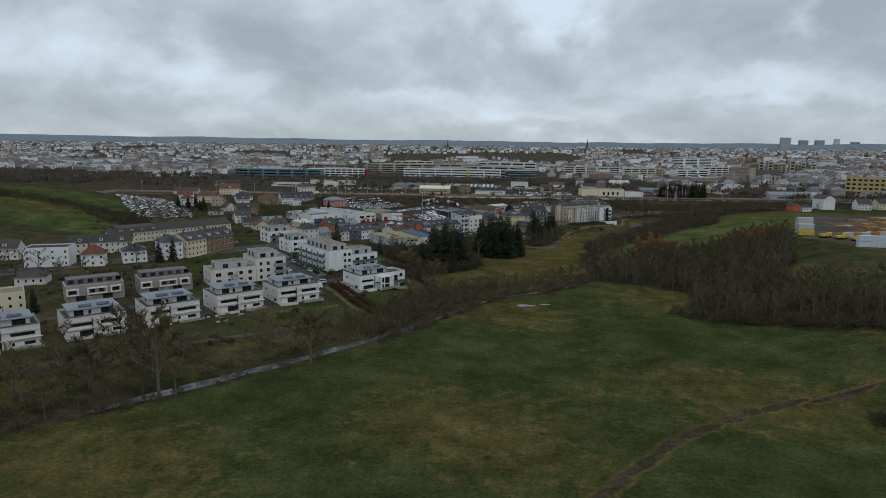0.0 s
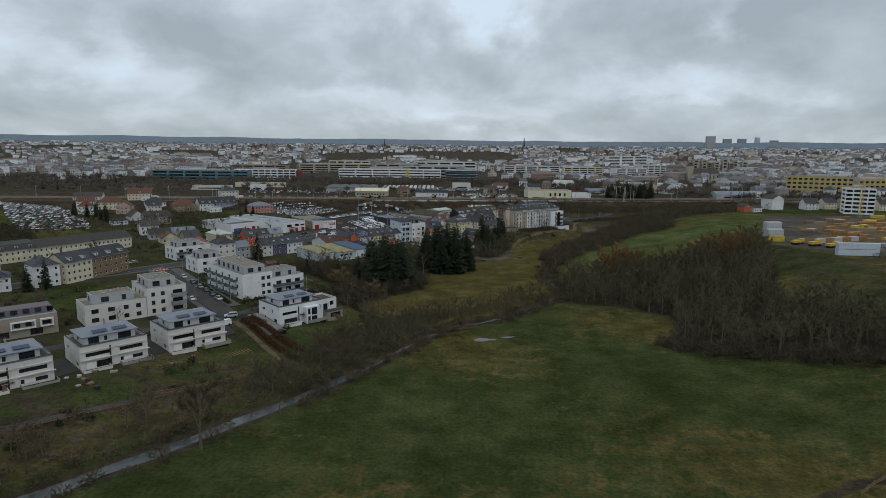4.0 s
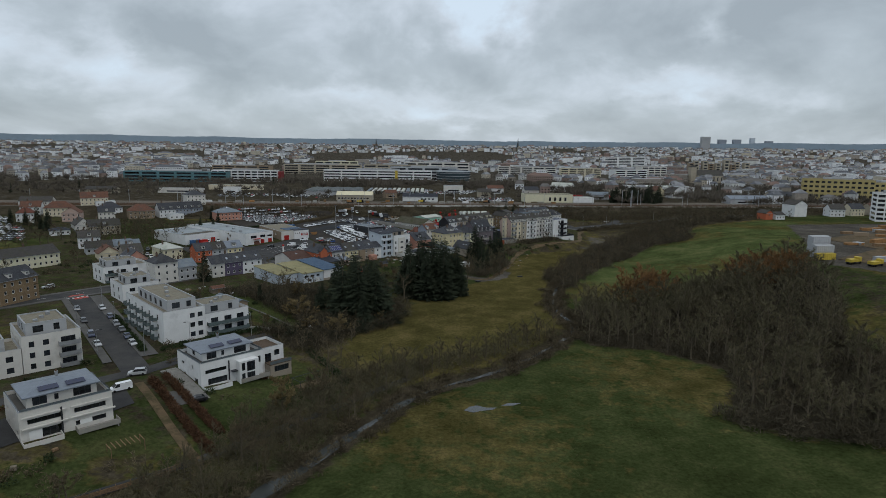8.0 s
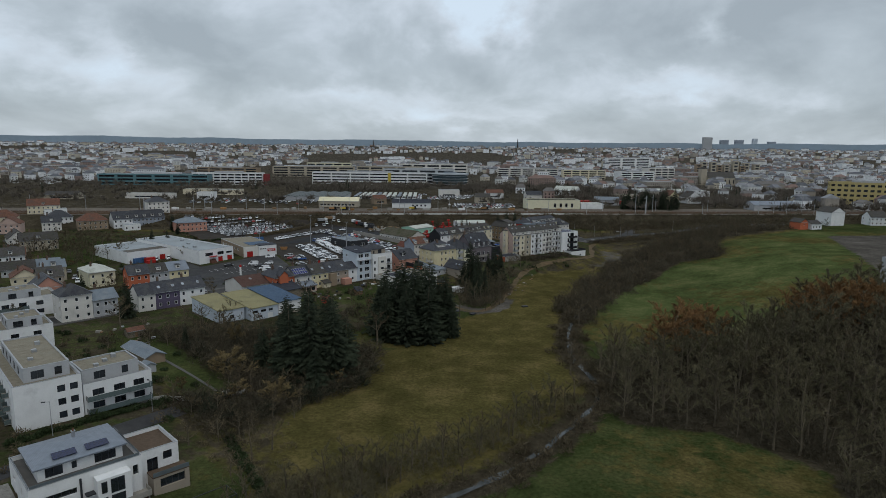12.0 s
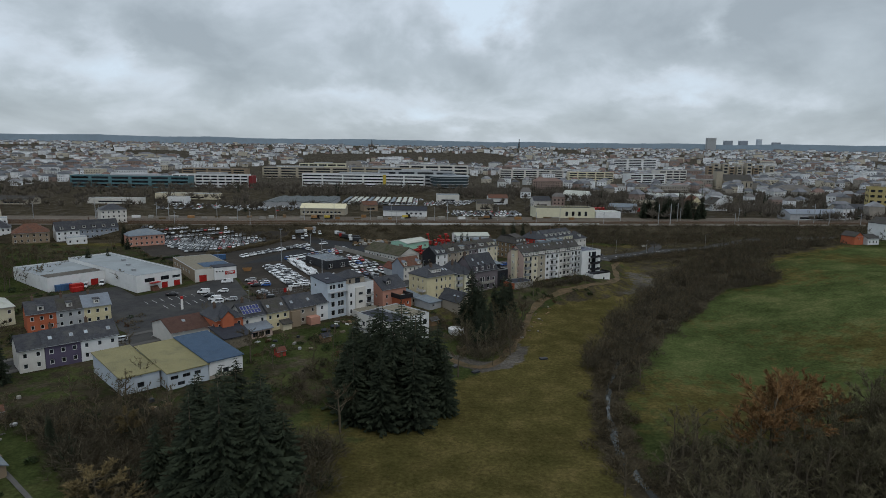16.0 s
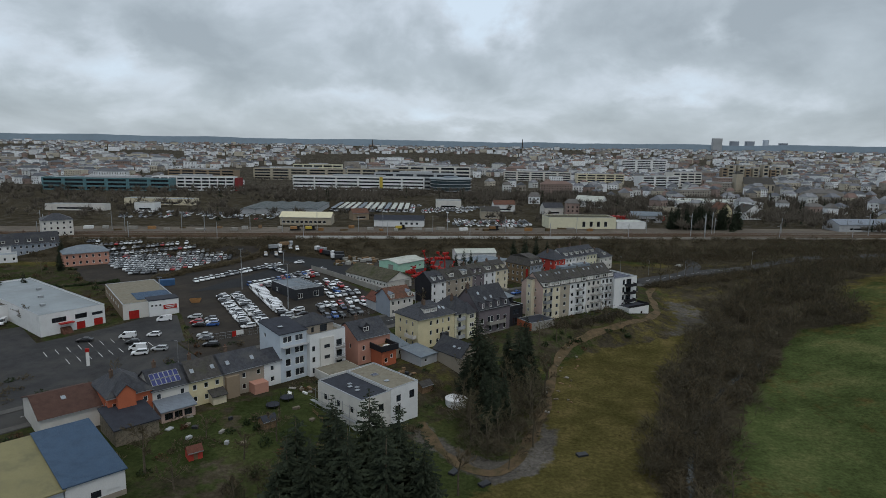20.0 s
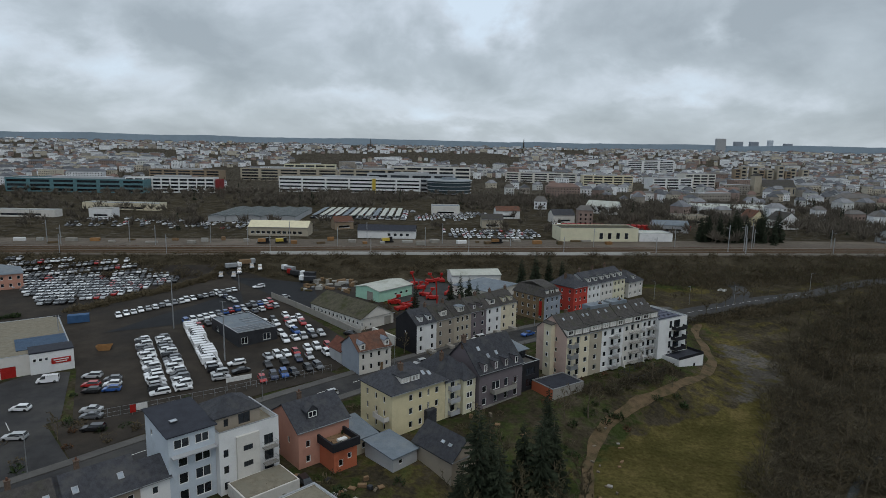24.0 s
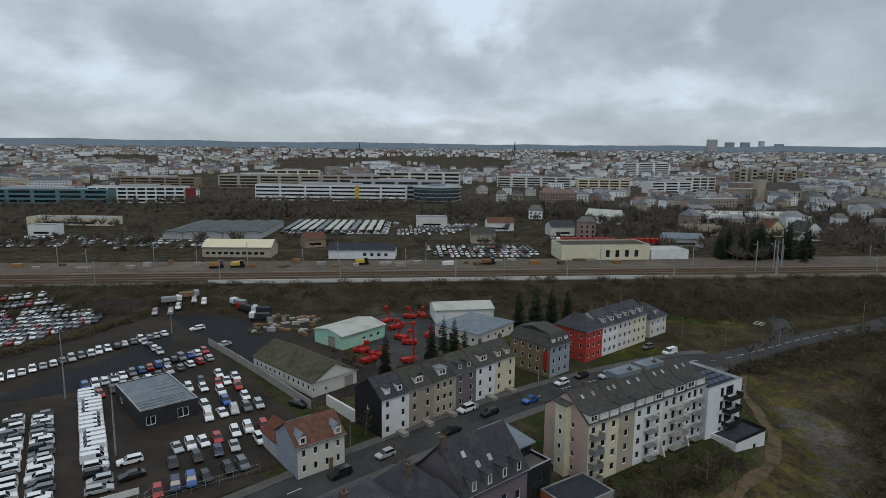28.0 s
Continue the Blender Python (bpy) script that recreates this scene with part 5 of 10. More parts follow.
x, y = rowpos(40.4)
e = dot(x, y, 46, 9.0, 12, 2, "bright orange house with a tall gabled tower bay", ORANGE, rh=3.6, roof="hip", group=MID, cols=2, lcols=2, chim=1, step=3.2)
bm = bmesh.new()
box(bm, 1.6, 5.2, -1.6, 0.5, -1.6, 8.0)
bm.faces.new([bm.verts.new(c) for c in ((1.6, -1.6, 8.0), (5.2, -1.6, 8.0), (3.4, -1.6, 9.8))])
part("tower_bay", bm, ORANGE, e)
bm = bmesh.new()
shell(bm, roof_polys("gable_y", 3.6, 5.0, 8.0, 1.8, 0.25, 1.6, -1.6), 0.15)
part("bay_roof", bm, SLATE, e)


# two new apartment houses
def new_flats():
    x, y = R0[0], R0[1]
    H = {"F": [(2.3, 0.8 + 3.1 * r, 1.6, 2.0) for r in range(3)] + [(5.6, 0.8 + 3.1 * r, 2.7, 2.0) for r in range(3)] + [(2.2, 10.3, 2.6, 1.7), (5.6, 10.3, 2.4, 1.7)],
         "L": [(3, 10.3, 1.0, 1.2)]}
    e = house("apartment_house", "pale grey new apartment house with large windows", x, y, 46, 7.8, 11, 12.9, "mono", 1.2, PALEBLUE, BITUMEN, H,
              category="apartment house", kind="white")
    bm = bmesh.new()
    box(bm, 0.3, 7.7, -1.3, -0.02, 9.2, 9.4)
    part("canopy", bm, GREYWALL, e)
    skylight(e, "flat", 7.8, 11, 13.6, 0, 2.4, 4.0, 1.2, 1.0)
    x, y = along(R0[0], R0[1], 46, 7.85)
    x, y = x + 1.0, y - 1.0
    H = {"F": [(1.2, 0.8 + 3.0 * r, 0.9, 1.4) for r in range(3)] + [(5.0, 1.0 + 3.0 * r, 1.7, 1.0) for r in range(3)] + [(9.2, 0.6 + 3.0 * r, 1.8, 2.0) for r in range(3)]}
    e = house("apartment_house", "white new apartment house with balconies and dark attic", x, y, 46, 11.2, 11.5, 10.6, "flat", 0, WHITE, GRAVEL, H,
              category="apartment house", kind="dark", parapet=0.9)
    bm = bmesh.new()
    box(bm, 3.0, 7.2, -0.5, -0.02, 0.2, 10.0)
    part("bay", bm, OFFWHITE, e)
    for r in range(3):
        put_window(e, pose(5.0, -0.56, 1.2 + 3.0 * r), 1.7, 0.9, "dark")
        balcony(e, "F", 9.2, 0.4 + 3.0 * r, 2.6, 11.2, 11.5, 1.2, STEEL)
    bm = bmesh.new()
    wall_ring(bm, 8.4, 7.6, 10.6, 13.4, {"F": [(2.0, 11.2, 0.8, 1.4), (5.4, 10.9, 2.2, 2.0)]}, x0=0.4, y0=2.4)
    a = part("attic_wall", bm, TAUPE, e)
    for c, s, ww, hh in ((2.0, 11.2, 0.8, 1.4), (5.4, 10.9, 2.2, 2.0)):
        put_window(a, face_pose("F", c, s, 8.4, 7.6, 0.12, 0.4, 2.4), ww, hh, "dark")
    bm = bmesh.new()
    shell(bm, roof_polys("hip", 8.4, 7.6, 13.4, 2.2, 0.3, 0.4, 2.4))
    part("attic_roof", bm, SLATE, e)
    bm = bmesh.new()
    box(bm, 1.0, 11.0, -7.5, -0.55, -1.5, 2.3)
    part("garage_block", bm, OFFWHITE, e)
    bm = bmesh.new()
    box(bm, 1.3, 10.7, -7.2, -0.9, 2.3, 2.42)
    part("terrace", bm, GRAVEL, e)


new_flats()

# low flat-roofed house beside the tank
e = house("flat_roofed_house", "white flat-roofed house with dark and gravel roof halves", -17.9, 413.2, 48, 8.4, 16.5, 6.9, "flat", 0, WHITE, GRAVEL,
          {"F": [(2.2, 0.5, 1.6, 2.2), (6.5, 3.4, 1.6, 1.9), (2.4, 3.6, 1.4, 1.6)], "L": [(4, 3, 1.2, 1.2), (11, 3, 1.2, 1.2)]}, kind="dark", parapet=0.25, z=2.9, base=4)
e2 = house("flat_roofed_house", "house half with black membrane roof and skylights behind scaffolding", -23.5, 407.0, 48, 8.3, 16.5, 6.7, "flat", 0, OFFWHITE, BITUMEN,
           {"F": [(2.2, 3.0, 1.4, 1.5), (5.6, 3.0, 1.4, 1.5)], "L": [(c, 3.0, 1.2, 1.4) for c in (3, 8, 13)]}, kind="dark", parapet=0.2, z=2.9, base=4)
for k in range(4):
    skylight(e2, "flat", 8, 17, 6.75, 0, 3.2 + 0.9 * (k % 2), 5.5 + 1.4 * k, 1.0, 0.8)
skylight(e, "flat", 9, 17, 6.95, 0, 3.4, 10, 1.6, 1.4, "solar_panel", SOLAR)
skylight(e, "flat", 9, 17, 6.95, 0, 3.0, 5, 1.2, 1.0)
bm = bmesh.new()
for k in range(7):
    for z0 in (0, 2.0, 4.0):
        box(bm, -1.3, -1.25, k * 2.6, k * 2.6 + 2.6, z0 + 1.0, z0 + 1.05)
    box(bm, -1.32, -1.24, k * 2.6 - .04, k * 2.6 + .04, -1.5, 5.6)
    box(bm, -1.3, -0.4, k * 2.6, k * 2.6 + 2.5, 1.9, 1.95)
part("scaffold", bm, STEEL, e2)

# workshop hall with red doors
e = house("workshop_hall", "large white workshop hall with grey flat roof and red doors", -133.5, 460.5, 55, 19.4, 64, 6.4, "flat", 0, WHITE, MEMBRANE,
          {"F": [(5.5, 3.6, 4.2, 1.6), (12, 3.6, 3.6, 1.6), (17, 3.8, 3.4, 1.0)], "L": [(4 + 5.5 * k, 4.2, 3.8, 1.2) for k in range(5)]}, category="workshop", kind="dark",
          parapet=0.5, doors=[("F", 11.8, 0.0, 2.6, 2.6, REDSTEEL), ("F", 17.2, 0.0, 2.8, 2.6, REDSTEEL)], z=4.1)
bm = bmesh.new()
for k in range(7):
    box(bm, 5.6, 8.6, -0.35 * (7 - k) - 0.02, -0.35 * (6 - k) - 0.02, -0.5, 0.26 * (k + 1))
part("entrance_steps", bm, TILE, e)
bm = bmesh.new()
box(bm, 5.2, 9.4, -1.8, -0.02, 3.1, 3.35)
part("canopy", bm, REDSTEEL, e)
for k in range(3):
    bm = bmesh.new()
    box(bm, -0.7, 0.7, -0.7, 0.7, 0, 0.8)
    part("roof_vent", bm, STEEL, e, at=pose(6 + 4 * k, 14 + 13 * k, 6.42))
sx, sy = -168.7, 457.8
e = house("workshop_hall", "low white hall wing with blue containers in front", sx, sy, 55, 25.6, 36, 5.4, "flat", 0, WHITE, MEMBRANE,
          {}, category="workshop", kind="dark", parapet=0.4,
          doors=[("F", 18.0, 0.0, 3.0, 2.8, REDSTEEL), ("F", 24.0, 0.0, 3.0, 2.8, REDSTEEL)], z=4.1)
DARKGRAVEL = mat("dark_gravel_roof", (0.095, 0.085, 0.072), 0.95, var=0.25, scale=0.5, fine=10, bump=0.4, bscale=15, tint=(0.14, 0.135, 0.125), tscale=0.12)
bm = bmesh.new()
box(bm, 0.5, 25.0, 0.5, 10.0, 5.43, 5.47)
part("roof_gravel", bm, DARKGRAVEL, e)
e = house("workshop", "brown workshop with beige and blue roof, white front and red sign", -118.0, 479.5, 39, 17.5, 38, 5.4, "flat", 0, OFFWHITE, GRAVEL,
          {"F": [(12.0, 1.0, 3.0, 1.4), (10.5, 3.4, 1.0, 0.9), (12.5, 3.4, 1.0, 0.9)], "L": [(4 + 5 * k, 2.6, 2.0, 1.2) for k in range(6)]}, side=BROWN, category="workshop",
          doors=[("F", 3.4, 0.0, 3.2, 3.0, REDSTEEL)], parapet=0.12)
bm = bmesh.new()
box(bm, 5.4, 17.2, 4.6, 16, 5.42, 5.6)
part("roof_sheet", bm, BLUEROOF, e, "blue-grey patched roof sheets")
bm = bmesh.new()
box(bm, 8.0, 17.7, -1.2, 5.0, -1, 5.75)
q = part("front_block", bm, WHITE, e)
bm = bmesh.new()
box(bm, 7.9, 17.8, -1.3, 5.1, 5.76, 6.1)
part("front_roof", bm, BITUMEN, q)
bm = bmesh.new()
box(bm, 12.6, 17.0, -1.3, -1.22, 2.4, 3.9)
part("sign", bm, REDSTEEL, q)
bm = bmesh.new()
for k, (bx, bz, bw) in enumerate(((13.1, 3.3, 3.4), (13.5, 2.75, 2.6))):
    box(bm, bx, bx + bw, -1.34, -1.3, bz, bz + 0.28)
part("sign_bars", bm, PAINT, q)
for k in range(3):
    put_window(q, pose(9.0 + 1.3 * k, -1.28, 3.6), 0.9, 0.9)

# houses up at the railway end of the yard
FARWIN[0] = True
RW, UP = "houses by the railway", "small houses up the slope"
dot(-241, 570, 42, 12, 13, 2, "white house with slate gable and dormers", WHITE, rh=4.8, roof="gable", group=RW, dorm=2)
dot(*along(-241, 570, 42, 12.1), 42, 21, 13, 2, "terrace of white and slate-hung houses with balconies", BLUEGREY, rh=4.8, roof="gable", group=RW, dorm=4)
dot(-236, 607, 40, 15, 13, 3, "white house with dark hip roof by the railway", OFFWHITE, rh=3.2, group=RW)
dot(-190, 556, 40, 19, 15, 2, "salmon villa with wide blue-grey hip roof", SALMON, GREYROOF, "hip", 2.8, group=RW, chim=0)
for hx, hy, yaw, w, d, st, wl, rm, rf, rh, lab in (
        (-289, 571, 38, 16, 13, 2, WHITE, SLATE, "hip", 4.4, "white house with a dark slate hip roof"), (-303, 590, 38, 14, 11, 1, WHITE, MEMBRANE, "flat", 0.4, "low white annex with a flat roof"),
        (-325, 558, 27, 20, 12, 2, CREAM, TILE, "hip", 4.6, "cream house with a broad brown tile roof"), (-294, 533, 22, 12, 11, 2, PINK, TILE, "gable_y", 4.0, "pink gabled house up the slope"),
        (-264, 502, 42, 10, 17, 1, OFFWHITE, OLDSLATE, "gable_y", 4.4, "white cottage with a long weathered roof"), (-242, 482, 40, 18, 10, 2, BEIGE, OLDSLATE, "gable", 3.8, "grey-beige house with a slate roof"),
        (-266, 480, 40, 11, 9, 1, WHITE, BITUMEN, "hip", 1.6, "low white house with a dark roof"), (-258, 557, 36, 18, 13, 2, BROWN, TILE, "hip", 4.6, "brown house with a broad tile roof"),
        (-228, 560, 38, 10, 9, 1, WHITE, MEMBRANE, "flat", 0.4, "small white flat-roofed house"), (-318, 593, 32, 20, 12, 2, CREAM, TILE, "gable", 4.6, "cream house with an orange-brown roof"),
        (-366, 587, 15, 24, 11, 1, OFFWHITE, OLDSLATE, "gable", 3.6, "long low white house by the railway"), (-345, 560, 20, 14, 10, 2, WHITE, TILE, "gable", 4.2, "white house with a brown gable roof"),
        (-276, 548, 34, 11, 10, 2, OFFWHITE, SLATE, "gable", 3.8, "white house with a steep slate roof"), (-312, 512, 30, 11, 9, 2, WHITE, REDTILE, "hip", 3.4, "white house with a red tile roof"),
        (-207, 423, 38, 13, 9, 1, GREYWALL, OLDSLATE, "gable", 3.2, "low grey house with a slate roof"), (-200, 432, 38, 12, 9, 1, OFFWHITE, GREYROOF, "gable", 2.8, "low house with a grey sheet roof"),
        (-191, 408, 40, 10, 11, 1, CREAM, TILE, "gable_y", 3.4, "low cream house with a brown tile roof"), (-183, 416, 40, 9, 10, 2, BEIGE, GREYROOF, "gable", 2.6, "beige house with a zinc dormer roof"),
        (-172, 398, 42, 9, 10, 2, TAUPE, OLDSLATE, "gable", 3.2, "taupe house with a slate roof and dormers"), (-160, 379, 44, 9.5, 12, 2, SALMON, SLATE, "gable_y", 3.8, "pink gabled house at the side street"),
        (-222, 440, 36, 11, 9, 2, WHITE, OLDSLATE, "gable", 3.6, "white house beside a narrow street"), (-232, 456, 38, 10, 9, 1, PINK, TILE, "gable", 3.4, "low pink house beside a narrow street")):
    dot(hx, hy, yaw, w, d, st, lab, wl, rm, rf, rh, group=UP, lcols=2, chim=0 if rf == "flat" else 1, dorm=1 if rf == "gable" and st == 2 else 0)
FARWIN[0] = False

# ---- north end: street of tall houses ----
NOR = "tall houses on the main street"
# yellow house
e = house("house", "tall pale yellow house with dark slate hip roof", -15.5, 458.6, 43.5, 14.6, 11.6, 9.6, "hip", 3.6, YELLOW, SLATE,
          {"F": [(5.0, 0.9 + 3.0 * r, 1.0, 1.5) for r in range(3)] + [(7.6, 0.9 + 3.0 * r, 1.0, 1.5) for r in range(3)]
           + [(9.8, 3.9, 0.6, 1.6), (9.8, 6.9, 0.6, 1.6), (12.2, 3.9, 1.0, 1.5), (12.2, 6.9, 1.0, 1.5)],
           "L": [(c, 0.9 + 3.0 * r, 0.8, 1.4) for r in range(3) for c in (2.6, 5.8, 8.8)]}, group=NOR, o=0.45, category="house")
for k in (0, 1):
    dormer(e, "hip", 14.6, 11.6, 9.6, 3.6, 4.6 + 2.6 * k, 1.4, 2.4, 1.5, OFFWHITE, SLATE)
for x, y in ((1.6, 5.0), (1.7, 6.6), (10.2, 2.6), (11.6, 2.2)):
    skylight(e, "hip", 14.6, 11.6, 9.6, 3.6, x, y, 0.8, 1.2)
chimney(e, 5.6, 4.6, 12.0, 1.8, 0.9)
balcony(e, "L", 8.6, 3.6, 4.2, 14.6, 11.6, 1.3, OFFWHITE, True)
bm = bmesh.new()
box(bm, 8.6, 11.2, -1.2, -0.02, -1.0, 4.0)
part("stair_bay", bm, SLATE, e)

e = house("house", "pale green house with a bay and pyramid roof", *along(-15.5, 458.6, 43.5, 14.7), 43.5, 8.4, 11.4, 8.6, "hip", 4.2, PALEYEL, SLATE,
          {"F": [(2.2, 1.0 + 2.9 * r, 1.4, 1.7) for r in range(3)] + [(6.0, 1.0 + 2.9 * r, 1.7, 1.4) for r in range(3)]}, group=NOR, side=TAUPE)
bm = bmesh.new()
box(bm, 4.4, 8.2, -1.1, -0.02, -1.5, 8.2)
q = part("bay", bm, PALEYEL, e)
for r in range(3):
    put_window(q, pose(6.3, -1.16, 0.9 + 2.8 * r), 1.8, 1.4)
    balcony(e, "F", 2.2, 0.7 + 2.9 * r, 2.8, 8.4, 11.4, 1.1, GREYWALL, True)
bm = bmesh.new()
shell(bm, [[(4.1, -1.5, 8.2), (8.5, -1.5, 8.2), (6.3, 1.6, 11.4)], [(8.5, -1.5, 8.2), (8.5, 3.2, 9.6), (6.3, 1.6, 11.4)], [(4.1, 3.2, 9.6), (4.1, -1.5, 8.2), (6.3, 1.6, 11.4)]], 0.1)
part("bay_roof", bm, SLATE, e)
chimney(e, 3.0, 5.0, 12.0, 1.4)

px, py = along(-15.5, 458.6, 43.5, 23.2)
e = house("house", "plum-grey house with steep slate roof and broad balcony", px + 1.4, py - 1.4, 42.0, 14.2, 12.4, 8.8, "gable", 6.2, PLUM, SLATE,
          {"F": [(1.7, 0.9, 1.4, 1.7), (1.7, 3.9, 1.4, 1.7), (5.4, 0.9, 1.2, 2.0), (8.8, 0.9, 1.2, 2.0), (12.0, 3.9, 1.3, 1.7), (12.0, 0.9, 1.3, 1.7),
                 (5.4, 3.9, 2.6, 2.1), (8.8, 3.9, 1.4, 2.1)]}, group=NOR)
for k in range(4):
    dormer(e, "gable", 14.2, 12.4, 8.8, 6.2, 1.9 + 3.4 * k, 0.05, 1.2, 2.0, PLUM, SLATE)
for x, y in ((5, 2.6), (7.8, 2.8), (3.2, 4.2)):
    skylight(e, "gable", 14.2, 12.4, 8.8, 6.2, x, y, 0.8, 1.1)
balcony(e, "F", 7.2, 3.6, 7.4, 14.2, 12.4, 1.6, CONCRETE, True)
chimney(e, 0.4, 6.2, 14.6, 1.6, 0.9)
bm = bmesh.new()
box(bm, 1.4, 12.6, -0.06, 0.3, -1.6, 0.6)
part("plinth", bm, CONCRETE, e)

x, y = along(px, py, 43, 15.0)
e = house("house", "black-clad modern house with roof terrace", x + 1.0, y - 1.0, 42, 6.4, 12.5, 6.6, "flat", 0, BLACKCLAD, PAVING,
          {"F": [(3.2, 1, 3.2, 2.0), (3.2, 4, 3.2, 1.8)], "L": [(4, 4, 1.4, 1.4)]}, group=NOR, kind="dark", parapet=0.6)
bm = bmesh.new()
box(bm, 0.4, 6.0, 4.5, 12.2, 6.6, 9.2)
q = part("attic", bm, BLACKCLAD, e)
bm = bmesh.new()
shell(bm, [[(0.0, 3.6, 9.2), (6.4, 3.6, 9.2), (6.4, 12.5, 10.2), (0.0, 12.5, 10.2)]])
part("attic_roof", bm, GREYROOF, q)
put_window(q, pose(3.2, 4.42, 6.9), 3.6, 1.8, "dark")

# orange-pink house with roof garden
e = house("house", "salmon house with dark slate roof", -31.2, 445.0, 44, 11.0, 12.0, 7.6, "gable", 3.6, SALMON, SLATE,
          {"L": [(4, 1.0, 0.9, 1.4), (8, 4.0, 0.9, 1.4)], "F": [(2.0, 1, 1.0, 1.4), (2.0, 4, 1.0, 1.4)]}, group=NOR)
dormer(e, "gable", 11, 12, 7.6, 3.6, 4.0, 1.8, 2.4, 1.6, SLATE, SLATE, "gable")
chimney(e, 4.0, 7, 10.6)
bm = bmesh.new()
wall_ring(bm, 5.0, 5.2, -1.5, 4.6, {"F": [(1.5, 1.0, 1.0, 1.4), (3.4, 2.0, 0.9, 1.2)]}, x0=4.4, y0=-5.22)
q = part("annex", bm, ORANGE, e)
put_window(q, face_pose("F", 1.5, 1.0, 5.0, 5.2, 0.1, 4.4, -5.22), 1.0, 1.4)
put_window(q, face_pose("F", 3.4, 2.0, 5.0, 5.2, 0.1, 4.4, -5.22), 0.9, 1.2)
bm = bmesh.new()
for b in ((3.9, 9.9, -5.7, -5.3), (3.9, 4.3, -5.3, 0.0), (9.5, 9.9, -5.3, 0.0)):
    box(bm, *b, 4.4, 6.0)
part("terrace_screen", bm, BLACKCLAD, e)
bm = bmesh.new()
box(bm, 4.3, 9.5, -5.3, -0.02, 4.62, 4.75)
part("terrace_deck", bm, WOOD, e)
for k, (bx, by, br, bh, bmat) in enumerate(((4.9, -4.6, 0.6, 1.1, IVY), (5.9, -4.9, 0.5, 1.6, IVY), (5.0, -3.2, 0.5, 0.9, HEDGE), (8.9, -4.8, 0.5, 1.0, TWIG), (8.8, -1.0, 0.4, 1.3, IVY))):
    tuft(e, bx, by, 4.75, br, bh, bmat, 300 + k)
bm = bmesh.new()
box(bm, 6.6, 8.4, -3.6, -2.6, 4.76, 5.3)
part("bench", bm, PLASTIC, e, "white garden bench on the terrace")
x, y = along(-31.2, 445, 44, 11.02)
house("house", "small brown rear house with zinc lean-to", x + 1.2, y - 2.0, 44, 5.6, 8, 3.4, "mono", 1.2, BEIGE, GREYROOF, {"F": [(2.5, 1, 0.9, 1.4)]}, group=NOR)
house("outbuilding", "low outbuilding with grey sheet roof", -13.6, 445.6, 48, 6.2, 8.4, 2.6, "mono", 0.7, GREYWALL, GREYROOF, {"F": [(2, 0.8, 1.0, 1.0)]}, category="outbuilding", z=3.9, base=3)
e = house("outbuilding", "stone barn with dark slate roof", -2.6, 443.8, 44.5, 7.4, 11, 3.8, "gable_y", 3.2, TAUPE, SLATE, {"F": [(3, 1, 0.9, 1.0)]}, category="outbuilding", z=3.6, base=3)
for y in (2.4, 4.4):
    skylight(e, "gable_y", 7.4, 11, 3.8, 3.2, 1.8, y, 0.9, 0.6)

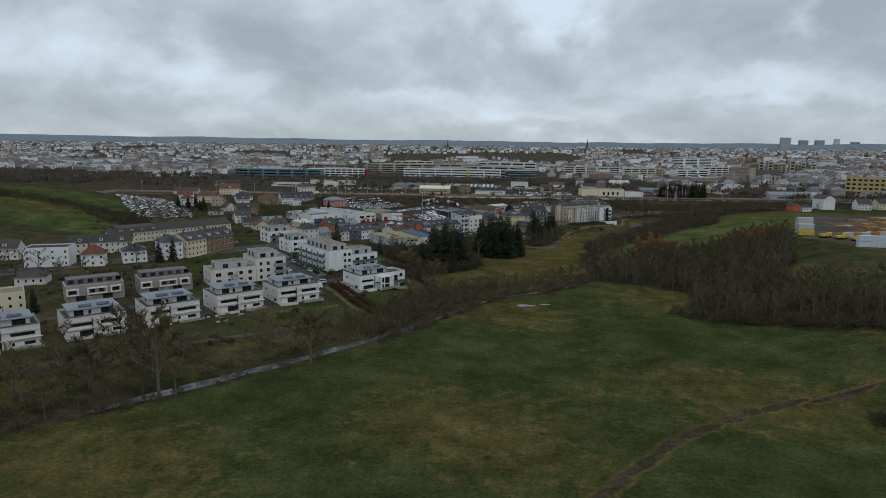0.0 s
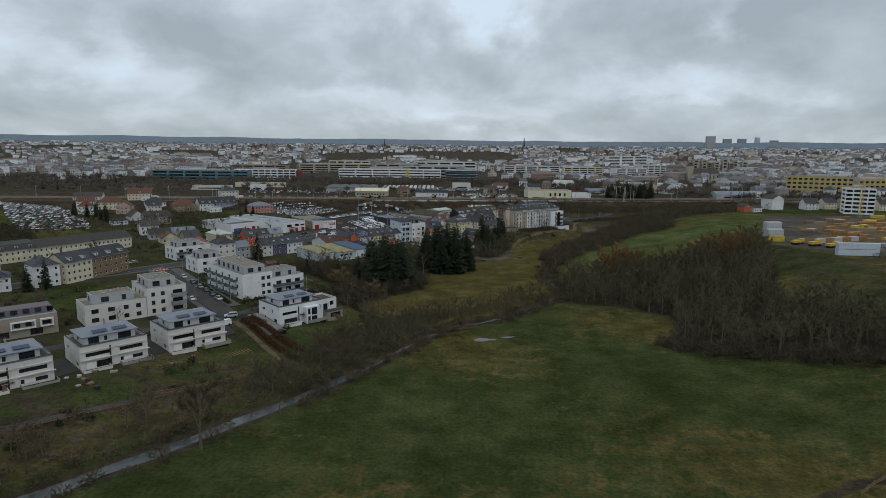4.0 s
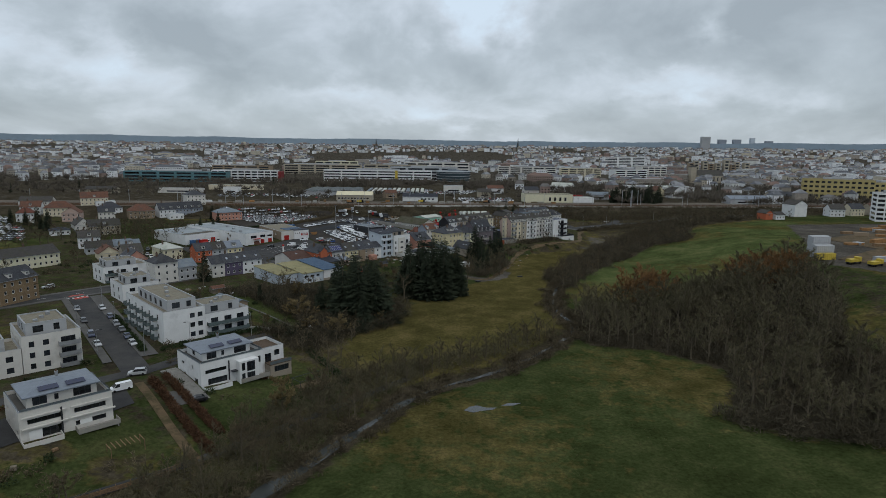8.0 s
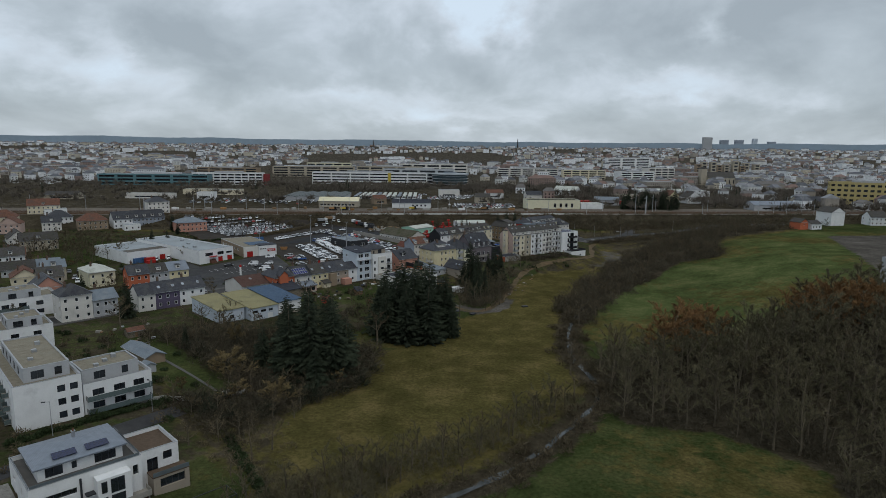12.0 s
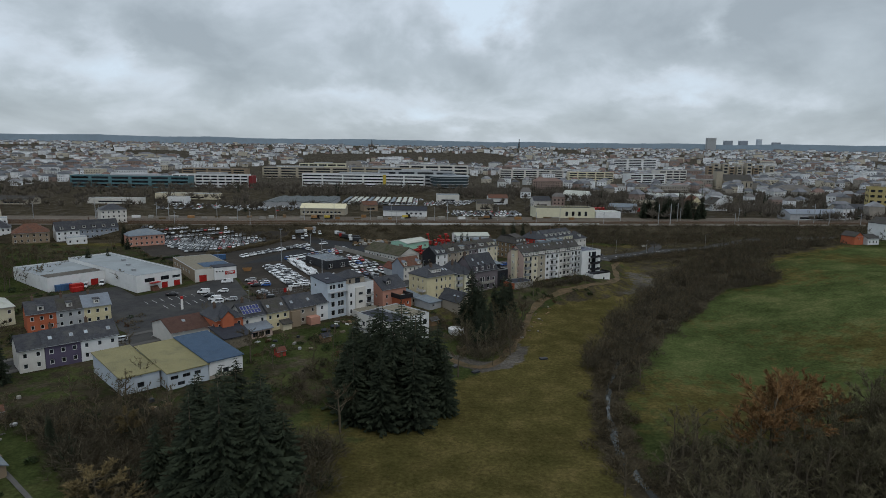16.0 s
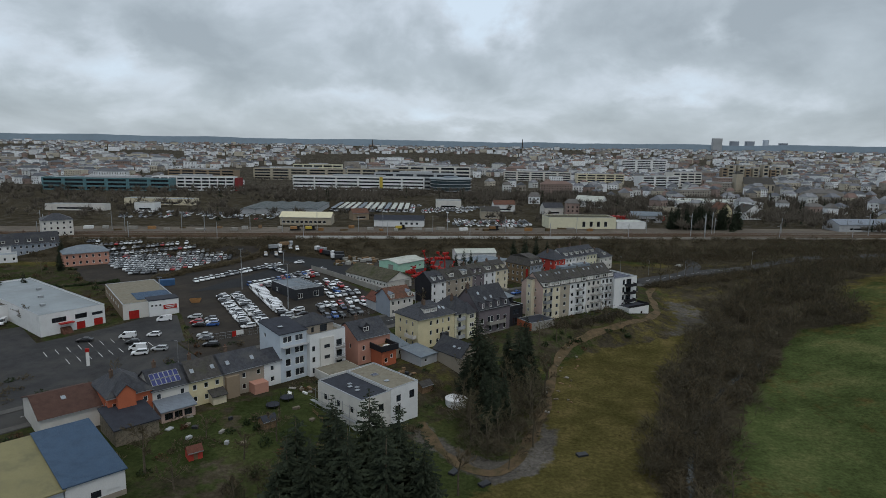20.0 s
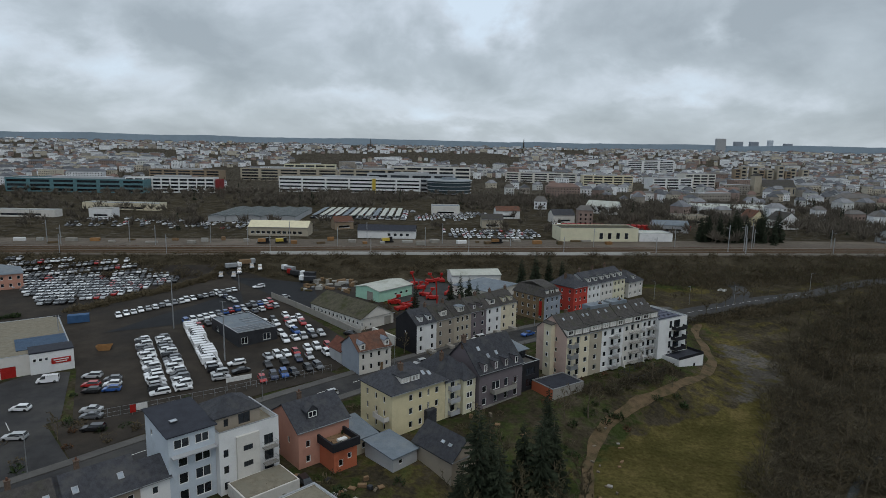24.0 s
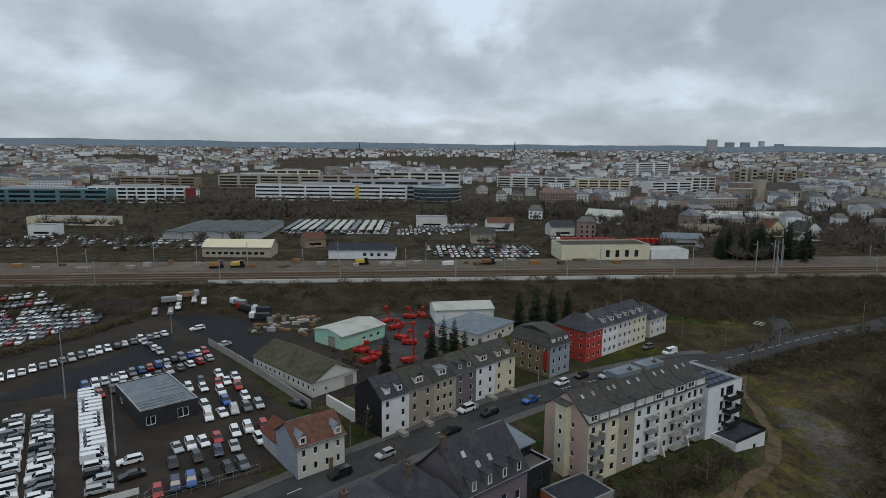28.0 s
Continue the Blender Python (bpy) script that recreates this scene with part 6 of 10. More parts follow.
# long apartment row with balconies
AY = 35.2
SECT = [("pink and cream end house with corner balconies", CREAM, 8.2, 1), ("taupe middle house of the apartment row", BEIGE, 4.6, 0), ("white house with a stack of balconies", WHITE, 8.4, 1),
        ("white house with two balcony stacks", OFFWHITE, 7.4, 1), ("white house at the end of the old row", WHITE, 6.8, 1)]
s = 0.0
for i, (lab, wl, sw, bal) in enumerate(SECT):
    x, y = along(25.2, 491.6, AY, s)
    cols = [1.4, sw - 1.3] if sw > 5 else [sw / 2]
    H = {"F": [(c, 1.2 + 2.85 * r, 1.2, 1.45) for r in range(4) for c in cols] + ([(sw / 2, 1.0 + 2.85 * r, 1.3, 1.9) for r in range(4)] if sw > 5 else [])}
    if i == 0:
        H["L"] = [(7.5, 1.2 + 2.85 * r, 0.9, 1.2) for r in range(4)]
    e = house("apartment_house", lab, x, y, AY, sw - 0.02, 11.5, 12.0, "gable", 4.4, wl, OLDSLATE, H, side=PINK if i == 0 else None, group="joined apartment houses", o=0.15,
              category="apartment house")
    n = max(1, int(sw / 2.6))
    for k in range(n):
        dormer(e, "gable", sw, 11.5, 12.0, 4.4, sw * (k + 0.5) / n, 0.05, sw / n * 0.86, 1.55, OFFWHITE, OLDSLATE)
    if bal:
        for r in range(4):
            c = 1.6 if i == 0 else sw / 2
            balcony(e, "F", c, 0.7 + 2.85 * r, 2.6, sw, 11.5, 1.5, OFFWHITE if i % 2 else STEEL, i == 0)
            if i == 3:
                balcony(e, "F", sw - 1.2, 0.7 + 2.85 * r, 2.0, sw, 11.5, 1.5, STEEL)
    if i in (0, 2, 3):
        chimney(e, sw * 0.6, 6.0, 15.8, 1.3)
    for k in range(2):
        skylight(e, "gable", sw, 11.5, 12.0, 4.4, sw * (0.3 + 0.35 * k), 4.2, 0.6, 0.9)
    if i == 0:
        bm = bmesh.new()
        box(bm, -1.4, 0.6, 4.4, 7.2, -1.5, 14.4)
        q = part("stair_tower", bm, CREAM, e)
        bm = bmesh.new()
        shell(bm, [[(-1.7, 4.1, 14.4), (0.9, 4.1, 14.8), (0.9, 7.5, 14.8), (-1.7, 7.5, 14.4)]])
        part("tower_roof", bm, OLDSLATE, q)
        for r in range(4):
            put_window(q, pose(-1.46, 5.8, 2.4 + 2.9 * r, 0, 0, -90), 0.9, 1.2)
    if i in (2, 3):
        bm = bmesh.new()
        box(bm, 0.6, sw - 0.6, 5.2, 8.4, 15.6, 16.9)
        part("zinc_attic", bm, GREYROOF, e)
    if i == 4:
        for k in range(2):
            bm = bmesh.new()
            vs = [(-0.2, 0, -1.6), (-0.2, -2.0, -1.6), (-0.2, 0, 3.0)]
            a = [bm.verts.new(v) for v in vs]
            b = [bm.verts.new((v[0] + 0.3, v[1], v[2])) for v in vs]
            bm.faces.new(a)
            bm.faces.new(b[::-1])
            for m in range(3):
                bm.faces.new([a[m], a[(m + 1) % 3], b[(m + 1) % 3], b[m]])
            part("buttress", bm, OFFWHITE, e, at=pose(0.6 - 8 * k, -0.02, 0))
    s += sw

x, y = along(25.2, 491.6, AY, 35.5)
e = house("apartment_house", "new white apartment house with black recessed balconies", x, y - 1.6, AY, 12.5, 13, 12.2, "flat", 0, WHITE, BITUMEN,
          {"F": [(5.2, 0.8 + 3.0 * r, 1.2, 2.1) for r in range(4)] + [(8.0, 0.6 + 3.0 * r, 2.8, 2.3) for r in range(4)],
           "R": [(c, 0.8 + 3 * r, 2.4, 2.0) for r in range(4) for c in (3, 8)]},
          group="joined apartment houses", kind="dark", parapet=0.5, category="apartment house", z=4.0)
for r in range(1, 4):
    balcony(e, "F", 8.2, 0.3 + 3.0 * r, 5.0, 12.5, 13, 1.6, BLACKCLAD, True)
    balcony(e, "R", 3.0, 0.3 + 3.0 * r, 4.6, 12.5, 13, 1.8, BLACKCLAD, True)
bm = bmesh.new()
box(bm, 2.4, 13.6, -5.6, -0.02, -3.0, 2.2)
q = part("podium", bm, WHITE, e)
put_window(q, pose(9.5, -5.66, -0.6), 0.9, 0.9, "dark")
bm = bmesh.new()
box(bm, 2.7, 13.3, -5.3, -0.4, 2.2, 2.3)
part("terrace_deck", bm, BITUMEN, q)
bm = bmesh.new()
box(bm, 2.4, 13.6, -5.62, -5.5, 2.2, 3.0)
box(bm, 13.5, 13.62, -5.5, -0.1, 2.2, 3.0)
part("balustrade", bm, BLACKCLAD, q)
for i in range(5):
    for j in range(3):
        bm = bmesh.new()
        box(bm, 0, 1.7, 0, 1.1, 0, 0.06)
        part("solar_panel", bm, SOLAR, e, at=pose(1.6 + 2.0 * i, 2.0 + 2.2 * j, 12.3, 16))
bm = bmesh.new()
box(bm, 3.5, 6.0, 9.4, 11.6, 12.2, 14.0)
part("lift_housing", bm, WHITE, e)

e = house("garage", "low flat garages with a painted orange wall", 20.5, 480.0, 36, 10.5, 7.5, 2.6, "flat", 0, CONCRETE, BITUMEN, {}, side=ORANGE, parapet=0.15, category="garage")

# cream house with grey flank at the lot
e = house("house", "cream two-storey house with brown roof and grey flank", -28.2, 491.0, 40.5, 9.9, 9.4, 6.6, "gable", 3.2, OFFWHITE, TILE,
          {"F": grid_holes(9.9, 4, 2, 0.9, 1.5, 1.1, 3.0, 0.9)}, side=BLUEGREY, group=NOR, doors=[("F", 6.9, 0.1, 1.0, 2.2, WOOD)])
for x in (1.2, 8.6):
    dormer(e, "gable", 9.9, 9.4, 6.6, 3.2, x, 0.1, 1.5, 1.6, OFFWHITE, ZINC, "gable")
x, y = along(-28.2, 491.0, 130.5, 9.45)
e = house("outbuilding", "rear house with orange tile roof", x, y, 40.5, 5.2, 7, 3.8, "gable_y", 2.2, GREYWALL, REDTILE, {}, category="outbuilding")
x, y = along(x, y, 40.5, 5.3)
house("outbuilding", "flat annex with pale sheet roof", x, y, 40.5, 5.2, 6, 3.6, "mono", 0.5, GREYWALL, GREYROOF, {}, category="outbuilding")

# row of six narrow houses
ROW = [("white house with black slate flank", WHITE, SLATE, 7.4, BLACKCLAD), ("brown brick house with bay gable", TAUPE, OLDSLATE, 7.0, None),
       ("beige stone house with zinc dormer", BEIGE, OLDSLATE, 7.0, None), ("dark plum house with garage", PLUM, OLDSLATE, 6.6, None),
       ("white plastered house with steps", WHITE, OLDSLATE, 6.6, None), ("cream house at the end of the row", CREAM, OLDSLATE, 7.4, None)]
s = 0.0
for i, (lab, wl, rm, sw, sd) in enumerate(ROW):
    x, y = along(-14.6, 507.2, 43.7, s)
    H = {"F": grid_holes(sw, 2 if i != 2 else 3, 3, 1.0, 1.5, 0.9, 2.8, 1.1)}
    if i == 0:
        H["L"] = [(5, 5, 0.8, 1.0)]
    e = house("house", lab, x, y, 43.7, sw - 0.02, 10, 8.7, "gable", 3.4, wl, rm, H, side=sd, group="narrow terraced houses", o=0.15)
    if i in (1, 2, 4):
        dormer(e, "gable", sw, 10, 8.7, 3.4, sw * 0.5, 0.9, 2.4, 1.6, OFFWHITE, GREYROOF if i == 2 else OLDSLATE, "gable" if i == 1 else "flat")
    else:
        for k in (0.28, 0.72):
            dormer(e, "gable", sw, 10, 8.7, 3.4, sw * k, 0.7, 1.3, 1.5, wl, rm)
    chimney(e, sw - 0.5, 5.0, 11.8, 1.2)
    bm = bmesh.new()
    box(bm, sw * 0.5, sw * 0.5 + 1.5, -2.8, -0.02, -1.0, 0.9)
    part("entrance_steps", bm, CONCRETE, e)
    if i == 0:
        bm = bmesh.new()
        box(bm, -0.2, 0.4, 10.0, 22, -1, 3.0)
        part("yard_wall", bm, OFFWHITE, e)
    s += sw

e = house("house", "ochre brick corner house with mansard roof", 25.6, 542.4, 44, 8.6, 14, 8.6, "mansard", 4.2, BLUEGREY, OLDSLATE,
          {"F": grid_holes(8.6, 3, 3, 1.0, 1.4, 0.9, 2.8), "L": grid_holes(14, 5, 3, 1.0, 1.4, 0.9, 2.8)}, side=BRICK, group=NOR)
for k in range(3):
    dormer(e, "mansard", 8.6, 14, 8.6, 4.2, 1.6 + 2.7 * k, 0.2, 1.4, 1.6)
bm = bmesh.new()
box(bm, -0.5, -0.1, 1.0, 1.9, 2.0, 7.0)
q = part("sign", bm, REDSTEEL, e)
e = dot(37.6, 555.2, 43, 8.0, 11, 3, "deep red end house of a white terrace", REDWALL, rh=3.6, roof="hip", group="white terrace by the bend", lcols=3)
for k, wl in enumerate((WHITE, OFFWHITE, PALEYEL)):
    x, y = along(37.6, 555.2, 43, 8.05 + 8.0 * k)
    dot(x, y, 43, 7.95, 11, 3, "white terraced house with slate dormers", wl, rh=3.6, roof="gable", group="white terrace by the bend", dorm=2, lcols=0)
dot(63.5, 580.5, 43, 10, 11, 2, "detached cream house with dark hip roof", OFFWHITE, rh=3.6, group="white terrace by the bend", dorm=1)

# yard buildings
e = house("barn", "long white barn with mossy dark roof", -34.0, 526.6, 48, 13.5, 28, 4.0, "gable_y", 3.4, OFFWHITE, MOSSROOF,
          {"L": [(1.8 + 2.2 * k, 1.6, 1.0, 1.2) for k in range(13)], "F": [(4, 0.9, 0.8, 1.0)]}, category="barn", doors=[("F", 11.0, 0, 2.8, 3.0, CONCRETE)])
e = house("warehouse", "mint green warehouse with pale metal roof", -33.5, 561.5, 52, 18, 13, 4.4, "gable", 1.2, MINT, WHITEROOF,
          {"F": [(9, 1.4, 1.4, 1.0), (12, 1.4, 1.4, 1.0), (15, 1.4, 1.4, 1.0)]}, category="warehouse", doors=[("L", 8, 0, 3.4, 3.4, CONCRETE)])
house("warehouse", "pale warehouse with green-white ribbed roof", -7.0, 592.5, 12, 21, 12, 4.8, "gable", 1.4, WHITE, WHITEROOF, {}, category="warehouse")
house("warehouse", "low building with blue-grey sheet roof", 7.0, 567.0, 52, 20, 17, 4.2, "hip", 1.8, OFFWHITE, GREYROOF,
      {"L": grid_holes(17, 4, 1, 1.2, 1.2, 1.4), "F": grid_holes(20, 5, 1, 1.2, 1.2, 1.4)}, category="warehouse")
e = house("sales_pavilion", "dark flat sales pavilion with car port in the lot", -66.7, 508.2, 43, 12.2, 21, 4.2, "flat", 0, DARKMETAL, GREYROOF,
          {"F": [(2, 0.8, 2.0, 2.0), (8.8, 0.8, 2.4, 2.2)], "L": [(5, 1, 2, 1.6)]}, category="pavilion", parapet=0.2)
bm = bmesh.new()
for k in range(4):
    box(bm, 0.2, 10.8, 0.4 + 1.6 * k, 0.6 + 1.6 * k, 4.42, 4.6)
part("roof_duct", bm, STEEL, e)
bm = bmesh.new()
for k in range(3):
    box(bm, 6.0, 11.0, 9 + 2.4 * k, 9.25 + 2.4 * k, 4.25, 4.42)
part("roof_duct", bm, STEEL, e)

# ---- vehicles ----
SHAPES = {  # length, width, roof, belt, cabin foot from/to, cabin top from/to
    "hatchback": (4.2, 1.78, 1.46, 0.92, 1.05, 4.05, 1.75, 3.65), "saloon": (4.7, 1.84, 1.43, 0.94, 1.25, 4.05, 2.0, 3.35),
    "estate": (4.75, 1.84, 1.47, 0.94, 1.25, 4.65, 2.0, 4.35), "suv": (4.55, 1.88, 1.68, 1.05, 1.15, 4.45, 1.8, 4.15),
    "van": (4.9, 1.9, 1.92, 1.12, 0.7, 4.85, 1.4, 4.75)}


def car_meshes(shape, paint):
    key = ("car", shape, paint)
    if key in CACHE:
        return CACHE[key]
    L, W, top, belt, f0, f1, t0, t1 = SHAPES[shape]
    hw = W / 2
    bm = bmesh.new()
    prof = [(0.05, 0.30), (0.0, 0.55), (0.12, belt - 0.22), (f0 - 0.05, belt), (f1 + 0.02, belt + 0.02), (L - 0.04, belt - 0.10), (L, 0.55), (L - 0.08, 0.30)]
    for a, sgn in ((0.0, 1),):
        lo = [bm.verts.new((x - L / 2, -hw * (0.93 if z > 0.8 else 1), z)) for x, z in prof]
        hi = [bm.verts.new((x - L / 2, hw * (0.93 if z > 0.8 else 1), z)) for x, z in prof]
        bm.faces.new(lo)
        bm.faces.new(hi[::-1])
        n = len(prof)
        for k in range(n):
            bm.faces.new([lo[k], hi[k], hi[(k + 1) % n], lo[(k + 1) % n]])
    tw = hw * 0.74
    box(bm, t0 - 0.04 - L / 2, t1 + 0.04 - L / 2, -tw, tw, top - 0.05, top)
    for xa, xb in ((f0, t0), (f1, t1)):
        for s in (-1, 1):
            v = [bm.verts.new(c) for c in ((xa - L / 2, s * hw * 0.9, belt), (xa + 0.1 - L / 2, s * hw * 0.9, belt),
                                           (xb + 0.1 - L / 2, s * tw, top - 0.03), (xb - L / 2, s * tw, top - 0.03))]
            bm.faces.new(v)
    if shape == "van":
        box(bm, 2.1 - L / 2, 4.82 - L / 2, -hw * 0.92, -hw * 0.86, belt - 0.05, top - 0.06)
        box(bm, 2.1 - L / 2, 4.82 - L / 2, hw * 0.86, hw * 0.92, belt - 0.05, top - 0.06)
    bmesh.ops.bevel(bm, geom=[e for e in bm.edges if e.is_manifold and e.calc_face_angle(0) > 0.6], offset=0.05, segments=1, affect="EDGES")
    body = to_mesh("body", bm, PAINTS[paint])
    bm = bmesh.new()
    lo = [bm.verts.new((x - L / 2, y, belt - 0.02)) for x, y in ((f0, -hw * .89), (f1, -hw * .89), (f1, hw * .89), (f0, hw * .89))]
    hi = [bm.verts.new((x - L / 2, y, top - 0.04)) for x, y in ((t0, -tw * .98), (t1, -tw * .98), (t1, tw * .98), (t0, tw * .98))]
    bm.faces.new(hi)
    for k in range(4):
        bm.faces.new([lo[k], lo[(k + 1) % 4], hi[(k + 1) % 4], hi[k]])
    glass = to_mesh("glazing", bm, CARGLASS)
    if "wheel" not in CACHE:
        bm = bmesh.new()
        bmesh.ops.create_cone(bm, cap_ends=True, segments=12, radius1=0.32, radius2=0.32, depth=0.2, matrix=pose(0, 0, 0, 90))
        CACHE["wheel"] = to_mesh("wheel", bm, RUBBER)
        bm = bmesh.new()
        box(bm, -0.02, 0.03, -0.16, 0.16, -0.08, 0.08)
        CACHE["lamp"] = to_mesh("headlight", bm, PLASTIC)
    CACHE[key] = (body, glass, L, hw)
    return CACHE[key]


COLOURWORD = dict(white="white", black="black", grey="dark grey", silver="silver", red="red", blue="blue", navy="navy blue")


def car(x, y, yaw, shape="hatchback", paint="white", place="parked", group="parked cars"):
    body, glass, L, hw = car_meshes(shape, paint)
    z = terr(x, y) + 0.15 + 0.18 * noise.noise((x * 0.05, y * 0.05, 0))
    e = thing("car", x, y, yaw, COLOURWORD[paint] + " " + shape + " " + place, "van" if shape == "van" else "car", group, z)
    part("body", None, None, e, mesh=body)
    part("glazing", None, None, e, mesh=glass)
    for sx in (-L / 2 + 0.82, L / 2 - 0.85):
        for sy in (-hw + 0.1, hw - 0.1):
            part("wheel", None, None, e, at=Matrix.Translation((sx, sy, 0.32)), mesh=CACHE["wheel"])
    return e


rc = random.Random(4)
MIX = ["white"] * 4 + ["black"] * 3 + ["grey"] * 4 + ["silver"] * 3 + ["red", "blue", "navy"]
KINDS = ["hatchback", "hatchback", "suv", "estate", "saloon"]


def line(a, b, n, yaw, place, group, paints=MIX, kinds=KINDS, jitter=0.15):
    for k in range(n):
        f = k / max(1, n - 1)
        car(a[0] + (b[0] - a[0]) * f + rc.uniform(-jitter, jitter), a[1] + (b[1] - a[1]) * f + rc.uniform(-jitter, jitter),
            yaw + rc.uniform(-3, 3) + rc.choice((0, 180)), rc.choice(kinds), rc.choice(paints), place, group)


LOTCARS = [(-64.9, 534.4), (-62.2, 539.3), (-58.3, 534.8), (-57.0, 537.4), (-66.0, 529.8), (-62.5, 530.2), (-60.0, 533.4), (-57.3, 528.3), (-54.2, 531.6),
           (-57.7, 519.8), (-54.0, 522.8), (-50.4, 525.9), (-54.7, 514.5), (-52.4, 516.6), (-50.2, 518.2), (-47.9, 519.8), (-45.6, 521.6), (-46.2, 507.9),
           (-44.0, 509.6), (-41.0, 510.9), (-55.4, 500.5), (-53.2, 501.8), (-51.0, 503.0), (-48.8, 504.7), (-39.9, 504.9), (-53.6, 494.8),
           (-49.8, 497.0), (-46.6, 499.6), (-44.2, 501.9), (-42.3, 493.5), (-40.0, 494.9), (-49.6, 487.3), (-47.4, 488.9), (-45.2, 490.2), (-51.8, 485.2)]
for i, (x, y) in enumerate(LOTCARS):
    car(x, y, 122 + rc.uniform(-5, 5), rc.choice(KINDS), rc.choice(["white"] * 6 + MIX), "on the dealer lot", "cars on the dealer lot")
line((-91.7, 528.7), (-73.6, 557.1), 15, 128, "parked behind the pavilion", "cars on the dealer lot", ["white"] * 3 + ["blue", "grey", "silver", "red", "black"])
line((-85.8, 525.0), (-69.5, 551.0), 11, 128, "parked behind the pavilion", "cars on the dealer lot")
line((-116.8, 533.2), (-93.4, 572.9), 19, 128, "parked in the long row", "cars in the long row", ["white", "white", "silver", "grey", "black"])
line((-94.7, 563.8), (-86.1, 555.5), 4, 128, "parked across the dark asphalt", "cars in the long row")
line((-88.3, 524.9), (-69.5, 495.6), 17, 32, "in a tight row", "row of white vans", ["white"], ["van"], 0.05)
line((-67.6, 493.0), (-62.5, 485.6), 4, 32, "at the end of the van row", "cars on the dealer lot", ["grey", "white", "silver", "black"], ["estate", "suv"])
line((-96.4, 510.4), (-73.5, 475.6), 18, 36, "in a dense block", "block of stored cars", ["white", "white", "white", "silver", "grey", "black"], ["suv", "estate", "hatchback"])
line((-91.8, 513.2), (-69.0, 478.6), 18, 36, "in a dense block", "block of stored cars", ["white", "white", "white", "silver", "grey", "black"], ["suv", "estate", "hatchback"])
car(-62.3, 495.3, 35, "estate", "white", "standing across the lot", "cars on the dealer lot")
car(-59.2, 490.2, 38, "saloon", "black", "standing across the lot", "cars on the dealer lot")
car(-85.3, 579.5, 40, "estate", "white", "driving into the lorry yard")
car(-70.1, 563.2, 50, "saloon", "silver", "beside the concrete wall")
car(-36.3, 522.0, 155, "saloon", "black", "parked beside the barn")
for x, y in ((-97.2, 605.1), (-93.3, 604.4), (-101.3, 600.7), (-107.8, 596.4), (-102.5, 597.2)):
    car(x, y, 110, "van", rc.choice(["white", "white", "silver"]), "in the lorry yard", "vans in the lorry yard")
for x, y, a, k, p in ((3.3, 521.0, 44, "suv", "white"), (8.7, 519.4, 44, "estate", "black"), (0.0, 510.6, 44, "saloon", "black"), (18.8, 527.0, 44, "saloon", "blue"),
                      (-20.6, 492.6, 43, "suv", "black"), (-13.0, 500.0, 43, "hatchback", "silver"), (28.2, 538.2, 40, "hatchback", "white"), (34.3, 543.2, 40, "hatchback", "black"),
                      (40.8, 543.6, 38, "suv", "silver"), (64.5, 564.0, 35, "van", "white"), (59.5, 569.0, 40, "hatchback", "grey"), (-33.0, 478.0, 45, "hatchback", "silver"),
                      (-28.6, 440.0, 130, "hatchback", "black")):
    car(x, y, a, k, p, "parked at the kerb of the street", "cars on the street")
for x, y, k, p, a in ((-106.9, 462.4, "van", "white", 15), (-102.4, 457.2, "hatchback", "black", 15), (-97.9, 451.9, "van", "white", 18), (-95.2, 448.0, "suv", "white", 20),
                      (-99.7, 464.7, "hatchback", "white", 10), (-91.4, 451.9, "estate", "silver", 10), (-104.0, 479.9, "van", "white", 25), (-83.9, 465.5, "saloon", "silver", 12),
                      (-82.0, 462.4, "saloon", "grey", 12), (-78.2, 457.0, "estate", "black", 12), (-95.1, 483.8, "estate", "silver", 12), (-92.2, 478.6, "hatchback", "red", 12),
                      (-90.1, 475.3, "hatchback", "black", 12), (-88.9, 482.3, "hatchback", "grey", 15), (-87.3, 479.4, "hatchback", "white", 15), (-85.8, 476.6, "hatchback", "blue", 15),
                      (-159.1, 467.3, "van", "white", 110), (-154.8, 472.1, "van", "white", 110), (-117.6, 457.6, "saloon", "black", 15), (-106.4, 400.4, "estate", "silver", 35)):
    car(x, y, a, k, p, "on the workshop forecourt", "cars on the forecourt")
for i, (x, y) in enumerate(((-141.8, 314.1), (-129.9, 299.3), (-118.2, 284.6), (-111.2, 276.2), (-133.3, 315.4), (-124.4, 305.3), (-117.2, 296.6), (-112.0, 290.6), (-106.6, 284.2), (-101.2, 277.6))):
    car(x, y, 130 + rc.uniform(-3, 3), rc.choice(KINDS), rc.choice(["grey", "black", "silver", "navy"]), "parked along the side street", "cars in the side street")
car(-174.3, 345.6, 50, "estate", "silver", "on the main street", "cars on the street")
car(-87.2, 254.4, 20, "suv", "silver", "turning at the junction", "cars in the side street")
car(-85.6, 244.0, 45, "van", "white", "parked beside the villa", "cars in the side street")
car(-66.6, 243.4, 30, "saloon", "black", "on the paved drive of the villa", "cars in the side street")
for x, y in ((-184.6, 436.3), (-181.8, 439.2), (-179.0, 442.2), (-174.0, 424.0), (-171.3, 426.7), (-168.2, 429.1), (-168.2, 417.1), (-165.5, 419.7), (-162.4, 422.1)):
    car(x, y, 120, rc.choice(KINDS), rc.choice(["white", "red", "black", "silver", "grey"]), "in the car park behind the houses", "cars behind the houses")


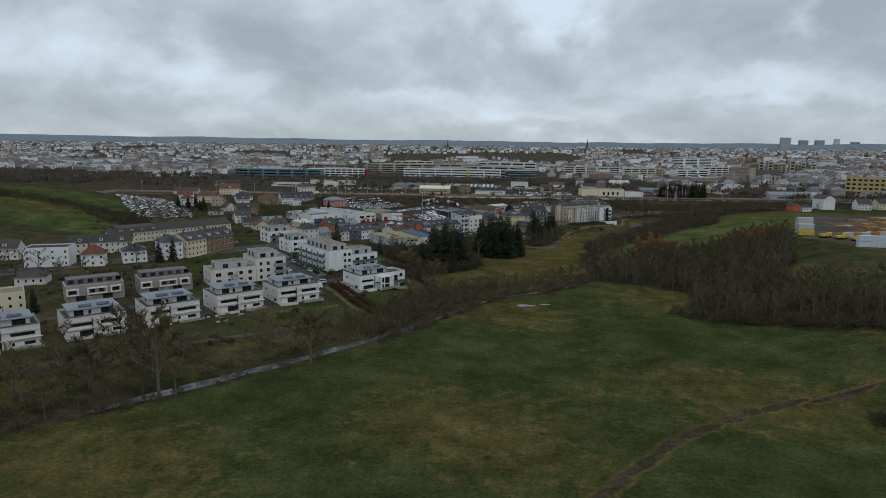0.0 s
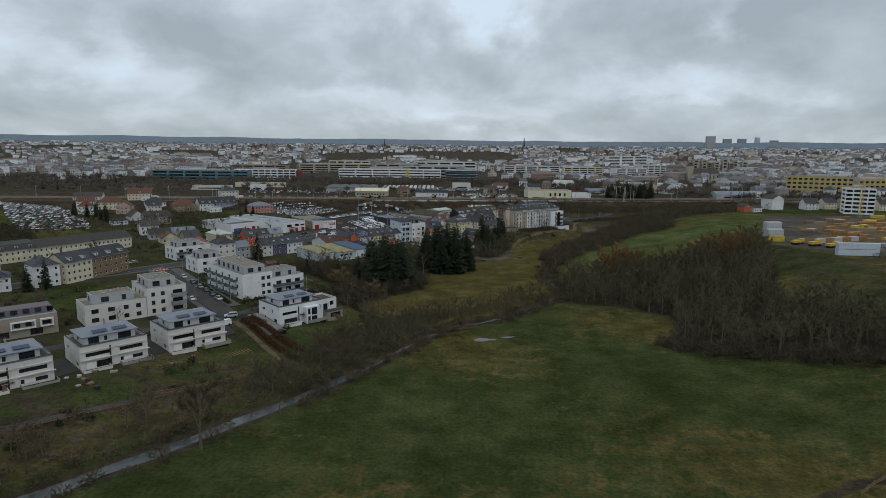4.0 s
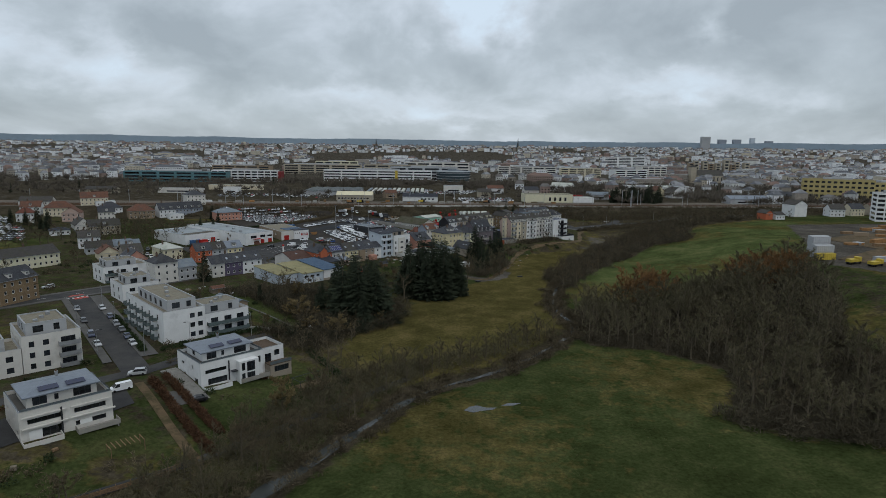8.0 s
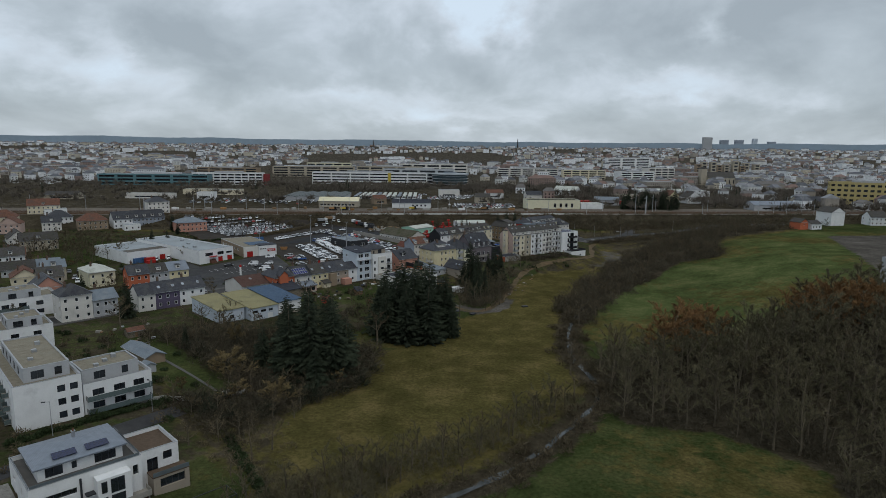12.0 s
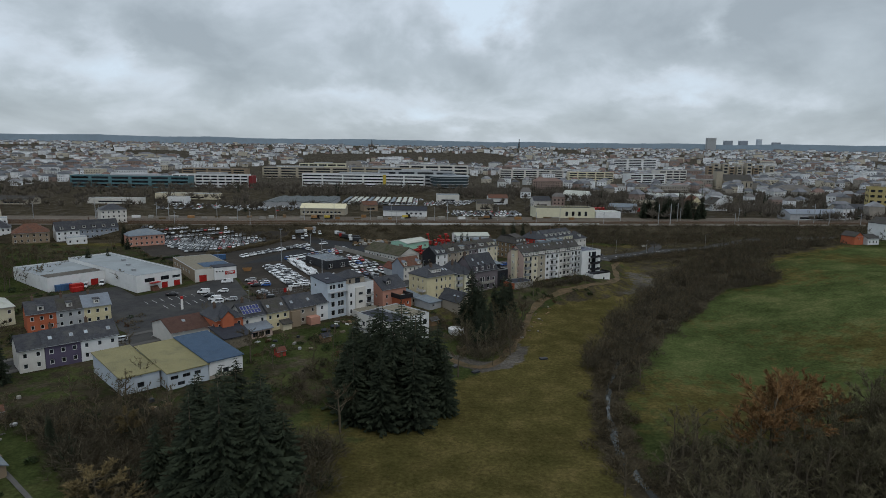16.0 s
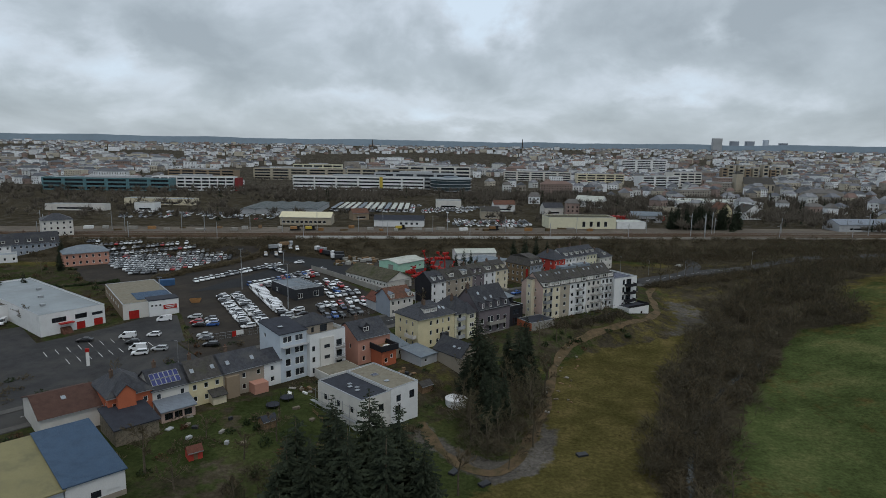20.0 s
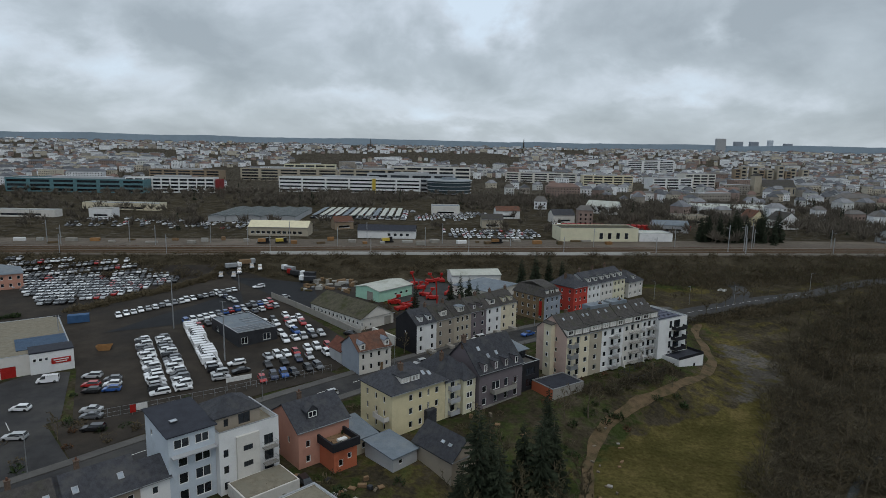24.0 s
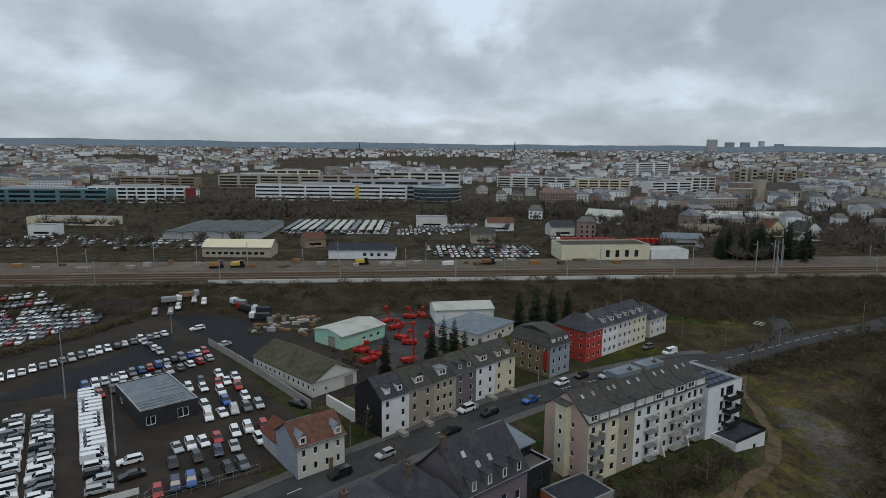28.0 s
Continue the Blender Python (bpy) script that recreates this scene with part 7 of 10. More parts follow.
def car_field(name, label, poly, yaw, row_gap, pitch, seed, skip=0.12):
    """Very many stored cars, joined."""
    rr = random.Random(seed)
    c, s = math.cos(radians(yaw)), math.sin(radians(yaw))
    V, Fc, mi = [], [], []
    xs, ys = [p[0] for p in poly], [p[1] for p in poly]
    cx, cy, R = sum(xs) / len(xs), sum(ys) / len(ys), max(max(xs) - min(xs), max(ys) - min(ys))
    a = -R
    while a < R:
        b = -R
        while b < R:
            x, y = cx + a * c - b * s, cy + a * s + b * c
            b += row_gap
            if not bool(in_poly(np.array(x), np.array(y), poly)) or rr.random() < skip:
                continue
            z = terr(x, y) + 0.15
            m = pose(x + rr.uniform(-.2, .2), y + rr.uniform(-.3, .3), z, 0, 0, yaw + 90 + rr.uniform(-3, 3))
            col = rr.choice((0, 0, 0, 0, 0, 0, 0, 1, 1, 1, 1, 2, 2, 2, 2, 3, 3, 3, 3, 4))
            n = len(V)
            for q in ((-2.15, .28), (-2.1, .8), (-1.0, .95), (2.0, .97), (2.15, .6), (2.1, .28)):
                for sy in (-.87, .87):
                    V.append(tuple(m @ Vector((q[0], sy, q[1]))))
            for k in range(6):
                k2 = (k + 1) % 6
                Fc.append((n + 2 * k, n + 2 * k + 1, n + 2 * k2 + 1, n + 2 * k2))
                mi.append(col)
            Fc += [tuple(n + 2 * k for k in range(6)), tuple(n + 2 * k + 1 for k in range(5, -1, -1))]
            mi += [col, col]
            n = len(V)
            for q in ((-1.0, .78, .93), (1.9, .78, .93), (1.4, .62, 1.45), (-.3, .62, 1.45)):
                for sy in (-1, 1):
                    V.append(tuple(m @ Vector((q[0], sy * q[1], q[2]))))
            Fc += [(n, n + 2, n + 4, n + 6), (n + 7, n + 5, n + 3, n + 1), (n, n + 6, n + 7, n + 1), (n + 2, n + 3, n + 5, n + 4), (n + 6, n + 4, n + 5, n + 7)]
            mi += [5, 5, 5, 5, col]
        a += pitch
    me = bpy.data.meshes.new(name)
    me.from_pydata(V, [], Fc)
    for k in ("white", "silver", "grey", "black", "red"):
        me.materials.append(PAINTS[k])
    me.materials.append(CARGLASS)
    me.polygons.foreach_set("material_index", mi)
    return tagged(new(name, me), label, "cars", kind="stuff")


car_field("stored_cars", "hundreds of stored cars packed in rows below the railway", [(-206, 598), (-178, 566), (-147, 541), (-135, 554), (-121, 590), (-150, 603)], 18, 5.0, 2.35, 7, 0.07)
car_field("stored_cars", "packed car park on the slope behind the houses", [(-366, 500), (-330, 462), (-302, 434), (-270, 462), (-292, 492), (-322, 516), (-350, 540)], 25, 6.5, 2.6, 8)

# ---- railway, industry beyond it and the city ----
RA = math.atan(0.135)


def railpt(s, o):
    """Along the line s metres from its middle, o metres to its far side."""
    return 0 + s * math.cos(RA) - o * math.sin(RA), 636 + s * math.sin(RA) + o * math.cos(RA)


def rail_strip(name, s0, s1, o, width, z, m, label, category, thick=0.0):
    V, Fc = [], []
    n = int((s1 - s0) / 20) + 1
    for k in range(n + 1):
        s = s0 + (s1 - s0) * k / n
        for q in (o - width / 2, o + width / 2):
            V.append((*railpt(s, q), z))
        if thick:
            for q in (o - width / 2, o + width / 2):
                V.append((*railpt(s, q), z - thick))
    st = 4 if thick else 2
    for k in range(n):
        a, b = k * st, (k + 1) * st
        Fc.append((a, b, b + 1, a + 1))
        if thick:
            Fc += [(a, a + 2, b + 2, b), (a + 1, b + 1, b + 3, a + 3)]
    if thick:
        Fc += [(0, 1, 3, 2), (n * st, n * st + 2, n * st + 3, n * st + 1)]
    me = bpy.data.meshes.new(name)
    me.from_pydata(V, [], Fc)
    me.materials.append(m)
    return tagged(new(name, me), label, category, kind="structure")


rail_strip("railway_bed", -460, 620, 24, 52, 12.62, BALLAST, "broad brown ballast bed of the railway", "railway")
PALEWALL = plaster("pale_concrete_wall", (0.50, 0.50, 0.48))
rail_strip("retaining_wall", -100, 92, 0.0, 0.5, 14.0, PALEWALL, "long pale concrete wall along the railway", "wall", 4.0)
rail_strip("retaining_wall", 93, 520, 1.5, 0.4, 13.4, CONCRETE, "low parapet along the railway", "wall", 3.0)
for o in (4.5, 9.0, 14.5, 19.0, 24.0):
    for g in (-0.72, 0.72):
        rail_strip("rail", -440, 600, o + g, 0.12, 12.86, RAIL, "rusty steel rail", "rail", 0.2)
    rail_strip("sleepers", -440, 600, o, 2.5, 12.70, CONCRETE if o > 20 else TRACKDIRT, "track bed with sleepers", "track", 0.1)


def mast_catenary(s, o, h=9.0):
    x, y = railpt(s, o)
    e = thing("catenary_mast", x, y, math.degrees(RA), "grey steel railway mast with a bracket arm", "mast", "railway masts", 12.5)
    bm = bmesh.new()
    box(bm, -0.14, 0.14, -0.14, 0.14, 0, h)
    part("post", bm, STEEL, e)
    bm = bmesh.new()
    box(bm, -0.05, 0.05, 0.14, 3.4, h - 1.6, h - 1.45)
    part("bracket", bm, STEEL, e)
    return e


m0 = mast_catenary(-240, 2.2)
for k in range(1, 13):
    x, y = railpt(-240 + 48 * k, 2.2)
    copy_thing(m0, pose(x, y, 12.5, 0, 0, math.degrees(RA)))
m1 = mast_catenary(-250, 27.5, 10.0)
for k in range(1, 13):
    x, y = railpt(-250 + 46 * k, 27.5)
    copy_thing(m1, pose(x, y, 12.5, 0, 0, 180 + math.degrees(RA)))

m2 = mast_catenary(-420, 36.0, 11.5)
for k in range(1, 11):
    x, y = railpt(-420 + 41 * k, 36.0)
    copy_thing(m2, pose(x, y, 12.5, 0, 0, 180 + math.degrees(RA)))
for s, o in ((140, 12), (146, 6), (150, 14), (158, 20), (262, 16), (268, 8), (290, 20)):
    x, y = railpt(s, o)
    copy_thing(m2, pose(x, y, 12.5, 0, 0, math.degrees(RA)) @ Matrix.Diagonal((1.3, 1, 1.25, 1)))

rs = random.Random(11)


def stack(x, y, yaw, w, d, h, m, label, n=1, name="material_pallet", group="stacks beside the railway", z=None):
    if n == 1:
        bm = bmesh.new()
        box(bm, -w / 2, w / 2, -d / 2, d / 2, 0, h)
        bmesh.ops.bevel(bm, geom=bm.edges[:], offset=min(0.06, h / 4), segments=1, affect="EDGES")
        o = new(name, to_mesh(name, bm, m))
        o.matrix_world = pose(x, y, terr(x, y) if z is None else z, 0, 0, yaw)
        return tagged(o, label, "stack", group)
    e = thing(name, x, y, yaw, label, "stack", group, z)
    for k in range(n):
        bm = bmesh.new()
        box(bm, -w / 2 + 0.1 * (k % 2), w / 2 - 0.1 * (k % 2), -d / 2, d / 2, h * k / n, h * (k + 1) / n - 0.04)
        bmesh.ops.bevel(bm, geom=bm.edges[:], offset=min(0.06, h / n / 4), segments=1, affect="EDGES")
        part("layer", bm, m, e)
    return e


for k in range(34):
    s = -230 + 9.5 * k + rs.uniform(-3, 3)
    x, y = railpt(s, rs.uniform(31, 46))
    m = rs.choice((CONCRETE, CONCRETE, KERB, ORSTEEL, WOOD, STEEL, TRACKDIRT, WHITE))
    stack(x, y, rs.uniform(0, 30), rs.uniform(2, 6), rs.uniform(1.5, 3), rs.uniform(0.8, 2.0), m, "stack of building material beside the tracks", 1, z=12.6)
for s, o, m in ((-105, 33, ORSTEEL), (-96, 34, YELSTEEL), (-40, 38, YELSTEEL), (20, 36, ORSTEEL)):
    x, y = railpt(s, o)
    e = thing("excavator", x, y, 20, "orange rail excavator beside the tracks", "excavator", "machines beside the railway", 12.6)
    bm = bmesh.new()
    box(bm, -3.2, 3.2, -1.2, 1.2, 0.5, 1.2)
    part("chassis", bm, RUBBER, e)
    bm = bmesh.new()
    box(bm, -3.0, 1.0, -1.2, 1.2, 1.2, 2.6)
    part("body", bm, m, e)
    bm = bmesh.new()
    box(bm, 1.0, 2.6, -1.0, 1.0, 1.2, 3.2)
    part("cab", bm, CARGLASS, e)

IND = "industry beyond the railway"
FARWIN[0] = True
GLAZEDROOF = mat("sooty_glazed_roof", (0.055, 0.066, 0.066), 0.5, var=0.25, scale=0.3, bump=0.3, wave=("Y", 1.2), tint=(0.085, 0.098, 0.095), tscale=0.15)
house("warehouse", "long shed with cream ribbed roof and roof vents", -127, 683, 3, 34, 14, 5.2, "gable", 3.0, BEIGE, mat("cream_ribbed_roof", (0.62, 0.57, 0.40), 0.7, var=0.08),
      {"F": [(2.5 + 3.0 * k, 1.2, 2.2, 1.6) for k in range(10)]}, category="warehouse", group=IND)
house("warehouse", "low white building with a dark roof", -64, 684, 2, 33, 12, 4.6, "gable", 2.6, WHITE, BITUMEN, {"F": [(18 + 3.5 * k, 1.4, 1.8, 1.6) for k in range(4)]}, category="warehouse", group=IND)
house("warehouse", "ochre industrial hall with grey-green roof", 52, 689, 8, 46, 18, 7.4, "flat", 0, PALEYEL, MOSSROOF,
      {"F": [(24 + 5.0 * k, 1.5, 2.2, 3.6) for k in range(4)]}, category="warehouse", group=IND)
house("warehouse", "white loading hall beside the ochre hall", 98.5, 696, 8, 20, 14, 4.4, "flat", 0, WHITE, WHITEROOF, {}, category="warehouse", group=IND)
for k in range(28):
    x = 56 + 3.3 * k
    e = thing("lorry", x, 748 + 0.1 * k, 86, "red lorry in a parked fleet", "lorry", "fleet of red lorries")
    bm = bmesh.new()
    box(bm, -3.8, 2.0, -1.2, 1.2, 0.9, 3.6)
    part("load_box", bm, REDSTEEL if k > 1 else WHITE, e)
    bm = bmesh.new()
    box(bm, 2.1, 4.0, -1.15, 1.15, 0.5, 3.0)
    part("cab", bm, REDSTEEL, e)
for i in range(5):
    house("greenhouse_hall", "grey-green glazed shed roof", -176 + 11.5 * i, 742 + 1.5 * i, 4, 11.4, 62, 4.0, "gable_y", 0.9, GREYWALL, GLAZEDROOF, {}, category="warehouse", group="glazed sheds", z=12.5)
def shelter(x, y, L, m, label):
    """A long thin roof on posts over parked cars."""
    e = thing("parking_shelter", x, y, 4, label, "shelter", "parking shelters", 12.5)
    bm = bmesh.new()
    box(bm, -1.7, 1.7, 0, L, 2.5, 2.68)
    part("roof", bm, m, e)
    for k in range(4):
        bm = bmesh.new()
        box(bm, -0.1, 0.1, 2 + (L - 4) * k / 3, 2.2 + (L - 4) * k / 3, 0, 2.5)
        part("post", bm, STEEL, e)


for i in range(12):
    shelter(-112 + 5.4 * i, 775 + 0.4 * i, 58, WHITEROOF if i % 4 else GREYROOF, "long pale shelter roof over parked cars")
car_field("stored_cars", "cars between the parking shelters", [(-114, 772), (-46, 772), (-46, 836), (-114, 836)], 94, 5.4, 2.6, 15, 0.2)
car_field("stored_cars", "rows of cars in the goods yard beyond the railway", [(-10, 690), (42, 696), (40, 735), (-20, 728)], 5, 7.5, 2.8, 9, 0.25)
car_field("stored_cars", "scattered cars on wasteland beyond the railway", [(-250, 700), (-140, 705), (-140, 740), (-260, 745)], 8, 9.0, 3.4, 10, 0.5)
house("hall", "white hall with a rounded pale roof", 98, 862, -32, 26, 14, 6, "gable", 4.5, WHITE, WHITEROOF, {"F": grid_holes(26, 8, 1, 1.4, 2.0)}, category="hall", group=IND)
house("warehouse", "long white flat warehouse", 195, 868, -2, 78, 40, 6, "flat", 0, WHITE, WHITEROOF, {}, category="warehouse", group=IND)
dot(204, 790, 10, 10, 14, 2, "ochre gabled house beyond the tracks", YELLOW, TILE, "gable_y", 5.0, group=IND)
dot(216, 772, 10, 14, 16, 2, "white gabled house beyond the tracks", WHITE, OLDSLATE, "gable_y", 5.5, group=IND)


for x, y, yaw, w, d, h, rf, rh, wl, rm in ((-330, 742, 4, 46, 9, 4.5, "flat", 0, OFFWHITE, MEMBRANE), (-262, 748, 2, 16, 10, 6.0, "flat", 0, WHITE, GRAVEL), (-395, 720, 6, 30, 12, 4.5, "gable", 2.5, BEIGE, OLDSLATE),
                                         (8, 742, 4, 14, 12, 6.0, "gable", 3.0, BEIGE, OLDSLATE), (-30, 818, 5, 22, 16, 6.5, "flat", 0, OFFWHITE, GREYROOF), (20, 800, 8, 18, 12, 6, "gable", 3, WHITE, TILE),
                                         (-84, 716, 30, 12, 9, 5, "gable", 3.0, BROWN, TILE), (-300, 800, 0, 60, 14, 5, "flat", 0, CREAM, MEMBRANE), (120, 742, -5, 22, 12, 5, "gable", 2.5, GREYWALL, GREYROOF),
                                         (60, 780, 12, 16, 12, 6, "gable", 3.5, OFFWHITE, SLATE), (150, 790, 5, 24, 14, 6, "flat", 0, BEIGE, GRAVEL), (250, 706, 8, 40, 16, 5, "gable", 3, GREYWALL, ZINC), (300, 730, 6, 26, 14, 7, "gable", 4, BEIGE, SLATE)):
    house("shed", "low industrial building beyond the railway", x, y, yaw, w, d, h, rf, rh, wl, rm, {"F": [(w * 0.5, 1.0, w * 0.6, 1.5)]}, category="warehouse", group=IND)
car_field("stored_cars", "parked cars between the works beyond the railway", [(-44, 770), (-8, 772), (14, 830), (-30, 836)], 6, 7.0, 2.8, 14, 0.25)
def slab_block(name, label, x, y, yaw, w, d, h, wall, storeys, bays, category="office block", z=None, band=0.55, fill=0.84, rm=None, group="large blocks in the town"):
    """A large block with separate windows for each bay and storey."""
    st = h / storeys
    bw = w / bays
    H = {"F": [(bw * (i + 0.5), st * r + st * 0.25, bw * fill, st * band) for r in range(storeys) for i in range(bays)]}
    nl = max(1, int(d / 10)) if y < 1110 else 0
    if nl:
        H["L"] = [(d / nl * (i + 0.5), st * r + st * 0.25, d / nl * 0.7, st * band) for r in range(storeys) for i in range(nl)]
    e = thing(name, x, y, yaw, label, category, group, z)
    bm = bmesh.new()
    wall_ring(bm, w, d, -6, h, H, deep=0.5)
    part("wall", bm, wall, e)
    for f, hs in H.items():
        bm = bmesh.new()
        ww, hh = hs[0][2], hs[0][3]
        bm.faces.new([bm.verts.new(q) for q in ((-ww / 2, 0, 0), (ww / 2, 0, 0), (ww / 2, 0, hh), (-ww / 2, 0, hh))])
        pane = to_mesh("window_ribbon", bm, GLASS)
        for c, s, ww, hh in hs:
            part("window_ribbon", None, None, e, mesh=pane, at=face_pose(f, c, s, w, d, 0.3))
    flat_roof(e, w, d, h, 0.8, rm or GRAVEL, wall)
    bm = bmesh.new()
    box(bm, w * 0.3, w * 0.7, d * 0.35, d * 0.8, h, h + 2.6)
    part("plant_room", bm, GREYWALL, e)
    return e


e = slab_block("office_building", "long white office building with window bands", -230, 1069, 0.5, 170, 18, 17, WHITE, 4, 6, fill=0.93, band=0.44, z=9.8, rm=MEMBRANE)
bm = bmesh.new()
box(bm, 113, 117, -0.8, -0.02, 0, 17.2)
part("stair_panel", bm, YELSTEEL, e, "yellow facade panel")
slab_block("office_building", "grey-roofed office wing behind", -130, 1110, 0.5, 110, 24, 21, GREYWALL, 4, 4, z=9.8, rm=MEMBRANE)
DARKFRONT = mat("dark_glass_front", (0.05, 0.075, 0.085), 0.2, var=0.2)
e = thing("office_building", -26, 1088, 0, "round dark glass office building with a grey roof", "office block", "large blocks in the town", 9.8)
bm = bmesh.new()
bmesh.ops.create_cone(bm, cap_ends=False, segments=48, radius1=26, radius2=27, depth=15, matrix=pose(0, 0, 8.5))
part("glazing", bm, DARKFRONT, e)
for k in range(4):
    bm = bmesh.new()
    bmesh.ops.create_cone(bm, cap_ends=True, segments=48, radius1=27.4, radius2=27.4, depth=0.7, matrix=pose(0, 0, 1.4 + 4.2 * k))
    part("floor_band", bm, GREYWALL, e)
bm = bmesh.new()
bmesh.ops.create_cone(bm, cap_ends=True, segments=48, radius1=28.6, radius2=27.6, depth=1.2, matrix=pose(0, 0, 16.6))
part("roof", bm, MEMBRANE, e)
bm = bmesh.new()
bmesh.ops.create_cone(bm, cap_ends=True, segments=32, radius1=10, radius2=9, depth=2.0, matrix=pose(0, 3, 18.2))
part("plant_room", bm, GREYROOF, e)
slab_block("office_building", "low teal glass office with white roof edge", -505, 985, 4, 150, 30, 14, mat("teal_glass_front", (0.10, 0.19, 0.21), 0.25, var=0.2), 3, 6, z=9.8, rm=MEMBRANE)
slab_block("office_building", "white and teal office block with a red end", -384, 1008, 8, 96, 20, 16, WHITE, 4, 10, z=9.8)
REDCLAD = mat("dull_red_cladding", (0.20, 0.035, 0.035), 0.7, var=0.15)
bm = bmesh.new()
box(bm, -287.5, -283, 1021, 1036, 9, 25)
tagged(new("red_tower", to_mesh("red_tower", bm, REDCLAD)), "red stair tower at the end of the office block", "tower")
for k, (x, y, w, h, wl) in enumerate(((-360, 1290, 150, 18, BEIGE), (-200, 1270, 120, 20, BEIGE), (-130, 1330, 130, 24, OFFWHITE), (-480, 1240, 110, 16, BROWN), (-330, 1420, 90, 22, PALEYEL),
                                      (60, 1400, 120, 16, OFFWHITE), (180, 1330, 80, 16, CREAM))):
    slab_block("school_building", "long pale building in the middle distance", x, y, rs.uniform(-10, 12), w, 20, h, wl, 4, 5)
slab_block("apartment_slab", "long white apartment slab in the town", 372, 1828, 8, 118, 16, 30, WHITE, 7, 3, category="apartment block")
slab_block("office_building", "stepped white office building", 272, 1268, 20, 70, 22, 16, WHITE, 4, 3)
slab_block("office_building", "white corner office with dark windows", 330, 1300, 20, 56, 22, 22, OFFWHITE, 5, 4)
# brown many-towered complex
for k in range(9):
    bm = bmesh.new()
    x = 486 + 15 * k + rs.uniform(-3, 3)
    hh = 30 + rs.uniform(-7, 7)
    y = 1500 + 5 * math.sin(k * 2.1)
    slab_block("office_tower", "brown stone-clad tower of a clustered complex", x, y, -8, 11, 20, hh, BEIGE if k % 3 else BROWN, 5, 1, fill=0.6, group="brown clustered towers", z=9)
# yellow office and houses on the east slope
OCHRE = plaster("ochre_render", (0.40, 0.33, 0.15))
e = slab_block("office_building", "yellow office building with window bands", 362, 792, -24, 66, 20, 29, OCHRE, 6, 12, z=5, fill=0.6, band=0.45)
e = slab_block("office_building", "second wing of the yellow office building", 426, 782, 14, 74, 20, 26, OCHRE, 5, 10, z=5, fill=0.6, band=0.45)
e = house("house", "tall white gabled house on the field edge", 267, 621, 20, 13, 13, 10.2, "gable_y", 3.4, WHITE, OLDSLATE, {"R": grid_holes(12, 3, 2)}, group="houses on the east slope")
house("house", "orange house with white annex on the field edge", 232, 596, 20, 7, 9, 5.2, "gable_y", 2.4, ORANGE, OLDSLATE, {"F": [(3.5, 3, 1, 1.2)]}, group="houses on the east slope")
house("house", "small white annex beside the orange house", 240.5, 597, 20, 9, 9, 4.0, "gable", 2.0, WHITE, OLDSLATE, {"F": grid_holes(9, 3, 1)}, group="houses on the east slope")
slab_block("apartment_block", "new white apartment tower beside the builders yard", 316, 596, -20, 22, 18, 21, WHITE, 6, 4, category="apartment block", z=10.5)
for k in range(7):
    dot(300 + 22 * k, 628 + 8 * (k % 3), 10 * (k % 3), 12, 11, 2, "house in the row beyond the builders yard", rs.choice((WHITE, CREAM, OFFWHITE, BEIGE)), rs.choice((SLATE, TILE, OLDSLATE)), "gable", 4.0,
        group="houses on the east slope", lcols=2)

# church with a square tower in the town
e = house("church", "stone church with a slate nave roof and square tower", 388, 1172, 8, 46, 18, 13, "gable", 9.0, BEIGE, OLDSLATE, {"F": grid_holes(46, 7, 1, 2.2, 7.0, 3.0)}, category="church", z=9)
bm = bmesh.new()
box(bm, -10, -0.2, 4, 14, -2, 27)
q = part("tower", bm, BEIGE, e)
bm = bmesh.new()
shell(bm, [[(-10.4, 3.6, 27), (0.2, 3.6, 27), (-5, 9, 31)], [(0.2, 3.6, 27), (0.2, 14.4, 27), (-5, 9, 31)], [(0.2, 14.4, 27), (-10.4, 14.4, 27), (-5, 9, 31)], [(-10.4, 14.4, 27), (-10.4, 3.6, 27), (-5, 9, 31)]], 0.2)
part("tower_roof", bm, OLDSLATE, q)
FARWIN[0] = False

# far towers on the skyline
for dx, w, top, m in ((0, 62, 166, GREYWALL), (122, 54, 148, BLUEGREY), (226, 54, 149, BLUEGREY), (348, 28, 160, PALEBLUE), (455, 50, 140, BLUEGREY)):
    x, y = 1669 + dx, 4640
    bm = bmesh.new()
    box(bm, -0.0, w, 0, 30, 40, top)
    for k in range(int((top - 90) / 8)):
        box(bm, -0.6, w + 0.6, -0.6, 0, 92 + 8 * k, 94 + 8 * k)
    e = new("office_tower", to_mesh("office_tower", bm, m))
    e.location = (x, y, 0)
    tagged(e, "distant grey office tower on the skyline", "tower", "towers on the skyline")
for x, y, h in ((250, 3300, 118), (-480, 3300, 106)):
    bm = bmesh.new()
    bmesh.ops.create_cone(bm, cap_ends=True, segments=8, radius1=7, radius2=1.2, depth=90, matrix=pose(x, y, h - 45))
    tagged(new("church_spire", to_mesh("church_spire", bm, OLDSLATE)), "dark pointed church spire far off", "church")

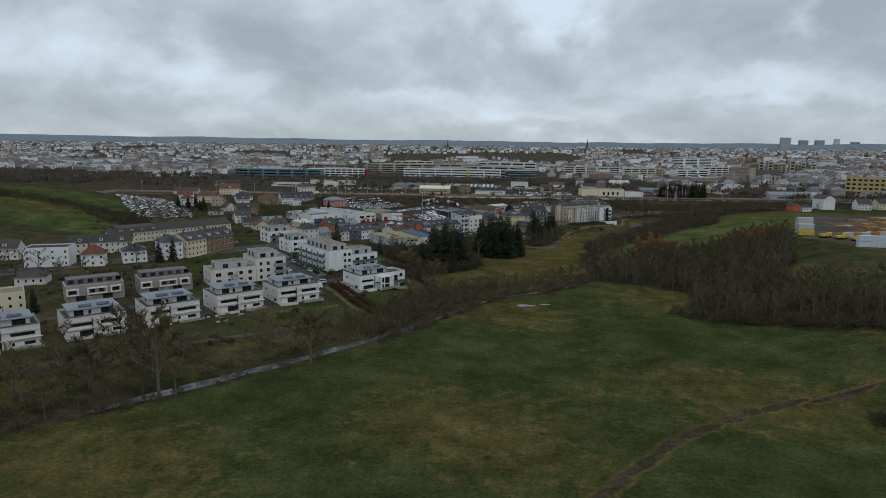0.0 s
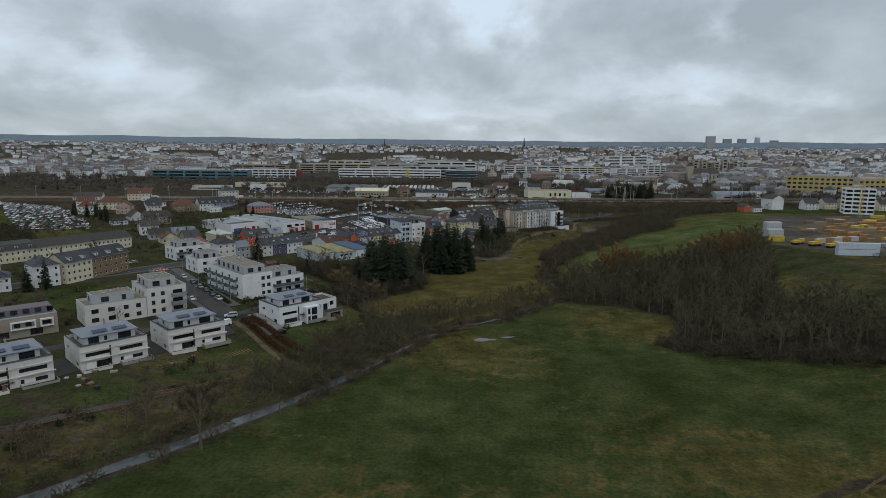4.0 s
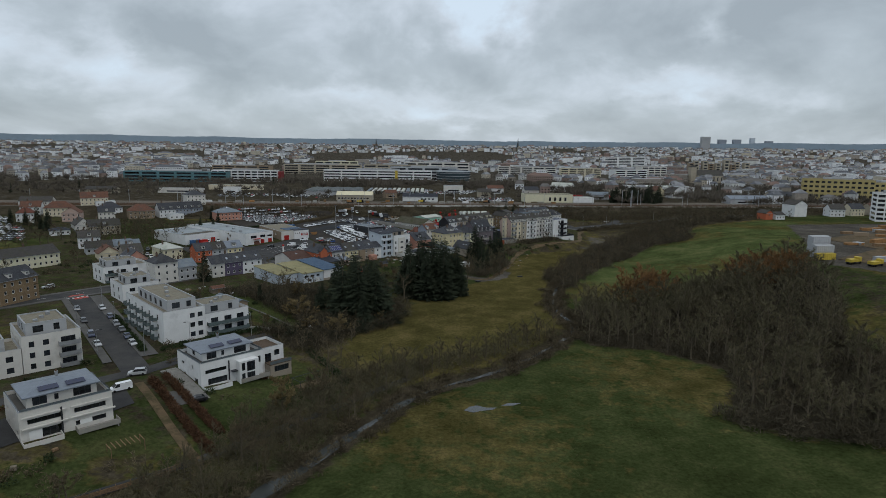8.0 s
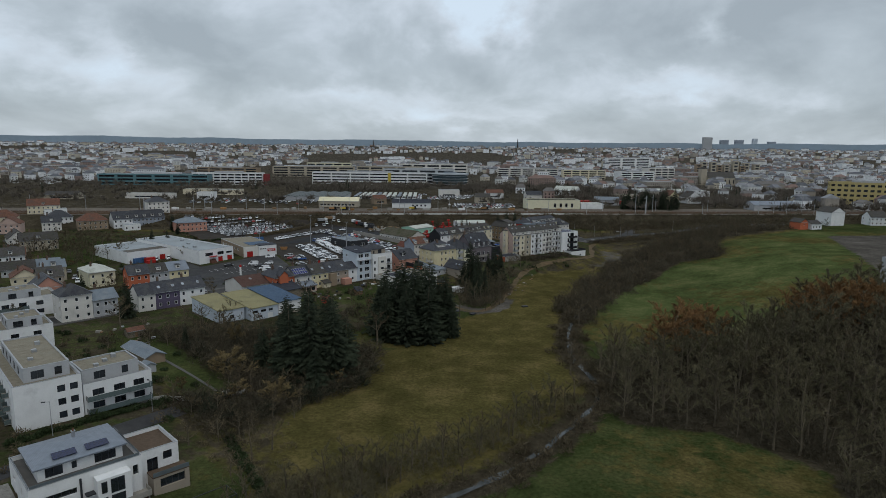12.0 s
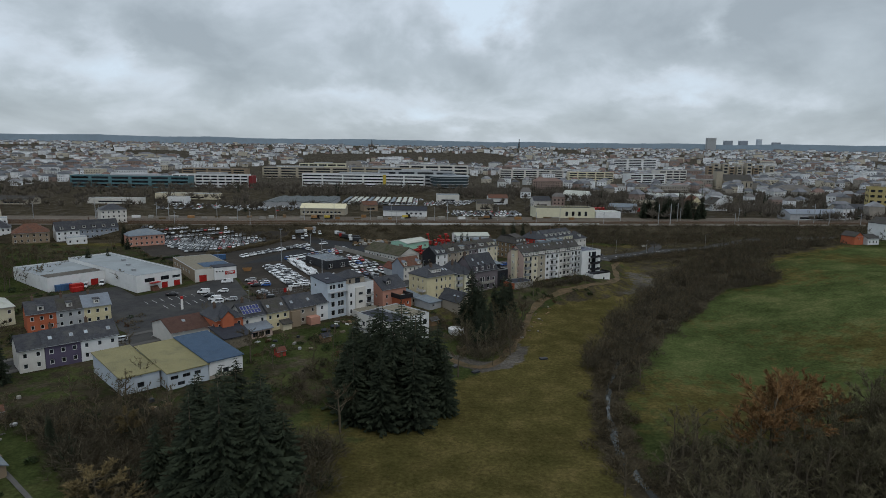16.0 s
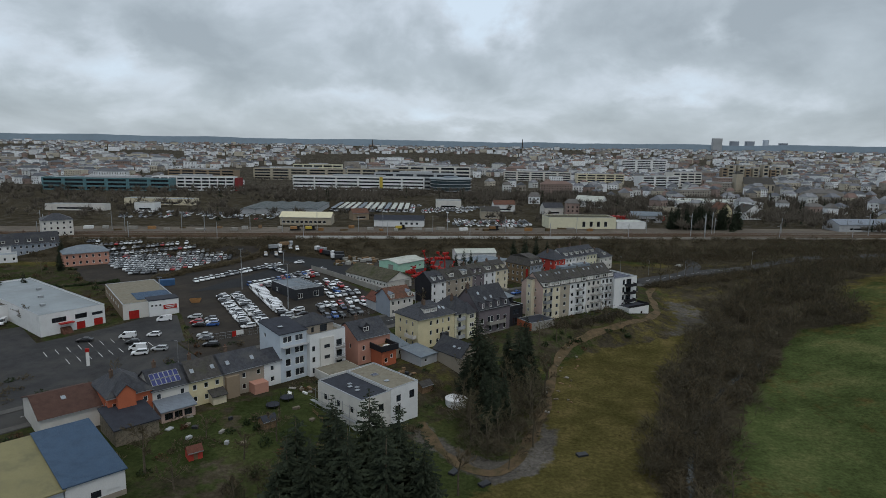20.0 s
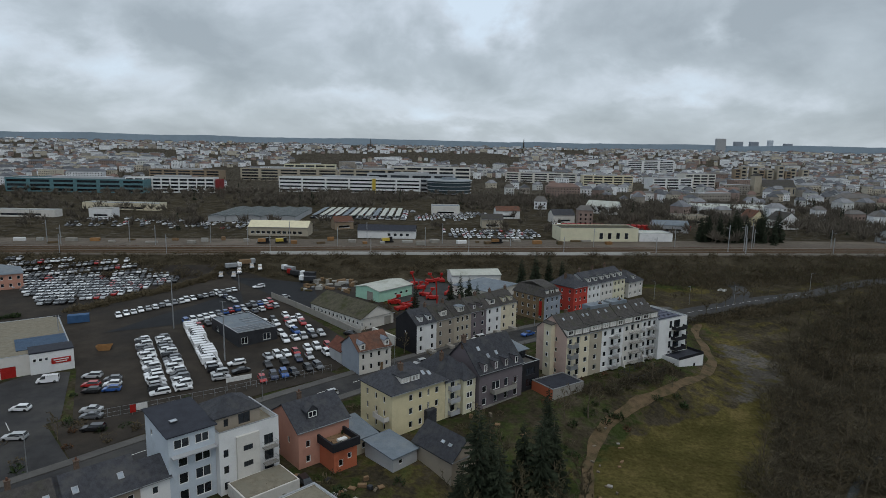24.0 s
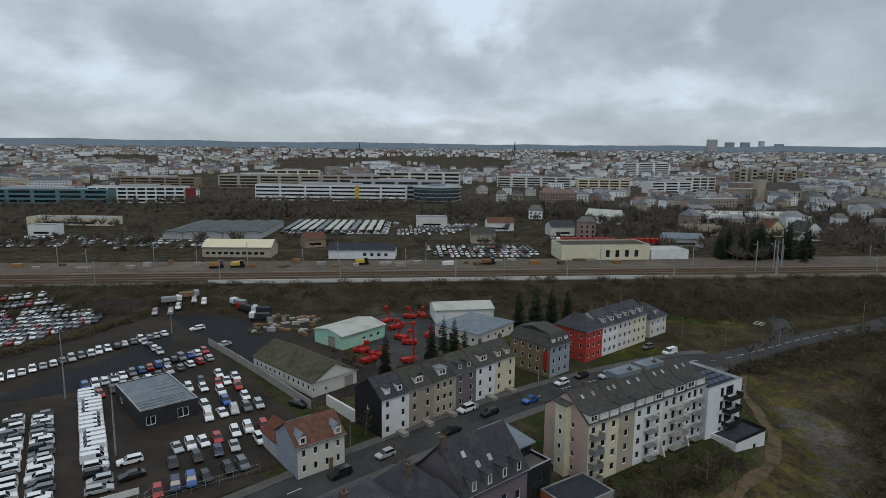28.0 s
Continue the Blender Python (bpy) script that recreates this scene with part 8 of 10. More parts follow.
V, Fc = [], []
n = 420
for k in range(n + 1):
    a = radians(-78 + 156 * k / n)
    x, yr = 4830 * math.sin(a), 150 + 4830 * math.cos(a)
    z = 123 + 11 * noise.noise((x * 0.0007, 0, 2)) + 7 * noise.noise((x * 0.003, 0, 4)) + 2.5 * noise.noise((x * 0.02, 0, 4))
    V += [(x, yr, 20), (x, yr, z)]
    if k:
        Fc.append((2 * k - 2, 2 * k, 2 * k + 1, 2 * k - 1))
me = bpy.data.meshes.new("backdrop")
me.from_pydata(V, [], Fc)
# distance haze is put into the hills: blue-grey base colour and a faint glow
HILLS = mat("hazed_far_hills", (0.14, 0.18, 0.22), 1.0, var=0.12, scale=0.004, fine=0.03)
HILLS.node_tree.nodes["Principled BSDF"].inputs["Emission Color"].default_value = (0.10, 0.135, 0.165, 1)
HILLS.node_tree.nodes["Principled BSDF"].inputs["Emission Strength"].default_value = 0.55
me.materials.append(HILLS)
tagged(new("backdrop", me), "wooded hills on the horizon with blue haze in their colour", "hills", kind="structure")


def far_city(seed=3):
    rr = random.Random(seed)
    V, Fc, mi = [], [], []
    busy = [(-245, 985, -30, 1110), (-520, 960, -270, 1045), (-190, 730, 30, 840), (-130, 670, 140, 730), (90, 845, 290, 915), (200, 760, 250, 810), (470, 1480, 640, 1540), (360, 1815, 500, 1860),
            (260, 1255, 400, 1340), (360, 760, 540, 830), (-520, 1225, 310, 1450)]
    for _ in range(8600):
        u = rr.random()
        y = 720 + 2900 * u ** 1.15
        x = rr.uniform(-1.05, 0.88) * (y - 20)
        if any(a < x < c and b < y < d for a, b, c, d in busy):
            continue
        # blocks of streets with gaps of trees
        if noise.noise((x * 0.0035, y * 0.0022, 1.7)) < -0.20 + 0.30 * (y < 1050) - 0.25 * (x > 150):
            continue
        if y < 1300 and abs(x) < 420 and rr.random() < 0.5:
            continue
        if y < 990 and rr.random() < (0.97 if x < 60 else 0.62):
            continue
        if y < 1250 and x < 60 and rr.random() < 0.6:
            continue
        big = rr.random() < (0.10 if y > 1150 else 0.03)
        w, d = (rr.uniform(18, 48), rr.uniform(12, 18)) if big else (rr.uniform(8, 15), rr.uniform(8, 12))
        h = rr.uniform(9, 17) if big else rr.uniform(6, 11)
        a = rr.choice((0, 0.35, -0.3, 0.8, 1.57)) + rr.uniform(-.15, .15)
        z = terr(x, y) - 1
        c, s = math.cos(a), math.sin(a)
        flat = big and rr.random() < 0.6
        n = len(V)
        for zz in (0, h + 1):
            for px, py in ((-w / 2, -d / 2), (w / 2, -d / 2), (w / 2, d / 2), (-w / 2, d / 2)):
                V.append((x + px * c - py * s, y + px * s + py * c, z + zz))
        Fc += [(n, n + 1, n + 5, n + 4), (n + 1, n + 2, n + 6, n + 5), (n + 2, n + 3, n + 7, n + 6), (n + 3, n, n + 4, n + 7)]
        mi += [0] * 4
        k = len(V)
        rh = 0.5 if flat else rr.uniform(2.5, 4.5)
        for px, py, pz in ((-w / 2 - .4, -d / 2 - .4, 0), (w / 2 + .4, -d / 2 - .4, 0), (w / 2 + .4, d / 2 + .4, 0), (-w / 2 - .4, d / 2 + .4, 0),
                           (-w / 2 * (0.6 if not flat else 1), 0 if not flat else -d / 2, rh), (w / 2 * (0.6 if not flat else 1), 0 if not flat else -d / 2, rh)):
            V.append((x + px * c - py * s, y + px * s + py * c, z + h + 1 + pz))
        Fc += [(k, k + 1, k + 5, k + 4), (k + 1, k + 2, k + 5), (k + 2, k + 3, k + 4, k + 5), (k + 3, k, k + 4)]
        mi += [2 if flat else 1] * 4
        # rows of dark windows on the wall that faces the valley
        if y < 1700:
            rows = int(h / 3)
            for r in range(rows):
                for q in range(max(2, int(w / 3.2))):
                    px = -w / 2 + (q + 0.5) * w / max(2, int(w / 3.2))
                    n = len(V)
                    for ex, ez in ((-.6, 0), (.6, 0), (.6, 1.5), (-.6, 1.5)):
                        X, Y = px + ex, -d / 2 - 0.05
                        V.append((x + X * c - Y * s, y + X * s + Y * c, z + 2 + 3 * r + ez))
                    Fc.append((n, n + 1, n + 2, n + 3))
                    mi.append(3)
    me = bpy.data.meshes.new("town_houses")
    me.from_pydata(V, [], Fc)
    # wall and roof tones are kept paler and cooler to stand in for haze
    me.materials.append(island_mix("town_walls", [(0.72, 0.73, 0.74), (0.55, 0.55, 0.53), (0.80, 0.81, 0.82), (0.30, 0.27, 0.23), (0.50, 0.45, 0.36), (0.76, 0.77, 0.78), (0.62, 0.63, 0.64), (0.26, 0.19, 0.16)]))
    me.materials.append(island_mix("town_roofs", [(0.10, 0.106, 0.118), (0.145, 0.15, 0.165), (0.12, 0.112, 0.105), (0.08, 0.085, 0.095), (0.17, 0.11, 0.09), (0.21, 0.215, 0.225)]))
    me.materials.append(island_mix("town_flat_roofs", [(0.34, 0.35, 0.355), (0.21, 0.21, 0.215), (0.46, 0.47, 0.47)]))
    me.materials.append(GLASS)
    me.polygons.foreach_set("material_index", mi)
    return tagged(new("town_houses", me), "thousands of pale houses of the town across the valley", "houses", kind="stuff")


far_city()

# ---- trees and scrub ----
def prism(V, Fc, p, q, r0, r1, sides=4):
    d = (q - p)
    if d.length < 1e-4:
        return
    d.normalize()
    a = d.orthogonal().normalized()
    b = d.cross(a)
    n = len(V)
    for c, r in ((p, r0), (q, r1)):
        for k in range(sides):
            t = 2 * math.pi * k / sides
            V.append(tuple(c + (a * math.cos(t) + b * math.sin(t)) * r))
    for k in range(sides):
        k2 = (k + 1) % sides
        Fc.append((n + k, n + k2, n + sides + k2, n + sides + k))


def sliver(V, Fc, p, d, L, w, rr):
    s = Vector((rr.uniform(-1, 1), rr.uniform(-1, 1), rr.uniform(-1, 1))).cross(d)
    if s.length < 1e-3:
        return
    s = s.normalized() * w
    n = len(V)
    V += [tuple(p - s), tuple(p + s), tuple(p + d * L)]
    Fc.append((n, n + 1, n + 2))


def bare_tree(seed, H, spread, m_twig, n1=6, n2=4, n3=4, twigs=13, low=0.28, tw=0.05, droop=0.0):
    rr = random.Random(seed)
    TV, TF, CV, CF = [], [], [], []
    r0 = H * 0.017
    base, fork = Vector((0, 0, -0.5)), Vector((rr.uniform(-.3, .3), rr.uniform(-.3, .3), H * low))
    top = Vector((rr.uniform(-.6, .6), rr.uniform(-.6, .6), H * 0.72))
    prism(TV, TF, base, fork, r0 * 1.3, r0, 6)
    prism(TV, TF, fork, top, r0, r0 * 0.4, 5)
    for i in range(n1):
        f = 0.05 + 0.9 * i / n1
        p = fork.lerp(top, f)
        az = i * 2.4 + rr.uniform(-.5, .5)
        up = 0.55 + 0.5 * f + rr.uniform(-.1, .2)
        d1 = Vector((math.cos(az), math.sin(az), up)).normalized()
        L1 = H * spread * (1 - 0.45 * f) * rr.uniform(0.85, 1.15)
        q = p + d1 * L1
        prism(TV, TF, p, q, r0 * 0.5 * (1 - 0.4 * f), r0 * 0.16, 4)
        for j in range(n2):
            g = 0.3 + 0.7 * j / (n2 - 1)
            p2 = p.lerp(q, g)
            d2 = (d1 + Vector((rr.uniform(-1, 1), rr.uniform(-1, 1), rr.uniform(-.2, .8))) * 0.75).normalized()
            q2 = p2 + d2 * L1 * 0.5 * rr.uniform(0.7, 1.2)
            prism(TV, TF, p2, q2, r0 * 0.18, r0 * 0.07, 3)
            for k in range(n3):
                p3 = p2.lerp(q2, 0.25 + 0.75 * k / (n3 - 1))
                d3 = (d2 + Vector((rr.uniform(-1, 1), rr.uniform(-1, 1), rr.uniform(-.4, .8) - droop)) * 0.9).normalized()
                L3 = L1 * 0.30 * rr.uniform(0.6, 1.2)
                q3 = p3 + d3 * L3
                prism(CV, CF, p3, q3, r0 * 0.07, r0 * 0.03, 3)
                for t in range(twigs):
                    p4 = p3.lerp(q3, rr.uniform(0.1, 1))
                    d4 = (d3 + Vector((rr.uniform(-1, 1), rr.uniform(-1, 1), rr.uniform(-.6, .9) - droop)) * 1.0).normalized()
                    sliver(CV, CF, p4, d4, rr.uniform(0.35, 1.0) * H * 0.075, tw, rr)
    tm = bpy.data.meshes.new("trunk")
    tm.from_pydata(TV, [], TF)
    tm.materials.append(BARK)
    cm = bpy.data.meshes.new("crown")
    cm.from_pydata(CV, [], CF)
    cm.materials.append(m_twig)
    return tm, cm, H


def conifer(seed, H, rad):
    rr = random.Random(seed)
    TV, TF, CV, CF = [], [], [], []
    prism(TV, TF, Vector((0, 0, -.5)), Vector((0, 0, H * 0.97)), H * 0.014, 0.03, 6)
    z = H * 0.05
    while z < H * 0.985:
        f = 1 - z / H
        R = rad * (f ** 0.62) * rr.uniform(0.75, 1.15)
        nb = max(6, int(14 * f + 6))
        for k in range(nb):
            az = rr.uniform(0, 6.28)
            d = Vector((math.cos(az), math.sin(az), rr.uniform(-0.35, 0.10)))
            L = R * rr.uniform(0.6, 1.12)
            p = Vector((0, 0, z))
            side = Vector((-math.sin(az), math.cos(az), 0))
            for g in (0.3, 0.46, 0.6, 0.74, 0.87, 1.0):
                c = p + d * L * g
                w = L * 0.20 * (1.15 - g * 0.7)
                for sgn in (-1, 1):
                    n = len(CV)
                    CV += [tuple(c - d * L * 0.17), tuple(c + d * L * 0.09 + Vector((0, 0, rr.uniform(-.2, .1)))), tuple(c + side * w * sgn * rr.uniform(0.8, 1.5) + Vector((0, 0, -0.18 * L * rr.uniform(.4, 1.2))))]
                    CF.append((n, n + 1, n + 2))
        z += H * 0.020 + 0.10
    tm = bpy.data.meshes.new("trunk")
    tm.from_pydata(TV, [], TF)
    tm.materials.append(BARK)
    cm = bpy.data.meshes.new("crown")
    cm.from_pydata(CV, [], CF)
    cm.materials.append(NEEDLE)
    return tm, cm, H


TREES = {}


def plant(kind, x, y, h, label, group, yaw=0.0, sink=0.0, fat=1.0):
    tm, cm, H = TREES[kind]
    k = h / H
    e = new("conifer" if "fir" in kind else "bare_tree")
    e.matrix_world = pose(x, y, terr(x, y) - sink, 0, 0, yaw) @ Matrix.Diagonal((k * fat, k * fat, k, 1))
    tagged(e, label, "tree", group)
    part("trunk", None, None, e, mesh=tm)
    part("crown", None, None, e, mesh=cm)
    return e


for i in range(4):
    TREES["bare%d" % i] = bare_tree(20 + i, 14, 0.34 - 0.03 * i, TWIG, low=0.2 + 0.06 * i)
    TREES["fir%d" % i] = conifer(40 + i, 22, 4.9 - 0.5 * i)
for i in range(4):
    TREES["wood%d" % i] = bare_tree(90 + i, 13, (0.24, 0.28, 0.22, 0.31)[i], WOODTWIG, 7, 4, 4, 14, low=0.16 + 0.05 * i, tw=0.042)
for i in range(2):
    TREES["red%d" % i] = bare_tree(30 + i, 12, 0.40, REDTWIG, 9, 4, 5, 26, low=0.12, tw=0.045)
    TREES["pale%d" % i] = bare_tree(50 + i, 10, 0.34, PALETWIG, 9, 5, 5, 24, low=0.10, tw=0.06)
    TREES["birch%d" % i] = bare_tree(60 + i, 13, 0.22, TWIG, 7, 3, 4, 10, low=0.30, tw=0.04)

    TREES["big%d" % i] = bare_tree(80 + i, 20, 0.36, TWIG, 9, 5, 5, 24, low=0.18, tw=0.042)

rt = random.Random(9)
FIR = "dark conifers among the gardens"
for x, y, h in ((-28, 368, 21), (-23, 363, 24), (-17, 360, 27), (-12, 362, 26), (-7, 367, 23), (-21, 371, 25), (-14, 371, 24), (-9, 373, 19), (-26, 358, 18), (-19, 355, 20), (-12, 357, 19), (-29, 366, 18), (-5, 364, 17), (-17, 378, 25), (-23, 377, 24), (-12, 377, 23), (-28, 373, 22)):
    plant("fir%d" % rt.randrange(3), x, y, h, "tall dark spruce in a dense clump", FIR, rt.uniform(0, 360), fat=1.35)
for x, y, h in ((-47, 320, 23), (-41, 318, 26), (-35, 320, 24), (-50, 329, 22), (-44, 327, 25), (-37, 327, 23), (-53, 337, 19), (-47, 341, 21), (-40, 335, 22), (-33, 327, 17), (-56, 325, 15), (-38, 312, 13)):
    plant("fir%d" % rt.randrange(3), x, y, h, "dark spruce at the garden edge", FIR, rt.uniform(0, 360), fat=1.35)
for x, y, h, k in ((1.9, 435, 22, 0), (5.5, 433, 17, 0), (4, 440, 17, 1), (-1, 431, 14, 1), (13.2, 441, 19, 0), (16, 446, 17, 1), (10.5, 445, 15, 0), (5, 414, 14, 0), (8, 419, 14, 1), (3.5, 421, 13, 0), (17, 462, 14, 3), (-18, 541, 13, 3), (-6.5, 553, 12, 2), (-3, 553, 14, 3), (0, 555, 13, 2), (3, 552, 11, 3),
                   (22, 592, 14, 2), (28, 594, 15, 1), (34, 597, 14, 2), (40, 600, 12, 2)) + ((-183, 284, 13, 2), (-178, 288, 14, 2), (-168, 189, 10, 2), (-82, 334, 7, 2), (-181, 322, 10, 2),
                   (-117, 365, 15, 1), (-178, 500, 12, 1), (-172, 506, 10, 2), (-150, 392, 10, 2), (-302, 508, 12, 1), (-297, 512, 14, 0), (-291, 514, 13, 1), (-286, 500, 11, 2), (-308, 502, 12, 0), (-280, 496, 12, 1), (-198, 566, 13, 2), (-82.2, 334, 8, 3), (-186, 548, 9, 1)):
    plant("fir%d" % k, x, y, h, "dark conifer standing among houses", FIR, rt.uniform(0, 360))
for k in range(26):
    plant("fir%d" % (k % 3), 136 + 1.85 * k + rt.uniform(-2, 2), 702 + 0.15 * k + rt.uniform(-3, 9), rt.uniform(11, 21), "dark conifer beyond the railway", "conifers beyond the railway", rt.uniform(0, 360))

STR = "bare trees along the stream"
for x, y, h, k in ((-96, 148, 22, "big0"), (-88, 139, 23, "big1"), (-103, 135, 17, "big1"), (-88, 156, 12, "bare2"), (-59, 168, 17, "big0"), (-75, 176, 11, "bare1"), (-53, 196, 10, "bare2"), (-62, 190, 9, "bare3"),
                   (-48, 186, 8, "bare1"), (-112, 158, 15, "big0"), (-120, 146, 14, "bare2"), (-128, 122, 17, "big1"), (-113, 124, 13, "bare1"), (-138, 138, 14, "bare3"), (-84, 140, 9, "bare2")) + (
                   (-70, 200, 9, "bare3"), (-46, 217, 11, "big0"), (-40, 228, 8, "bare1"), (-28, 240, 9, "bare2"), (-38, 246, 11, "big1"), (-45, 240, 11, "pale0"), (-52, 232, 8, "bare3"),
                   (-20, 270, 8, "bare1"), (-10, 276, 8, "birch0"), (-4, 281, 9, "birch1"), (4, 286, 9, "birch0"), (10, 290, 8, "birch1"), (16, 298, 9, "birch0"), (22, 304, 9, "birch1"), (0, 272, 6, "bare2"),
                   (28, 312, 9, "birch0"), (-26, 262, 8, "bare0"), (-14, 268, 6, "bare3"), (30, 330, 11, "birch1"), (-62, 317, 9.5, "pale1"), (-45, 303, 7.5, "pale1"), (-33, 316, 6, "pale0"), (-56, 305, 6, "pale1"), (-28, 352, 14, "birch0")):
    plant(k, x, y, h, "leafless tree beside the stream" if k != "pale1" else "rounded pale leafless tree in a garden", STR, rt.uniform(0, 360), fat=1.5 if k == "pale1" else 1.0)


def scatter(poly, n, seed, gap):
    rr = random.Random(seed)
    xs, ys = [p[0] for p in poly], [p[1] for p in poly]
    out, tries = [], 0
    while len(out) < n and tries < n * 60:
        tries += 1
        x, y = rr.uniform(min(xs), max(xs)), rr.uniform(min(ys), max(ys))
        if bool(in_poly(np.array(x), np.array(y), poly)) and all((x - a) ** 2 + (y - b) ** 2 > gap * gap for a, b in out):
            out.append((x, y))
    return out


for x, y in scatter(WOODLAND, 130, 21, 5.6):
    r = rt.random()
    red = math.hypot(x - 121, y - 364) < 13
    k = "red%d" % rt.randrange(2) if red else ("birch%d" % rt.randrange(2) if r < 0.15 else "wood%d" % rt.randrange(4))
    plant(k, x, y, rt.uniform(9, 16) if not red else rt.uniform(10, 13), "rusty leafless willow in the wood" if red else "leafless tree in the valley wood", "bare trees of the valley wood", rt.uniform(0, 360))
for x, y, h in ((64, 345, 19), (70, 351, 17), (59, 341, 15), (116, 360, 14), (122, 366, 15), (128, 360, 14), (124, 354, 13), (117, 370, 13), (130, 368, 13), (110, 364, 12), (76, 361, 14), (72, 356, 13), (81, 364, 13), (75, 367, 12), (82, 357, 12), (134, 362, 12), (122, 374, 12)):
    plant("red%d" % rt.randrange(2), x, y, h, "rusty leafless willow with a broad crown", "bare trees of the valley wood", rt.uniform(0, 360), fat=1.15)
for x, y in scatter([(50, 338), (70, 346), (104, 370), (122, 362), (104, 336), (70, 324), (52, 326)], 26, 24, 5.0):
    plant("wood%d" % rt.randrange(4), x, y, rt.uniform(13.5, 17.5), "tall slender leafless tree in the valley wood", "bare trees of the valley wood", rt.uniform(0, 360), fat=0.95)
for x, y in scatter(THICKET, 40, 22, 6):
    plant("bare%d" % rt.randrange(4), x, y, rt.uniform(5, 9), "low leafless tree in the thicket", "bare trees of the thicket", rt.uniform(0, 360))
GARDENLAWN = [(-110, 346), (-96, 340), (-84, 336), (-70, 322), (-50, 308), (-56, 300), (-78, 310), (-100, 328)]
GARDEN = [(-48, 282), (-66, 296), (-88, 330), (-80, 340), (-66, 340), (-56, 346), (-34, 346), (-38, 316)]
for x, y in scatter(GARDEN, 22, 23, 7.5):
    if bool(in_poly(np.array(x), np.array(y), GARDENLAWN)):
        continue
    plant(rt.choice(("bare0", "bare1", "bare2", "bare3", "pale0")), x, y, rt.uniform(4.5, 8), "leafless tree in the overgrown gardens", "bare trees in the gardens", rt.uniform(0, 360))
for x, y in [(8, 398), (14, 408), (-2, 388), (20, 436), (14, 440), (22, 448), (28, 474), (-52, 380), (-44, 392), (-60, 385), (-40, 400), (-30, 392), (-140, 395), (-146, 470), (-180, 470), (-190, 465), (-200, 480),
             (-206, 470), (-150, 356), (-112, 352), (-178, 236), (-190, 240), (-205, 245), (-160, 262), (-230, 230), (-240, 245), (-170, 330), (-176, 318), (-195, 340), (-200, 355), (-215, 400), (-195, 395)]:
    plant("bare%d" % rt.randrange(4), x, y, rt.uniform(7, 12), "leafless tree among the houses", "bare trees among the houses", rt.uniform(0, 360))
for s in np.arange(0, 60, 7.5):
    for o in (-7.5, 7.5):
        x, y = 84 + s * 0.72 - o * 0.6, 570 + s * 0.62 + o * 0.7
        plant("bare%d" % rt.randrange(4), x, y, rt.uniform(5, 7.5), "young street tree at the bend", "street trees at the bend", rt.uniform(0, 360))


def scrub(name, label, spots, m, seed, n=90, w=0.09):
    """Tangled undergrowth as one joined mesh. spots: x, y, radius, height."""
    rr = np.random.RandomState(seed)
    allv = []
    for x, y, R, h in spots:
        az, rad = rr.uniform(0, 2 * np.pi, n), R * np.sqrt(rr.uniform(0, 1, n))
        px, py = x + rad * np.cos(az), y + rad * np.sin(az)
        dome = np.sqrt(np.clip(1 - (rad / R) ** 2, 0.05, 1))
        pz = rr.uniform(0, 0.75, n) * h * dome
        zt = terr(x, y)
        d = np.stack([rr.uniform(-.8, .8, n) + 0.5 * np.cos(az), rr.uniform(-.8, .8, n) + 0.5 * np.sin(az), rr.uniform(-.1, 1.2, n)], -1)
        d /= np.linalg.norm(d, axis=1, keepdims=True)
        L = rr.uniform(0.25, 0.6, n)[:, None] * h * 0.9
        s = np.cross(d, rr.uniform(-1, 1, (n, 3)))
        s = s / (np.linalg.norm(s, axis=1, keepdims=True) + 1e-6) * w * rr.uniform(0.6, 1.6, n)[:, None]
        p = np.stack([px, py, pz + zt], -1)
        allv.append(np.stack([p - s, p + s, p + d * L], 1).reshape(-1, 3))
    V = np.concatenate(allv)
    me = bpy.data.meshes.new(name)
    me.from_pydata(V.tolist(), [], np.arange(len(V)).reshape(-1, 3).tolist())
    me.materials.append(m)
    return tagged(new(name, me), label, "undergrowth", kind="stuff")


for i in range(4):
    TREES["thin%d" % i] = bare_tree(70 + i, 12, (0.24, 0.30, 0.34, 0.27)[i], TWIG, 6, 3, 4, 7, low=(0.3, 0.22, 0.15, 0.1)[i], tw=0.065)


def stand(name, label, pts, seed, h=(8, 14), m=None):
    """A wood too thick to count, as one joined mesh of whole trees."""
    rr = random.Random(seed)
    src = []
    for i in range(4):
        tm, cm, H = TREES["thin%d" % i]
        for mesh, k in ((tm, 0), (cm, 1)):
            co = np.empty(len(mesh.vertices) * 3)
            mesh.vertices.foreach_get("co", co)
            src.append((co.reshape(-1, 3), [tuple(p.vertices) for p in mesh.polygons], k))
    V, Fc, mi, base = [], [], [], 0
    for x, y in pts:
        i = rr.randrange(4)
        k = rr.uniform(*h) / 12
        a, f = rr.uniform(0, 6.28), k * rr.uniform(0.85, 1.25)
        rot = np.array([[math.cos(a) * f, math.sin(a) * f, 0], [-math.sin(a) * f, math.cos(a) * f, 0], [0, 0, k]])
        for co, faces, s in src[2 * i:2 * i + 2]:
            V.append(co @ rot + np.array([x, y, terr(x, y)]))
            Fc += [tuple(v + base for v in fc) for fc in faces]
            mi += [s] * len(faces)
            base += len(co)
    me = bpy.data.meshes.new(name)
    me.from_pydata(np.concatenate(V).tolist(), [], Fc)
    me.materials.append(BARK)
    me.materials.append(m or TWIG)
    me.polygons.foreach_set("material_index", mi)
    return tagged(new(name, me), label, "trees", kind="stuff")


rb = random.Random(17)


def spots(pts, r=(1.6, 3.2), h=(1.5, 3.5)):
    return [(x, y, rb.uniform(*r), rb.uniform(*h)) for x, y in pts]


